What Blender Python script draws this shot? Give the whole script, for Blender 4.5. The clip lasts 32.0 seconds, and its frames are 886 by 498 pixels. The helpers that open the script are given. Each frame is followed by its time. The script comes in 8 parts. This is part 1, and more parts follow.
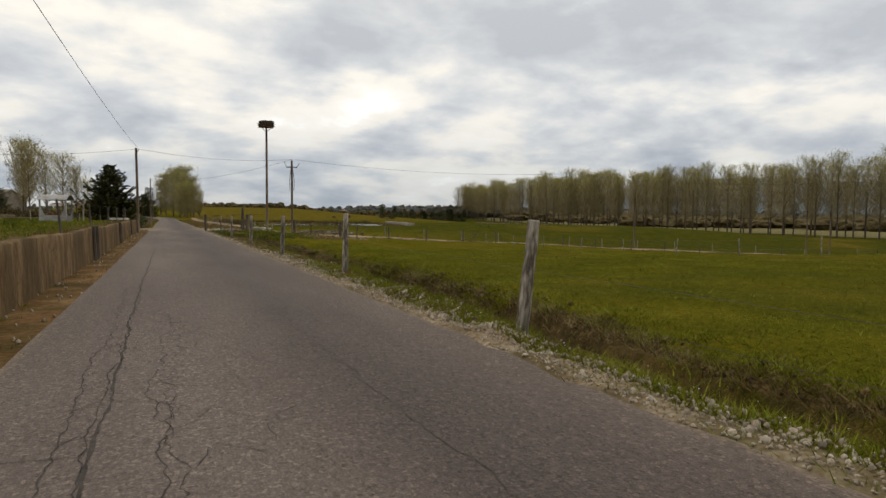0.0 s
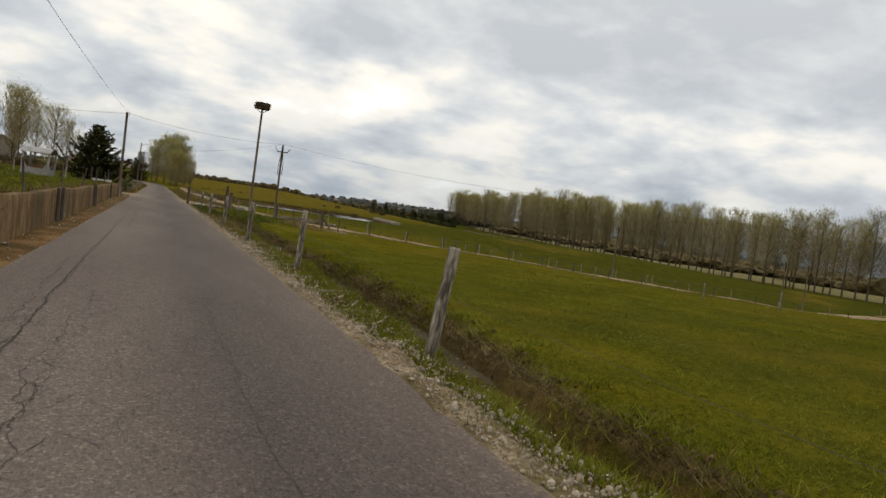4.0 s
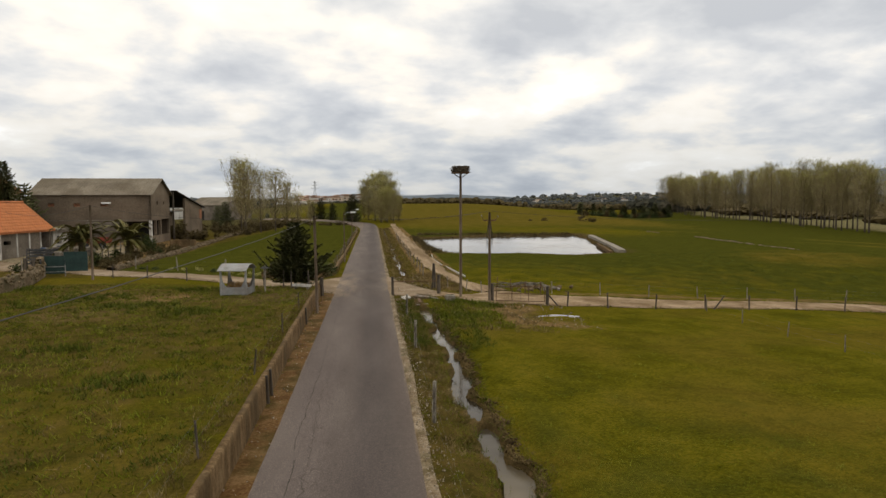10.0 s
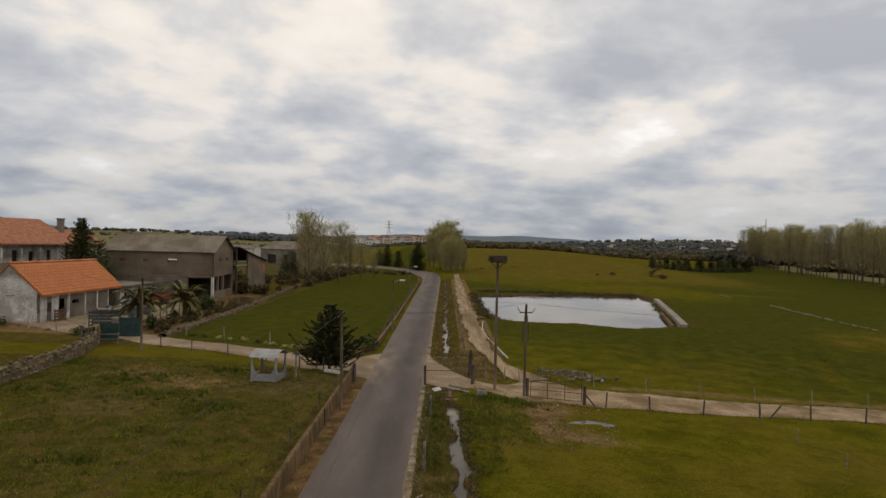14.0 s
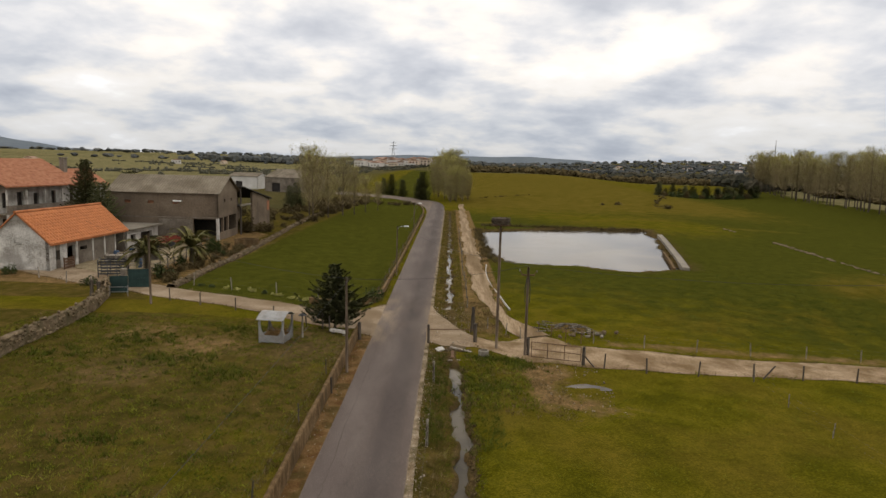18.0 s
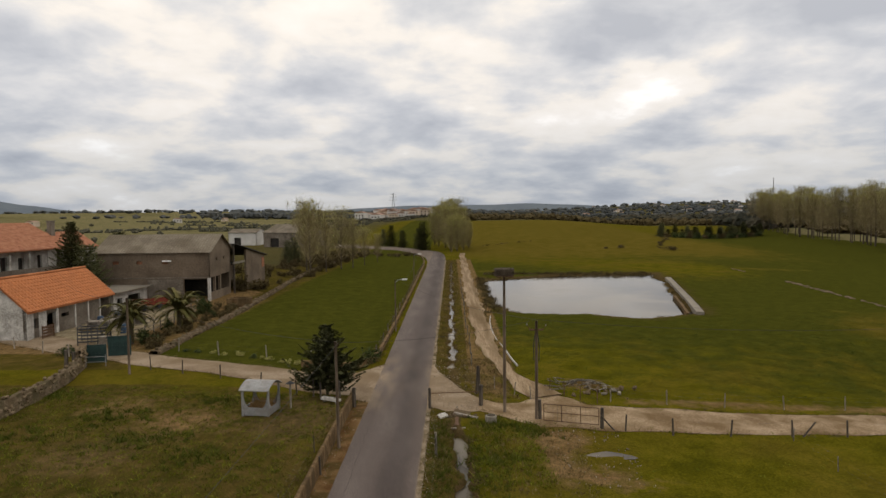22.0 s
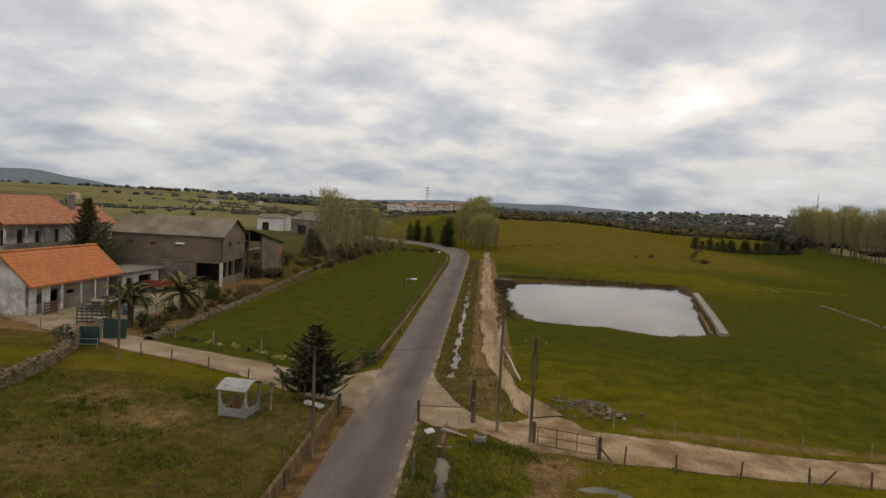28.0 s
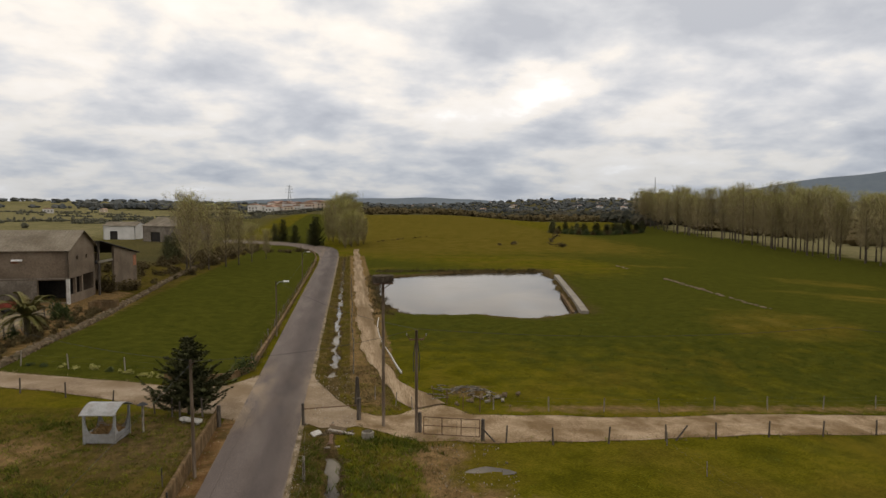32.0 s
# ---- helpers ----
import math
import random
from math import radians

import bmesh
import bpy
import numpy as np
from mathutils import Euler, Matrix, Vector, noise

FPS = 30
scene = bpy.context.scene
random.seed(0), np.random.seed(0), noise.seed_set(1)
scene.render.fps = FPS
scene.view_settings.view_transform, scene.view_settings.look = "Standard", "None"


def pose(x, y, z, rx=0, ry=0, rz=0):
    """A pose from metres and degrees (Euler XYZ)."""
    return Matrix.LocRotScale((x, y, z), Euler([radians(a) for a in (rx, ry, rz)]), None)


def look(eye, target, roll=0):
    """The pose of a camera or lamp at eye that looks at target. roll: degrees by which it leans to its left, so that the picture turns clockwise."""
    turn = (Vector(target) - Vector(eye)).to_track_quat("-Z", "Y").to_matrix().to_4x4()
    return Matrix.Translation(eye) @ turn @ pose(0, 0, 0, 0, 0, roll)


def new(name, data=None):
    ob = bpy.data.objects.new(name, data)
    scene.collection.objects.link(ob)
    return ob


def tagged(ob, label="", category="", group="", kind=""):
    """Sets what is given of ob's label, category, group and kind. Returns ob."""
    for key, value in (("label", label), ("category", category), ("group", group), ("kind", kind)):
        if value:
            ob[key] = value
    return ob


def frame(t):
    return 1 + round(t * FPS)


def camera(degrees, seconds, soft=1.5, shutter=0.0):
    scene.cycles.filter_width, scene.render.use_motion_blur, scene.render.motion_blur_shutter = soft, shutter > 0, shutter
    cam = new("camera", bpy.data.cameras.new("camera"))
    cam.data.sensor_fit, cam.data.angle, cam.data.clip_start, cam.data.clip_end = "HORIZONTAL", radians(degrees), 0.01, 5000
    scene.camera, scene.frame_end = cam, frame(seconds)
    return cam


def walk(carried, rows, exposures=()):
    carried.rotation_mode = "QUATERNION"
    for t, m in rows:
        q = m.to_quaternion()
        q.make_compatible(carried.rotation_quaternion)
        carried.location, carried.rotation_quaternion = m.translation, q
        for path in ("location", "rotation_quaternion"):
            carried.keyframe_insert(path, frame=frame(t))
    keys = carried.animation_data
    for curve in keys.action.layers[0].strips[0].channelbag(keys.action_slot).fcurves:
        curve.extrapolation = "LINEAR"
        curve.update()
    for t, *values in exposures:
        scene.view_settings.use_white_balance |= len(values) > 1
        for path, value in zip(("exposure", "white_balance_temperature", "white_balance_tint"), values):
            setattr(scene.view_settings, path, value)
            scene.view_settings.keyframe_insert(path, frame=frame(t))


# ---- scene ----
cam = camera(69.0, 32.0)
SKY_STRENGTH = 0.95
EXPO = [(t, e, w, n) for t, e, w, n in ((0.0, 0.05, 6900, 9), (4.5, 0.12, 6900, 8), (6.0, 0.26, 7000, 7), (8.0, 0.27, 7000, 7), (10.0, 0.16, 7000, 10), (11.0, -0.03, 7000, 12), (12.0, -0.17, 6950, 12), (14.0, -0.22, 6850, 12), (15.5, -0.17, 6850, 12), (18.0, 0.20, 6900, 12), (20.0, 0.10, 6950, 12), (21.0, -0.04, 6900, 12), (24.0, 0.0, 6900, 12), (28.0, -0.04, 6950, 12), (29.0, 0.05, 7000, 12), (30.0, 0.06, 6900, 12), (32.0, 0.03, 6900, 12))]
PATH = [
    (0.0, (-1.655, 0.434, 1.179), (6.247, 18.780, 0.202), 0.355),
    (0.5, (-1.647, 0.418, 1.257), (6.312, 18.740, 0.292), -0.542),
    (1.0, (-1.566, 0.478, 1.298), (6.479, 18.756, 0.211), -0.600),
    (1.5, (-1.510, 0.492, 1.309), (6.477, 18.800, 0.286), -0.325),
    (2.0, (-1.448, 0.446, 1.343), (6.571, 18.737, 0.268), -0.578),
    (2.5, (-1.324, 0.453, 1.350), (6.704, 18.742, 0.310), -0.418),
    (4.6, (-1.077, -0.124, 1.439), (7.219, 18.057, 0.641), 9.989),
    (5.0, (-1.223, 0.271, 1.442), (6.947, 18.508, 0.610), 3.358),
    (5.5, (-1.529, 0.560, 1.775), (6.579, 18.658, -0.816), -2.654),
    (6.0, (-1.664, 1.002, 2.436), (6.521, 19.176, 0.779), 1.677),
    (6.5, (-1.788, 2.139, 3.024), (6.370, 20.336, 1.503), 1.490),
    (7.0, (-1.919, 3.106, 3.601), (6.133, 21.345, 2.021), -1.722),
    (7.5, (-1.773, 3.575, 4.230), (6.225, 21.798, 2.242), -4.597),
    (8.0, (-1.680, 4.021, 4.826), (6.548, 22.186, 3.297), -0.027),
    (8.5, (-1.438, 5.384, 5.185), (6.830, 23.540, 3.775), 1.138),
    (9.0, (-1.110, 7.115, 5.556), (4.845, 26.167, 4.311), -3.139),
    (9.5, (-0.605, 8.793, 5.892), (2.529, 28.497, 4.499), 0.552),
    (10.0, (-0.069, 10.323, 6.205), (2.091, 30.158, 4.825), -0.202),
    (10.5, (1.455, 12.050, 6.249), (3.889, 31.886, 5.480), 1.122),
    (11.0, (1.710, 11.990, 6.768), (4.058, 31.843, 6.156), -0.591),
    (11.5, (1.758, 12.054, 7.261), (2.854, 32.024, 7.280), 3.397),
    (12.0, (1.678, 11.631, 7.955), (1.235, 31.615, 7.301), 1.670),
    (12.5, (1.950, 11.333, 8.391), (1.384, 31.316, 7.805), 0.924),
    (13.0, (2.239, 11.151, 8.610), (1.842, 31.144, 8.964), 3.057),
    (13.5, (2.301, 11.174, 9.019), (2.055, 31.171, 8.760), 0.952),
    (14.0, (2.392, 11.198, 9.459), (2.314, 31.197, 9.293), 1.436),
    (14.5, (2.405, 11.359, 9.646), (2.195, 31.349, 9.054), 2.364),
    (15.0, (2.426, 11.532, 9.946), (2.207, 31.491, 8.685), 2.600),
    (15.5, (2.435, 11.398, 10.326), (2.261, 31.312, 8.477), 2.596),
    (17.5, (2.508, 10.827, 12.135), (2.319, 30.730, 10.185), 1.101),
    (18.0, (2.432, 11.210, 12.205), (2.269, 31.037, 9.588), 1.501),
    (18.5, (2.297, 11.593, 12.270), (2.104, 31.527, 10.661), 1.400),
    (19.0, (2.238, 12.107, 12.254), (2.017, 32.033, 10.549), 1.513),
    (19.5, (2.060, 12.661, 12.280), (1.859, 32.605, 10.794), 1.051),
    (20.0, (1.995, 13.119, 12.290), (1.642, 33.084, 11.152), -1.114),
    (20.5, (2.061, 13.372, 12.208), (1.810, 33.367, 11.833), -1.447),
    (21.0, (2.173, 13.889, 12.213), (1.963, 33.860, 11.144), -1.270),
    (21.5, (2.361, 14.212, 12.168), (2.230, 34.191, 11.266), -1.724),
    (22.0, (2.669, 14.603, 12.154), (2.415, 34.571, 11.048), -0.610),
    (22.5, (3.046, 14.931, 12.162), (2.912, 34.891, 10.895), -1.262),
    (23.0, (3.475, 15.281, 12.219), (3.340, 35.194, 10.359), 0.264),
    (23.5, (3.846, 15.449, 12.212), (3.604, 35.409, 10.968), 1.767),
    (24.0, (4.323, 15.627, 12.189), (4.083, 35.596, 11.099), -0.258),
    (24.5, (4.731, 15.877, 12.215), (4.517, 35.843, 11.077), 3.963),
    (26.5, (5.639, 16.616, 12.523), (4.996, 36.579, 11.482), 4.320),
    (27.0, (5.260, 16.890, 12.555), (4.146, 36.831, 11.502), 5.121),
    (27.5, (4.740, 17.065, 12.595), (3.422, 36.993, 11.533), 3.877),
    (28.0, (4.465, 17.139, 12.598), (3.239, 37.061, 11.331), 2.967),
    (28.5, (4.093, 17.362, 12.574), (3.029, 37.201, 10.271), 2.874),
    (29.0, (3.632, 17.596, 12.640), (2.616, 37.437, 10.341), 1.572),
    (29.5, (3.258, 17.731, 12.617), (2.219, 37.659, 11.274), 0.637),
    (30.0, (3.017, 17.961, 12.556), (1.970, 37.893, 11.283), -2.721),
    (30.5, (2.878, 18.173, 12.454), (1.843, 38.110, 11.244), -2.569),
    (31.0, (3.409, 18.064, 12.390), (3.628, 38.022, 11.120), -3.616),
    (31.5, (3.792, 17.146, 12.660), (6.304, 36.951, 11.422), -0.627),
    (32.0, (3.992, 16.693, 12.722), (6.850, 36.447, 11.406), 0.179),
]
walk(cam, [(t, look(e, a, r)) for t, e, a, r in PATH], EXPO)

# ---------------------------------------------------------------- world and light
SUN_EL, SUN_AZ = radians(30), radians(16)
world = bpy.data.worlds.new("overcast_sky")
scene.world = world
world.use_nodes = True
wn, wl = world.node_tree.nodes, world.node_tree.links
wn.clear()


def wnode(kind, **values):
    n = wn.new(kind)
    for key, value in values.items():
        if key in n.inputs:
            n.inputs[key].default_value = value
    return n


def ramp(node, stops):
    el = node.color_ramp.elements
    while len(el) < len(stops):
        el.new(0.5)
    for e, (p, c) in zip(el, stops):
        e.position, e.color = p, (*c, 1)
    return node


sky = wn.new("ShaderNodeTexSky")
sky.sky_type, sky.sun_disc = "NISHITA", False
sky.sun_elevation, sky.sun_rotation = SUN_EL, SUN_AZ
coord = wn.new("ShaderNodeTexCoord")
sep = wn.new("ShaderNodeSeparateXYZ")
wl.new(coord.outputs["Generated"], sep.inputs[0])
up = wn.new("ShaderNodeMath"); up.operation = "MAXIMUM"; up.inputs[1].default_value = 0.0
wl.new(sep.outputs[2], up.inputs[0])
lift = wn.new("ShaderNodeMath"); lift.operation = "ADD"; lift.inputs[1].default_value = 0.27
wl.new(up.outputs[0], lift.inputs[0])
flat = wn.new("ShaderNodeCombineXYZ")
for k in (0, 1):
    q = wn.new("ShaderNodeMath"); q.operation = "DIVIDE"
    wl.new(sep.outputs[k], q.inputs[0]); wl.new(lift.outputs[0], q.inputs[1]); wl.new(q.outputs[0], flat.inputs[k])
big = wnode("ShaderNodeTexNoise", Scale=1.15, Detail=5.0, Roughness=0.52, Distortion=0.35)
fine = wnode("ShaderNodeTexNoise", Scale=3.4, Detail=6.0, Roughness=0.54, Distortion=0.15)
for n in (big, fine):
    wl.new(flat.outputs[0], n.inputs["Vector"])
mixn = wn.new("ShaderNodeMix"); mixn.data_type = "FLOAT"; mixn.inputs["Factor"].default_value = 0.42
wl.new(big.outputs[0], mixn.inputs["A"]); wl.new(fine.outputs[0], mixn.inputs["B"])
# bright and heavy parts of the cloud sheet: azimuth, elevation, size, thickness
squash = wn.new("ShaderNodeVectorMath"); squash.operation = "MULTIPLY"; squash.inputs[1].default_value = (1, 1, 2.3)
wl.new(coord.outputs["Generated"], squash.inputs[0])
tear = wnode("ShaderNodeTexNoise", Scale=9.0, Detail=6.0, Roughness=0.62)
wl.new(squash.outputs[0], tear.inputs["Vector"])
shift = wn.new("ShaderNodeVectorMath"); shift.operation = "MULTIPLY_ADD"; shift.inputs[1].default_value = (0.11, 0.11, 0.11)
wl.new(tear.outputs["Color"], shift.inputs[0]); wl.new(squash.outputs[0], shift.inputs[2])
thick = mixn.outputs["Result"]
for az, el, size, amount in ((17.5, 10.2, 0.10, 0.17), (12.0, 8.5, 0.10, 0.12), (15, 9.3, 0.07, 0.05), (26.3, 6.2, 0.06, 0.06), (-29.3, 5.2, 0.06, 0.06), (-24, 17, 0.26, 0.06), (2, 13.2, 0.11, 0.07), (-6, 5.2, 0.05, 0.04), (-16.7, 6.4, 0.06, 0.035),
                             (-18, 9.3, 0.15, -0.055), (-0.6, 7.4, 0.14, -0.055), (22.6, 9.8, 0.08, -0.06), (-34, 10, 0.18, -0.06), (44, 17, 0.55, -0.09), (14, 17, 0.16, -0.03), (52, 11.4, 0.05, -0.09)):
    a, e = radians(az), radians(el)
    dist = wn.new("ShaderNodeVectorMath"); dist.operation = "DISTANCE"
    wl.new(shift.outputs[0], dist.inputs[0])
    dist.inputs[1].default_value = (math.cos(e) * math.sin(a) + 0.055, math.cos(e) * math.cos(a) + 0.055, 2.3 * math.sin(e) + 0.055)
    fall = wn.new("ShaderNodeMapRange"); fall.interpolation_type = "SMOOTHSTEP"
    for key, value in (("From Min", 0.0), ("From Max", size * 1.35), ("To Min", amount), ("To Max", 0.0)):
        fall.inputs[key].default_value = value
    wl.new(dist.outputs["Value"], fall.inputs["Value"])
    total = wn.new("ShaderNodeMath"); total.operation = "ADD"
    wl.new(thick, total.inputs[0]); wl.new(fall.outputs["Result"], total.inputs[1])
    thick = total.outputs[0]
cloud = ramp(wn.new("ShaderNodeValToRGB"), [(0.36, (0.56, 0.60, 0.665)), (0.43, (0.69, 0.725, 0.775)), (0.49, (0.85, 0.865, 0.88)), (0.545, (1.05, 1.015, 0.955)), (0.61, (1.12, 1.09, 1.04)), (0.68, (1.34, 1.33, 1.30))])
wl.new(thick, cloud.inputs[0])
band = ramp(wn.new("ShaderNodeValToRGB"), [(0.0, (0.54, 0.585, 0.65)), (0.06, (0.65, 0.695, 0.755)), (0.16, (0.89, 0.91, 0.945)), (0.4, (1.07, 1.06, 1.045))])
wl.new(up.outputs[0], band.inputs[0])
mul = wn.new("ShaderNodeMix"); mul.data_type, mul.blend_type = "RGBA", "MULTIPLY"; mul.inputs["Factor"].default_value = 1
wl.new(cloud.outputs[0], mul.inputs["A"]); wl.new(band.outputs[0], mul.inputs["B"])

sheet = mul.outputs["Result"]
bg_cloud = wnode("ShaderNodeBackground", Strength=SKY_STRENGTH)
wl.new(sheet, bg_cloud.inputs[0])
bg_sky = wnode("ShaderNodeBackground", Strength=0.12)
wl.new(sky.outputs[0], bg_sky.inputs[0])
gap = ramp(wn.new("ShaderNodeValToRGB"), [(0.66, (1, 1, 1)), (0.82, (0.75, 0.75, 0.75))])
wl.new(fine.outputs[0], gap.inputs[0])
both = wn.new("ShaderNodeMixShader")
wl.new(gap.outputs[0], both.inputs[0]); wl.new(bg_sky.outputs[0], both.inputs[1]); wl.new(bg_cloud.outputs[0], both.inputs[2])
wout = wn.new("ShaderNodeOutputWorld")
wl.new(both.outputs[0], wout.inputs[0])

sun_data = bpy.data.lights.new("sun", "SUN")
sun_data.energy, sun_data.angle, sun_data.color = 0.6, radians(110), (1.0, 0.95, 0.88)
sun = new("sun", sun_data)
sun.matrix_world = look((0, 0, 60), (-60 * math.sin(SUN_AZ) / math.tan(SUN_EL), -60 * math.cos(SUN_AZ) / math.tan(SUN_EL), 0))

# ---------------------------------------------------------------- materials


def material(name, stops, scale=1.0, rough=0.85, bump=0.3, fine=8.0, metal=0.0, stretch=(1, 1, 1), vary=0.15, spec=0.3, bumpdist=0.02, second=None, wide=0.22):
    """Stops: colours from dark to light over a two-scale noise; second adds a large blotch colour (colour, scale, amount)."""
    m = bpy.data.materials.new(name)
    m.use_nodes = True
    n, l = m.node_tree.nodes, m.node_tree.links
    b = n["Principled BSDF"]
    b.inputs["Roughness"].default_value, b.inputs["Metallic"].default_value = rough, metal
    b.inputs["Specular IOR Level"].default_value = spec
    co = n.new("ShaderNodeTexCoord")
    mp = n.new("ShaderNodeMapping")
    mp.inputs["Scale"].default_value = stretch
    l.new(co.outputs["Object"], mp.inputs[0])
    a = n.new("ShaderNodeTexNoise"); a.inputs["Scale"].default_value = scale; a.inputs["Detail"].default_value = 6
    f = n.new("ShaderNodeTexNoise"); f.inputs["Scale"].default_value = scale * fine; f.inputs["Detail"].default_value = 4
    l.new(mp.outputs[0], a.inputs["Vector"]); l.new(mp.outputs[0], f.inputs["Vector"])
    mx = n.new("ShaderNodeMix"); mx.data_type = "FLOAT"; mx.inputs["Factor"].default_value = 0.45
    l.new(a.outputs[0], mx.inputs["A"]); l.new(f.outputs[0], mx.inputs["B"])
    r = n.new("ShaderNodeValToRGB")
    ramp(r, [(0.5 - wide / 2 + wide * k / max(1, len(stops) - 1), c) for k, c in enumerate(stops)])
    l.new(mx.outputs["Result"], r.inputs[0])
    col = r.outputs[0]
    if second:
        g = n.new("ShaderNodeTexNoise"); g.inputs["Scale"].default_value = second[1]; g.inputs["Detail"].default_value = 5
        l.new(mp.outputs[0], g.inputs["Vector"])
        gr = n.new("ShaderNodeValToRGB"); ramp(gr, [(0.47, (0, 0, 0)), (0.62, (second[2],) * 3)])
        l.new(g.outputs[0], gr.inputs[0])
        k = n.new("ShaderNodeMix"); k.data_type = "RGBA"
        l.new(gr.outputs[0], k.inputs["Factor"]); l.new(col, k.inputs["A"]); k.inputs["B"].default_value = (*second[0], 1)
        col = k.outputs["Result"]
    if vary:
        oi = n.new("ShaderNodeObjectInfo")
        mr = n.new("ShaderNodeMapRange"); mr.inputs["To Min"].default_value, mr.inputs["To Max"].default_value = 1 - vary, 1 + vary
        l.new(oi.outputs["Random"], mr.inputs[0])
        hs = n.new("ShaderNodeHueSaturation"); l.new(mr.outputs[0], hs.inputs["Value"]); l.new(col, hs.inputs["Color"])
        col = hs.outputs[0]
    l.new(col, b.inputs["Base Color"])
    if bump:
        bp = n.new("ShaderNodeBump"); bp.inputs["Strength"].default_value = bump; bp.inputs["Distance"].default_value = bumpdist
        l.new(f.outputs[0], bp.inputs["Height"]); l.new(bp.outputs[0], b.inputs["Normal"])
    return m


def attr_mix(m, attribute, colours, scale, fine=6.0):
    """Lay another two-tone cover over a material where the mesh attribute says so."""
    n, l = m.node_tree.nodes, m.node_tree.links
    b = n["Principled BSDF"]
    old = b.inputs["Base Color"].links[0].from_socket
    at = n.new("ShaderNodeAttribute"); at.attribute_name = attribute
    co = n.new("ShaderNodeTexCoord")
    a = n.new("ShaderNodeTexNoise"); a.inputs["Scale"].default_value = scale; a.inputs["Detail"].default_value = 7; a.inputs["Roughness"].default_value = 0.65
    l.new(co.outputs["Object"], a.inputs["Vector"])
    r = ramp(n.new("ShaderNodeValToRGB"), [(0.35, colours[0]), (0.65, colours[1])])
    l.new(a.outputs[0], r.inputs[0])
    e = n.new("ShaderNodeTexNoise"); e.inputs["Scale"].default_value = scale * 0.7; e.inputs["Detail"].default_value = 8
    l.new(co.outputs["Object"], e.inputs["Vector"])
    ad = n.new("ShaderNodeMath"); ad.operation = "ADD"; l.new(at.outputs["Fac"], ad.inputs[0]); l.new(e.outputs[0], ad.inputs[1])
    rr = ramp(n.new("ShaderNodeValToRGB"), [(0.62, (0, 0, 0)), (1.0, (1, 1, 1))])
    l.new(ad.outputs[0], rr.inputs[0])
    near = n.new("ShaderNodeMath"); near.operation = "MULTIPLY"; near.use_clamp = True; near.inputs[1].default_value = 8.0
    l.new(at.outputs["Fac"], near.inputs[0])
    only = n.new("ShaderNodeMath"); only.operation = "MULTIPLY"
    l.new(near.outputs[0], only.inputs[0]); l.new(rr.outputs[0], only.inputs[1])
    k = n.new("ShaderNodeMix"); k.data_type = "RGBA"
    l.new(only.outputs[0], k.inputs["Factor"]); l.new(old, k.inputs["A"]); l.new(r.outputs[0], k.inputs["B"])
    l.new(k.outputs["Result"], b.inputs["Base Color"])
    return m


M = {}
M["grass"] = material("meadow_grass", [(0.040, 0.039, 0.003), (0.062, 0.057, 0.004), (0.080, 0.070, 0.006), (0.104, 0.085, 0.010)], 0.42, 0.95, 0.6, 22, vary=0, spec=0.0, bumpdist=0.06, second=((0.096, 0.068, 0.012), 0.11, 0.6), wide=0.24)
for key, value in (("Sheen Weight", 0.05), ("Sheen Roughness", 0.5), ("Sheen Tint", (0.62, 0.58, 0.12, 1))):
    M["grass"].node_tree.nodes["Principled BSDF"].inputs[key].default_value = value
attr_mix(M["grass"], "lush", ((0.027, 0.032, 0.005), (0.050, 0.051, 0.008)), 0.75)
attr_mix(M["grass"], "dry", ((0.066, 0.052, 0.007), (0.108, 0.080, 0.016)), 0.3)
attr_mix(M["grass"], "weedy", ((0.034, 0.031, 0.006), (0.084, 0.056, 0.019)), 0.9)
attr_mix(M["grass"], "dirt", ((0.105, 0.064, 0.030), (0.185, 0.120, 0.062)), 1.6)
attr_mix(M["grass"], "mud", ((0.042, 0.029, 0.014), (0.092, 0.063, 0.031)), 2.5)
attr_mix(M["grass"], "heath", ((0.040, 0.037, 0.022), (0.074, 0.064, 0.036)), 0.012)
attr_mix(M["grass"], "yard", ((0.17, 0.135, 0.095), (0.27, 0.225, 0.165)), 0.7)
attr_mix(M["grass"], "pale", ((0.115, 0.102, 0.055), (0.17, 0.15, 0.088)), 0.2)
# tussock-sized mottling over every cover of the ground
n, l = M["grass"].node_tree.nodes, M["grass"].node_tree.links
old = n["Principled BSDF"].inputs["Base Color"].links[0].from_socket
co = n.new("ShaderNodeTexCoord")
tn = n.new("ShaderNodeTexNoise"); tn.inputs["Scale"].default_value = 1.9; tn.inputs["Detail"].default_value = 9; tn.inputs["Roughness"].default_value = 0.72
l.new(co.outputs["Object"], tn.inputs["Vector"])
tr_ = ramp(n.new("ShaderNodeValToRGB"), [(0.36, (0.82, 0.85, 0.78)), (0.5, (1.0, 1.0, 1.0)), (0.64, (1.16, 1.13, 1.10))])
l.new(tn.outputs[0], tr_.inputs[0])
tm = n.new("ShaderNodeMix"); tm.data_type, tm.blend_type = "RGBA", "MULTIPLY"; tm.inputs["Factor"].default_value = 1
l.new(old, tm.inputs["A"]); l.new(tr_.outputs[0], tm.inputs["B"])
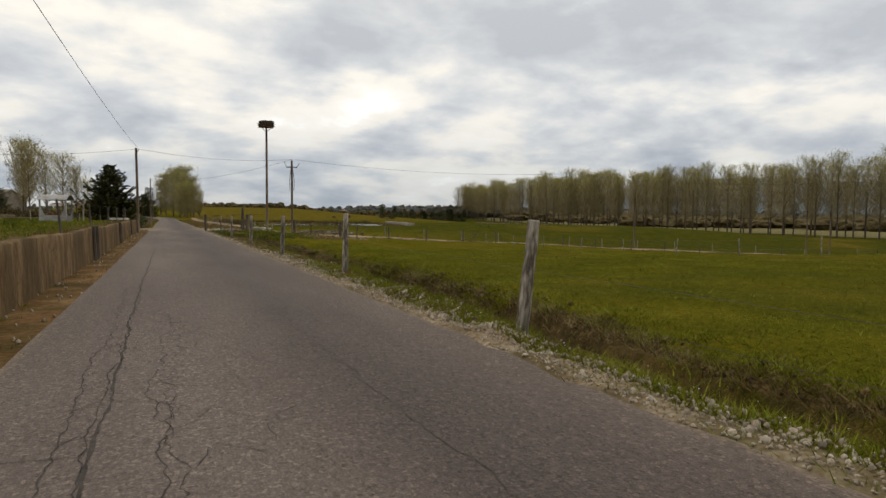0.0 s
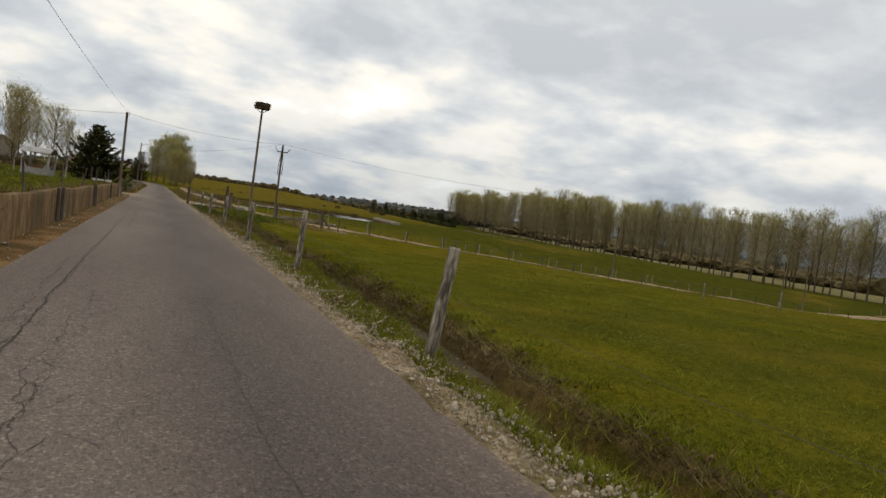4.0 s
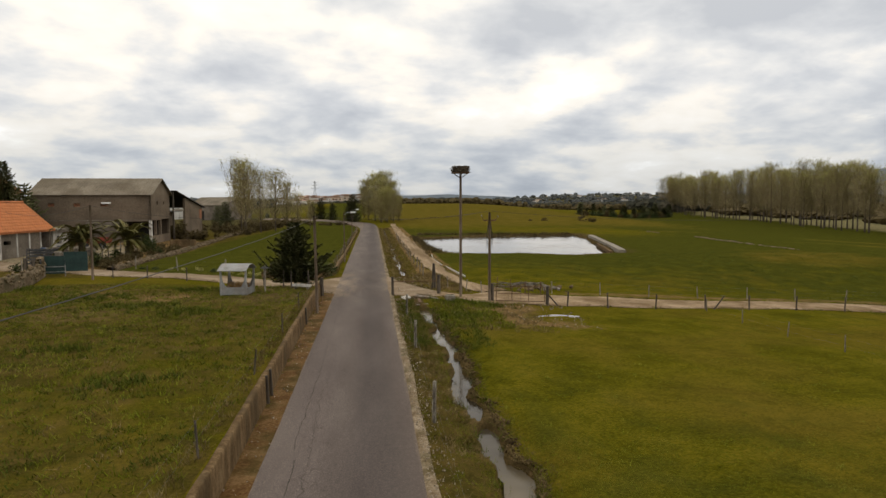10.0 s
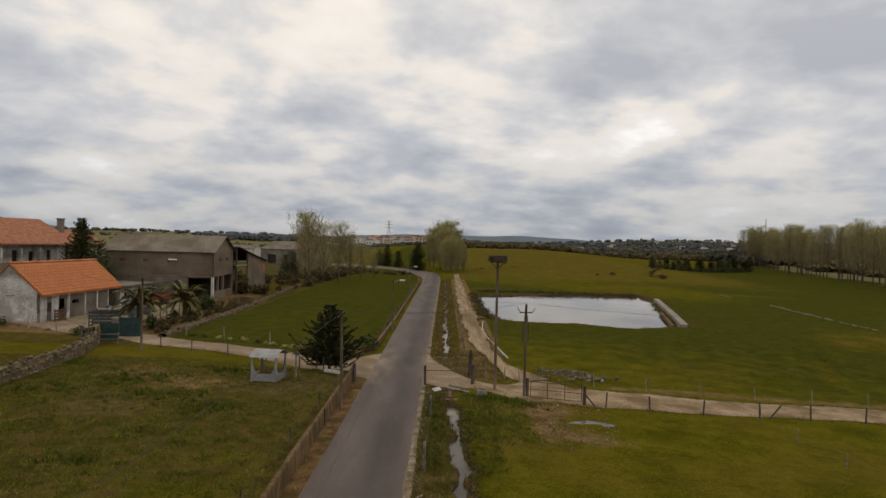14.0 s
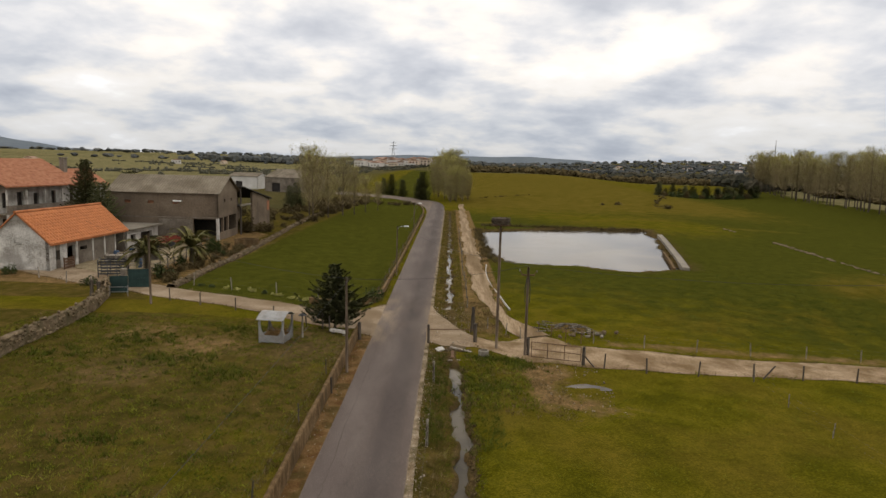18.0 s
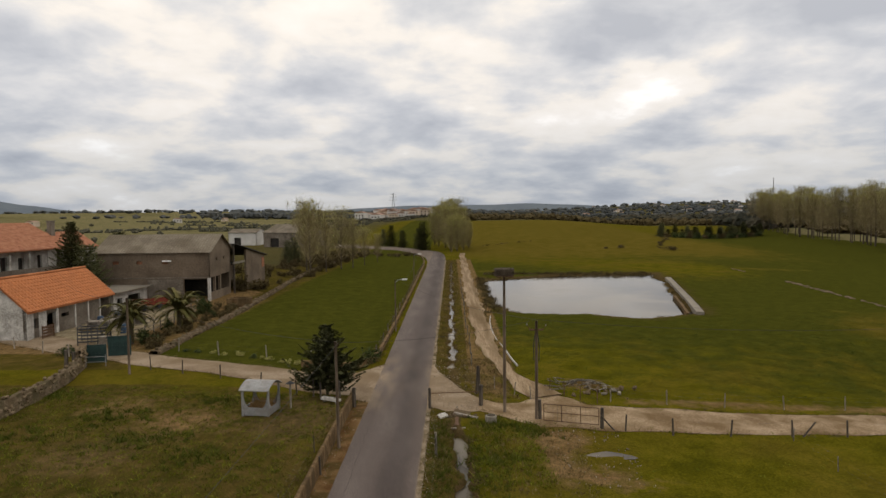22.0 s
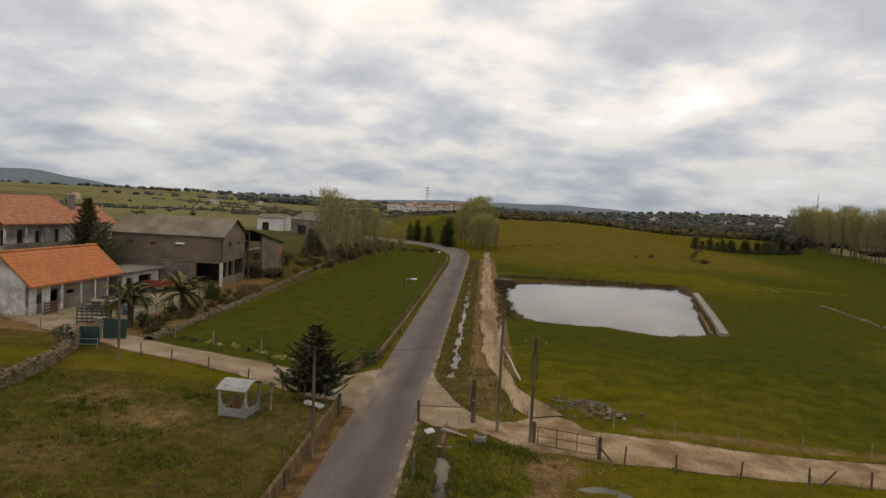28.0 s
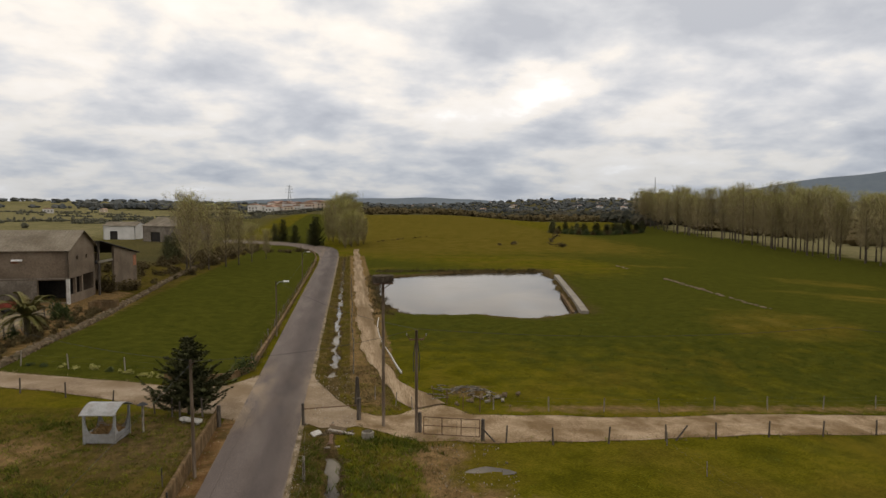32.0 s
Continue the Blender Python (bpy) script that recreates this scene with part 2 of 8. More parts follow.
# blade-clump grain
tf = n.new("ShaderNodeTexNoise"); tf.inputs["Scale"].default_value = 11.0; tf.inputs["Detail"].default_value = 6; tf.inputs["Roughness"].default_value = 0.75
l.new(co.outputs["Object"], tf.inputs["Vector"])
tg = ramp(n.new("ShaderNodeValToRGB"), [(0.34, (0.62, 0.66, 0.58)), (0.5, (1.0, 1.0, 1.0)), (0.66, (1.34, 1.28, 1.2))])
l.new(tf.outputs[0], tg.inputs[0])
tm2 = n.new("ShaderNodeMix"); tm2.data_type, tm2.blend_type = "RGBA", "MULTIPLY"; tm2.inputs["Factor"].default_value = 1
l.new(tm.outputs["Result"], tm2.inputs["A"]); l.new(tg.outputs[0], tm2.inputs["B"])
ts = n.new("ShaderNodeTexNoise"); ts.inputs["Scale"].default_value = 60.0; ts.inputs["Detail"].default_value = 3
l.new(co.outputs["Object"], ts.inputs["Vector"])
th = ramp(n.new("ShaderNodeValToRGB"), [(0.32, (0.58, 0.62, 0.55)), (0.5, (1.02, 1.02, 1.0)), (0.68, (1.5, 1.42, 1.3))])
l.new(ts.outputs[0], th.inputs[0])
tm3 = n.new("ShaderNodeMix"); tm3.data_type, tm3.blend_type = "RGBA", "MULTIPLY"; tm3.inputs["Factor"].default_value = 1
l.new(tm2.outputs["Result"], tm3.inputs["A"]); l.new(th.outputs[0], tm3.inputs["B"]); l.new(tm3.outputs["Result"], n["Principled BSDF"].inputs["Base Color"])
M["earth"] = material("ochre_earth_verge", [(0.085, 0.044, 0.016), (0.140, 0.078, 0.030), (0.195, 0.122, 0.056)], 1.3, 0.95, 0.6, 12, vary=0, spec=0.05, second=((0.055, 0.042, 0.012), 0.9, 0.75))
M["dirt"] = material("sandy_track", [(0.180, 0.122, 0.068), (0.285, 0.205, 0.125), (0.365, 0.275, 0.180)], 0.6, 0.95, 0.5, 18, vary=0, spec=0.05, second=((0.135, 0.086, 0.038), 0.4, 0.8), wide=0.18)
M["ruts"] = material("rutted_sandy_track", [(0.170, 0.116, 0.066), (0.270, 0.194, 0.118), (0.350, 0.264, 0.172)], 0.9, 0.95, 0.5, 9, vary=0, stretch=(1.8, 0.12, 1), spec=0.05, second=((0.135, 0.090, 0.044), 0.5, 0.7), wide=0.2)
M["lane"] = material("pale_lane_gravel", [(0.185, 0.134, 0.086), (0.255, 0.192, 0.128), (0.310, 0.244, 0.172)], 0.5, 0.95, 0.4, 22, vary=0, spec=0.05, second=((0.175, 0.122, 0.070), 0.3, 0.7), wide=0.18)
M["verge"] = material("gravel_verge", [(0.125, 0.088, 0.050), (0.215, 0.162, 0.104), (0.325, 0.268, 0.195)], 1.6, 0.95, 0.7, 14, vary=0, spec=0.05, second=((0.075, 0.060, 0.022), 1.1, 0.8))
M["concrete"] = material("weathered_concrete", [(0.160, 0.140, 0.108), (0.232, 0.204, 0.160), (0.296, 0.268, 0.224)], 0.5, 0.9, 0.25, 14, second=((0.096, 0.080, 0.060), 0.5, 0.6))
M["brownwall"] = material("earth_stained_concrete", [(0.088, 0.054, 0.025), (0.138, 0.090, 0.045), (0.190, 0.131, 0.072)], 3.2, 0.95, 0.7, 6, stretch=(1, 1.2, 0.42), spec=0.05, second=((0.060, 0.042, 0.022), 1.0, 0.7), wide=0.20)
M["wood"] = material("grey_weathered_timber", [(0.13, 0.105, 0.08), (0.24, 0.205, 0.165), (0.35, 0.315, 0.265)], 6, 0.9, 0.5, 4, stretch=(1, 1, 0.12))
M["darkwood"] = material("dark_creosoted_timber", [(0.035, 0.028, 0.022), (0.075, 0.06, 0.046), (0.12, 0.098, 0.075)], 5, 0.85, 0.4, 4, stretch=(1, 1, 0.1))
M["twig"] = material("dry_nest_twigs", [(0.06, 0.045, 0.03), (0.13, 0.10, 0.07)], 9, 0.95, 0.3)
M["galv"] = material("galvanised_steel", [(0.30, 0.32, 0.34), (0.42, 0.44, 0.46)], 3, 0.5, 0.1, metal=0.6, spec=0.5)
M["rust"] = material("rusted_iron", [(0.07, 0.04, 0.025), (0.16, 0.09, 0.05)], 6, 0.85, 0.3, metal=0.2)
M["wire"] = material("fence_wire", [(0.10, 0.09, 0.08), (0.16, 0.15, 0.14)], 8, 0.6, 0, metal=0.7)
M["cable"] = material("black_cable", [(0.02, 0.02, 0.02), (0.035, 0.035, 0.035)], 3, 0.6, 0)
M["stone"] = material("field_stone", [(0.088, 0.062, 0.035), (0.148, 0.108, 0.066), (0.225, 0.175, 0.116)], 1.6, 0.95, 0.6, 7, vary=0.3, spec=0.1, second=((0.060, 0.052, 0.022), 1.3, 0.65))
M["white"] = material("stained_whitewash", [(0.32, 0.30, 0.27), (0.50, 0.48, 0.44), (0.63, 0.61, 0.57)], 0.7, 0.9, 0.25, 9, vary=0.05, spec=0.1, second=((0.175, 0.152, 0.125), 0.55, 0.6))
M["plaster"] = material("grey_render", [(0.125, 0.104, 0.082), (0.190, 0.162, 0.130), (0.250, 0.218, 0.180)], 0.5, 0.92, 0.2, 10, vary=0.05, spec=0.1, second=((0.092, 0.074, 0.056), 0.35, 0.6))
M["barnwall"] = material("taupe_block_render", [(0.138, 0.104, 0.074), (0.176, 0.135, 0.097), (0.214, 0.168, 0.124)], 0.4, 0.93, 0.2, 12, vary=0.05, spec=0.1, second=((0.082, 0.064, 0.047), 0.25, 0.5))
M["tile"] = material("orange_clay_tile", [(0.36, 0.118, 0.040), (0.45, 0.160, 0.056), (0.51, 0.205, 0.083)], 0.9, 0.85, 0.2, 5, vary=0.09, second=((0.30, 0.105, 0.042), 0.5, 0.5))
M["oldtile"] = material("weathered_red_tile", [(0.224, 0.080, 0.040), (0.320, 0.128, 0.064), (0.376, 0.176, 0.096)], 2, 0.88, 0.25, 5, vary=0.15)
M["fibro"] = material("grey_fibre_cement_sheet", [(0.135, 0.112, 0.082), (0.180, 0.152, 0.114), (0.225, 0.195, 0.150)], 0.5, 0.9, 0.2, 9, vary=0.08, spec=0.1, second=((0.105, 0.084, 0.056), 0.3, 0.6))
# interior shade put into a colour; also used for glass, soil and a roof
M["dark"] = material("interior_shade_and_dark_parts", [(0.02, 0.018, 0.016), (0.04, 0.035, 0.03)], 1, 0.95, 0)
M["teal"] = material("dark_teal_gate_paint", [(0.012, 0.028, 0.026), (0.020, 0.046, 0.042)], 2, 0.7, 0.1)
M["blue"] = material("grey_steel_rails", [(0.035, 0.036, 0.038), (0.075, 0.074, 0.072)], 3, 0.7, 0.1)
M["bark"] = material("grey_brown_bark", [(0.040, 0.030, 0.021), (0.074, 0.058, 0.041), (0.112, 0.092, 0.068)], 3, 0.95, 0.5, 6, stretch=(1, 1, 0.3))
M["needle"] = material("dark_conifer_needles", [(0.044, 0.050, 0.020), (0.075, 0.078, 0.034), (0.115, 0.112, 0.054)], 1.5, 0.9, 0, 9, vary=0.3, spec=0.05)
M["bud"] = material("spring_poplar_buds", [(0.25, 0.24, 0.072), (0.34, 0.32, 0.105), (0.43, 0.40, 0.155)], 0.5, 0.9, 0, 9, vary=0.15, spec=0.05)
M["leaf"] = material("shrub_leaves", [(0.022, 0.035, 0.010), (0.05, 0.065, 0.018), (0.085, 0.095, 0.03)], 0.8, 0.9, 0, 9, vary=0.2, spec=0.2)
M["palm"] = material("palm_fronds", [(0.075, 0.075, 0.016), (0.125, 0.118, 0.03), (0.20, 0.16, 0.055)], 1.0, 0.7, 0, 6, vary=0.1)
M["scrub"] = material("winter_scrub", [(0.050, 0.037, 0.017), (0.098, 0.075, 0.034), (0.142, 0.114, 0.056)], 0.4, 0.95, 0, 8, vary=0.2, spec=0.05)
M["farwood"] = material("distant_woodland", [(0.036, 0.038, 0.030), (0.052, 0.050, 0.037), (0.074, 0.066, 0.047)], 0.02, 0.95, 0, 9, vary=0.2, spec=0.0, wide=0.12)
# distance haze painted in: blue-grey instead of forest colour
M["hill"] = material("haze_tinted_hill", [(0.080, 0.105, 0.130), (0.105, 0.130, 0.152)], 0.004, 1, 0, 6, vary=0)
M["farwhite"] = material("far_white_walls", [(0.510, 0.493, 0.459), (0.629, 0.612, 0.586)], 0.05, 0.9, 0, vary=0.1)
M["hay"] = material("straw", [(0.13, 0.075, 0.026), (0.27, 0.165, 0.062)], 7, 0.95, 0.4)
M["greypaint"] = material("grey_painted_steel", [(0.19, 0.19, 0.185), (0.30, 0.30, 0.295)], 2, 0.65, 0.1, second=((0.13, 0.10, 0.07), 1.5, 0.4))
M["redpaint"] = material("dull_red_paint", [(0.12, 0.025, 0.014), (0.22, 0.045, 0.026)], 2, 0.7, 0.1)
M["lampwhite"] = material("white_lamp_housing", [(0.70, 0.70, 0.68), (0.8, 0.8, 0.78)], 2, 0.5, 0)
M["rubber"] = material("dark_rubber", [(0.02, 0.02, 0.02), (0.04, 0.04, 0.04)], 4, 0.8, 0.1)
M["poptwig"] = material("budding_twigs", [(0.175, 0.136, 0.072), (0.245, 0.196, 0.106), (0.31, 0.258, 0.145)], 0.4, 0.95, 0, 8, vary=0.15, spec=0.05)
M["blade"] = material("grass_blades", [(0.086, 0.100, 0.006), (0.126, 0.140, 0.012), (0.180, 0.184, 0.026)], 0.7, 0.9, 0, 7, vary=0, spec=0.05)
M["straw_blade"] = material("dry_grass_blades", [(0.095, 0.066, 0.022), (0.15, 0.110, 0.044), (0.22, 0.170, 0.082)], 0.9, 0.95, 0, 7, vary=0, spec=0.05)
M["pebble"] = material("pale_verge_stones", [(0.19, 0.150, 0.105), (0.29, 0.240, 0.180), (0.40, 0.350, 0.285)], 5, 0.95, 0.3, 5, vary=0, spec=0.05)

def vary_islands(m, low, high):
    """Give every loose piece of a joined mesh its own lightness."""
    n, l = m.node_tree.nodes, m.node_tree.links
    old = n["Principled BSDF"].inputs["Base Color"].links[0].from_socket
    geo = n.new("ShaderNodeNewGeometry")
    mr = n.new("ShaderNodeMapRange"); mr.inputs["To Min"].default_value, mr.inputs["To Max"].default_value = low, high
    l.new(geo.outputs["Random Per Island"], mr.inputs[0])
    hs = n.new("ShaderNodeHueSaturation"); l.new(mr.outputs[0], hs.inputs["Value"]); l.new(old, hs.inputs["Color"])
    l.new(hs.outputs[0], n["Principled BSDF"].inputs["Base Color"])


vary_islands(M["pebble"], 0.6, 1.3)
vary_islands(M["blade"], 0.7, 1.3)
vary_islands(M["straw_blade"], 0.6, 1.35)
M["petal"] = material("tiny_white_flowers", [(0.55, 0.54, 0.48), (0.7, 0.69, 0.6)], 5, 0.9, 0, vary=0)
M["gap"] = material("crack_filler", [(0.028, 0.023, 0.019), (0.06, 0.05, 0.042)], 3, 0.95, 0)
M["postwood"] = material("streaked_fence_timber", [(0.060, 0.050, 0.040), (0.20, 0.175, 0.14), (0.36, 0.33, 0.28)], 8, 0.92, 0.8, 4, stretch=(1, 1, 0.2), vary=0.2, spec=0.08, second=((0.045, 0.038, 0.030), 5.0, 0.85))
M["bluedrum"] = material("dull_blue_plastic", [(0.03, 0.06, 0.11), (0.05, 0.09, 0.15)], 3, 0.6, 0)
M["nettle"] = material("dark_green_weeds", [(0.046, 0.060, 0.008), (0.068, 0.084, 0.012), (0.096, 0.112, 0.018)], 0.8, 0.9, 0, 9, vary=0, spec=0.05)
# hedge colour lightened to carry the haze of distance
M["hedge"] = material("haze_paled_hedges", [(0.082, 0.084, 0.060), (0.108, 0.106, 0.076), (0.135, 0.128, 0.090)], 0.05, 0.95, 0, 9, vary=0.2, spec=0.0)
M["polewood"] = material("brown_pole_timber", [(0.075, 0.052, 0.034), (0.115, 0.083, 0.056), (0.16, 0.122, 0.088)], 5, 0.9, 0.4, 4, stretch=(1, 1, 0.1))
# aerial haze put into the colour: paler and bluer than farwood
M["hazewood"] = material("haze_tinted_woodland", [(0.075, 0.083, 0.085), (0.092, 0.098, 0.095), (0.115, 0.117, 0.108)], 0.02, 0.95, 0, 9, vary=0.2, spec=0.0, wide=0.12)
M["clod"] = material("dark_wet_earth", [(0.045, 0.030, 0.014), (0.082, 0.056, 0.027), (0.12, 0.086, 0.045)], 6, 0.95, 0.6, 5, vary=0, spec=0.03)
vary_islands(M["clod"], 0.5, 1.7)
M["farroof"] = material("faded_far_roofs", [(0.24, 0.14, 0.095), (0.34, 0.22, 0.16)], 0.3, 0.9, 0, vary=0.25)
M["creamwall"] = material("far_cream_walls", [(0.46, 0.37, 0.27), (0.60, 0.50, 0.40)], 0.05, 0.9, 0, vary=0.15)

# asphalt: worn, with a dark wheel lane and fine cracks
mat = material("worn_asphalt", [(0.080, 0.064, 0.058), (0.110, 0.090, 0.081), (0.148, 0.124, 0.110)], 0.6, 0.92, 0.45, 170, vary=0, stretch=(1, 0.22, 1), bumpdist=0.008, spec=0.12, wide=0.34, second=((0.090, 0.076, 0.067), 0.25, 0.3))
M["asphalt"] = mat
n, l = mat.node_tree.nodes, mat.node_tree.links
b = n["Principled BSDF"]
old = b.inputs["Base Color"].links[0].from_socket
co = n.new("ShaderNodeTexCoord")
nz = n.new("ShaderNodeTexNoise"); nz.inputs["Scale"].default_value = 1.1; nz.inputs["Detail"].default_value = 5
l.new(co.outputs["Object"], nz.inputs["Vector"])
mm = n.new("ShaderNodeMix"); mm.data_type, mm.blend_type = "RGBA", "LINEAR_LIGHT"; mm.inputs["Factor"].default_value = 0.35
l.new(co.outputs["Object"], mm.inputs["A"]); l.new(nz.outputs["Color"], mm.inputs["B"])
vo = n.new("ShaderNodeTexVoronoi"); vo.feature = "DISTANCE_TO_EDGE"; vo.inputs["Scale"].default_value = 0.9
l.new(mm.outputs["Result"], vo.inputs["Vector"])
ck = ramp(n.new("ShaderNodeValToRGB"), [(0.0, (0.8, 0.8, 0.8)), (0.010, (0, 0, 0))])
l.new(vo.outputs["Distance"], ck.inputs[0])
sx = n.new("ShaderNodeSeparateXYZ"); l.new(co.outputs["Object"], sx.inputs[0])
lane_mask = ramp(n.new("ShaderNodeValToRGB"), [(0.0, (0.05, 0.05, 0.05)), (0.22, (0.25, 0.25, 0.25)), (0.32, (0.7, 0.7, 0.7)), (0.48, (0.25, 0.25, 0.25)), (0.7, (0.0, 0.0, 0.0))])
mrx = n.new("ShaderNodeMapRange"); mrx.inputs["From Min"].default_value, mrx.inputs["From Max"].default_value = -2.8, 1.1
l.new(sx.outputs[0], mrx.inputs[0]); l.new(mrx.outputs[0], lane_mask.inputs[0])
cm = n.new("ShaderNodeMath"); cm.operation = "MULTIPLY"; l.new(ck.outputs[0], cm.inputs[0]); l.new(lane_mask.outputs[0], cm.inputs[1])
k1 = n.new("ShaderNodeMix"); k1.data_type = "RGBA"; k1.inputs["B"].default_value = (0.03, 0.026, 0.022, 1)
l.new(cm.outputs[0], k1.inputs["Factor"]); l.new(old, k1.inputs["A"])
wob = n.new("ShaderNodeMath"); wob.operation = "MULTIPLY_ADD"; wob.inputs[1].default_value = 0.09; l.new(nz.outputs[0], wob.inputs[0]); l.new(mrx.outputs[0], wob.inputs[2])
dk = ramp(n.new("ShaderNodeValToRGB"), [(0.36, (1.14, 1.14, 1.15)), (0.52, (0.98, 0.98, 0.98)), (0.66, (0.76, 0.76, 0.78)), (0.84, (0.80, 0.80, 0.81)), (0.98, (1.02, 1.0, 0.98))])
l.new(wob.outputs[0], dk.inputs[0])
k2 = n.new("ShaderNodeMix"); k2.data_type, k2.blend_type = "RGBA", "MULTIPLY"; k2.inputs["Factor"].default_value = 1
l.new(k1.outputs["Result"], k2.inputs["A"]); l.new(dk.outputs[0], k2.inputs["B"])
l.new(k2.outputs["Result"], b.inputs["Base Color"])

# coarse pale and dark aggregate in the asphalt
ag = n.new("ShaderNodeTexVoronoi"); ag.inputs["Scale"].default_value = 150
l.new(co.outputs["Object"], ag.inputs["Vector"])
agr = ramp(n.new("ShaderNodeValToRGB"), [(0.0, (0.78, 0.78, 0.78)), (0.6, (0.98, 0.98, 0.97)), (1.0, (1.36, 1.32, 1.27))])
sag = n.new("ShaderNodeSeparateColor"); l.new(ag.outputs["Color"], sag.inputs[0]); l.new(sag.outputs[0], agr.inputs[0])
k3 = n.new("ShaderNodeMix"); k3.data_type, k3.blend_type = "RGBA", "MULTIPLY"; k3.inputs["Factor"].default_value = 1
l.new(k2.outputs["Result"], k3.inputs["A"]); l.new(agr.outputs[0], k3.inputs["B"])
# sand carried on to the asphalt from the lane and the track
dy = n.new("ShaderNodeMapRange"); dy.interpolation_type = "SMOOTHSTEP"
for key, value in (("From Min", 50.0), ("From Max", 58.0)):
    dy.inputs[key].default_value = value
l.new(sx.outputs[1], dy.inputs[0])
dy2 = n.new("ShaderNodeMapRange"); dy2.interpolation_type = "SMOOTHSTEP"
for key, value in (("From Min", 74.0), ("From Max", 62.0)):
    dy2.inputs[key].default_value = value
l.new(sx.outputs[1], dy2.inputs[0])
dband = n.new("ShaderNodeMath"); dband.operation = "MULTIPLY"; l.new(dy.outputs[0], dband.inputs[0]); l.new(dy2.outputs[0], dband.inputs[1])
dside = ramp(n.new("ShaderNodeValToRGB"), [(0.0, (0.95, 0.95, 0.95)), (0.22, (0.5, 0.5, 0.5)), (0.42, (0.08, 0.08, 0.08)), (0.85, (0.1, 0.1, 0.1)), (1.0, (0.6, 0.6, 0.6))])
l.new(mrx.outputs[0], dside.inputs[0])
dmul = n.new("ShaderNodeMath"); dmul.operation = "MULTIPLY"; l.new(dband.outputs[0], dmul.inputs[0]); l.new(dside.outputs[0], dmul.inputs[1])
dedge = ramp(n.new("ShaderNodeValToRGB"), [(0.0, (0.35, 0.35, 0.35)), (0.03, (0, 0, 0)), (0.955, (0.0, 0.0, 0.0)), (0.985, (0.45, 0.45, 0.45))])
l.new(mrx.outputs[0], dedge.inputs[0])
dmax = n.new("ShaderNodeMath"); dmax.operation = "MAXIMUM"; l.new(dmul.outputs[0], dmax.inputs[0]); l.new(dedge.outputs[0], dmax.inputs[1])
dn = n.new("ShaderNodeTexNoise"); dn.inputs["Scale"].default_value = 0.9; dn.inputs["Detail"].default_value = 8
dmp = n.new("ShaderNodeMapping"); dmp.inputs["Scale"].default_value = (1.0, 0.35, 1.0)
l.new(co.outputs["Object"], dmp.inputs[0]); l.new(dmp.outputs[0], dn.inputs["Vector"])
dnr = n.new("ShaderNodeMapRange"); dnr.inputs["From Min"].default_value, dnr.inputs["From Max"].default_value = 0.36, 0.62
l.new(dn.outputs[0], dnr.inputs[0])
dfac = n.new("ShaderNodeMath"); dfac.operation = "MULTIPLY"; l.new(dmax.outputs[0], dfac.inputs[0]); l.new(dnr.outputs[0], dfac.inputs[1])
k4 = n.new("ShaderNodeMix"); k4.data_type = "RGBA"; k4.inputs["B"].default_value = (0.27, 0.205, 0.14, 1)
l.new(dfac.outputs[0], k4.inputs["Factor"]); l.new(k3.outputs["Result"], k4.inputs["A"])
l.new(k4.outputs["Result"], b.inputs["Base Color"])

# coarse chippings
ag2 = n.new("ShaderNodeTexVoronoi"); ag2.inputs["Scale"].default_value = 48
l.new(co.outputs["Object"], ag2.inputs["Vector"])
sag2 = n.new("ShaderNodeSeparateColor"); l.new(ag2.outputs["Color"], sag2.inputs[0])
agr2 = ramp(n.new("ShaderNodeValToRGB"), [(0.0, (0.70, 0.69, 0.68)), (0.25, (0.95, 0.95, 0.95)), (0.8, (1.0, 1.0, 1.0)), (1.0, (1.5, 1.45, 1.38))])
l.new(sag2.outputs[1], agr2.inputs[0])
k5 = n.new("ShaderNodeMix"); k5.data_type, k5.blend_type = "RGBA", "MULTIPLY"; k5.inputs["Factor"].default_value = 1
l.new(k4.outputs["Result"], k5.inputs["A"]); l.new(agr2.outputs[0], k5.inputs["B"])
l.new(k5.outputs["Result"], b.inputs["Base Color"])


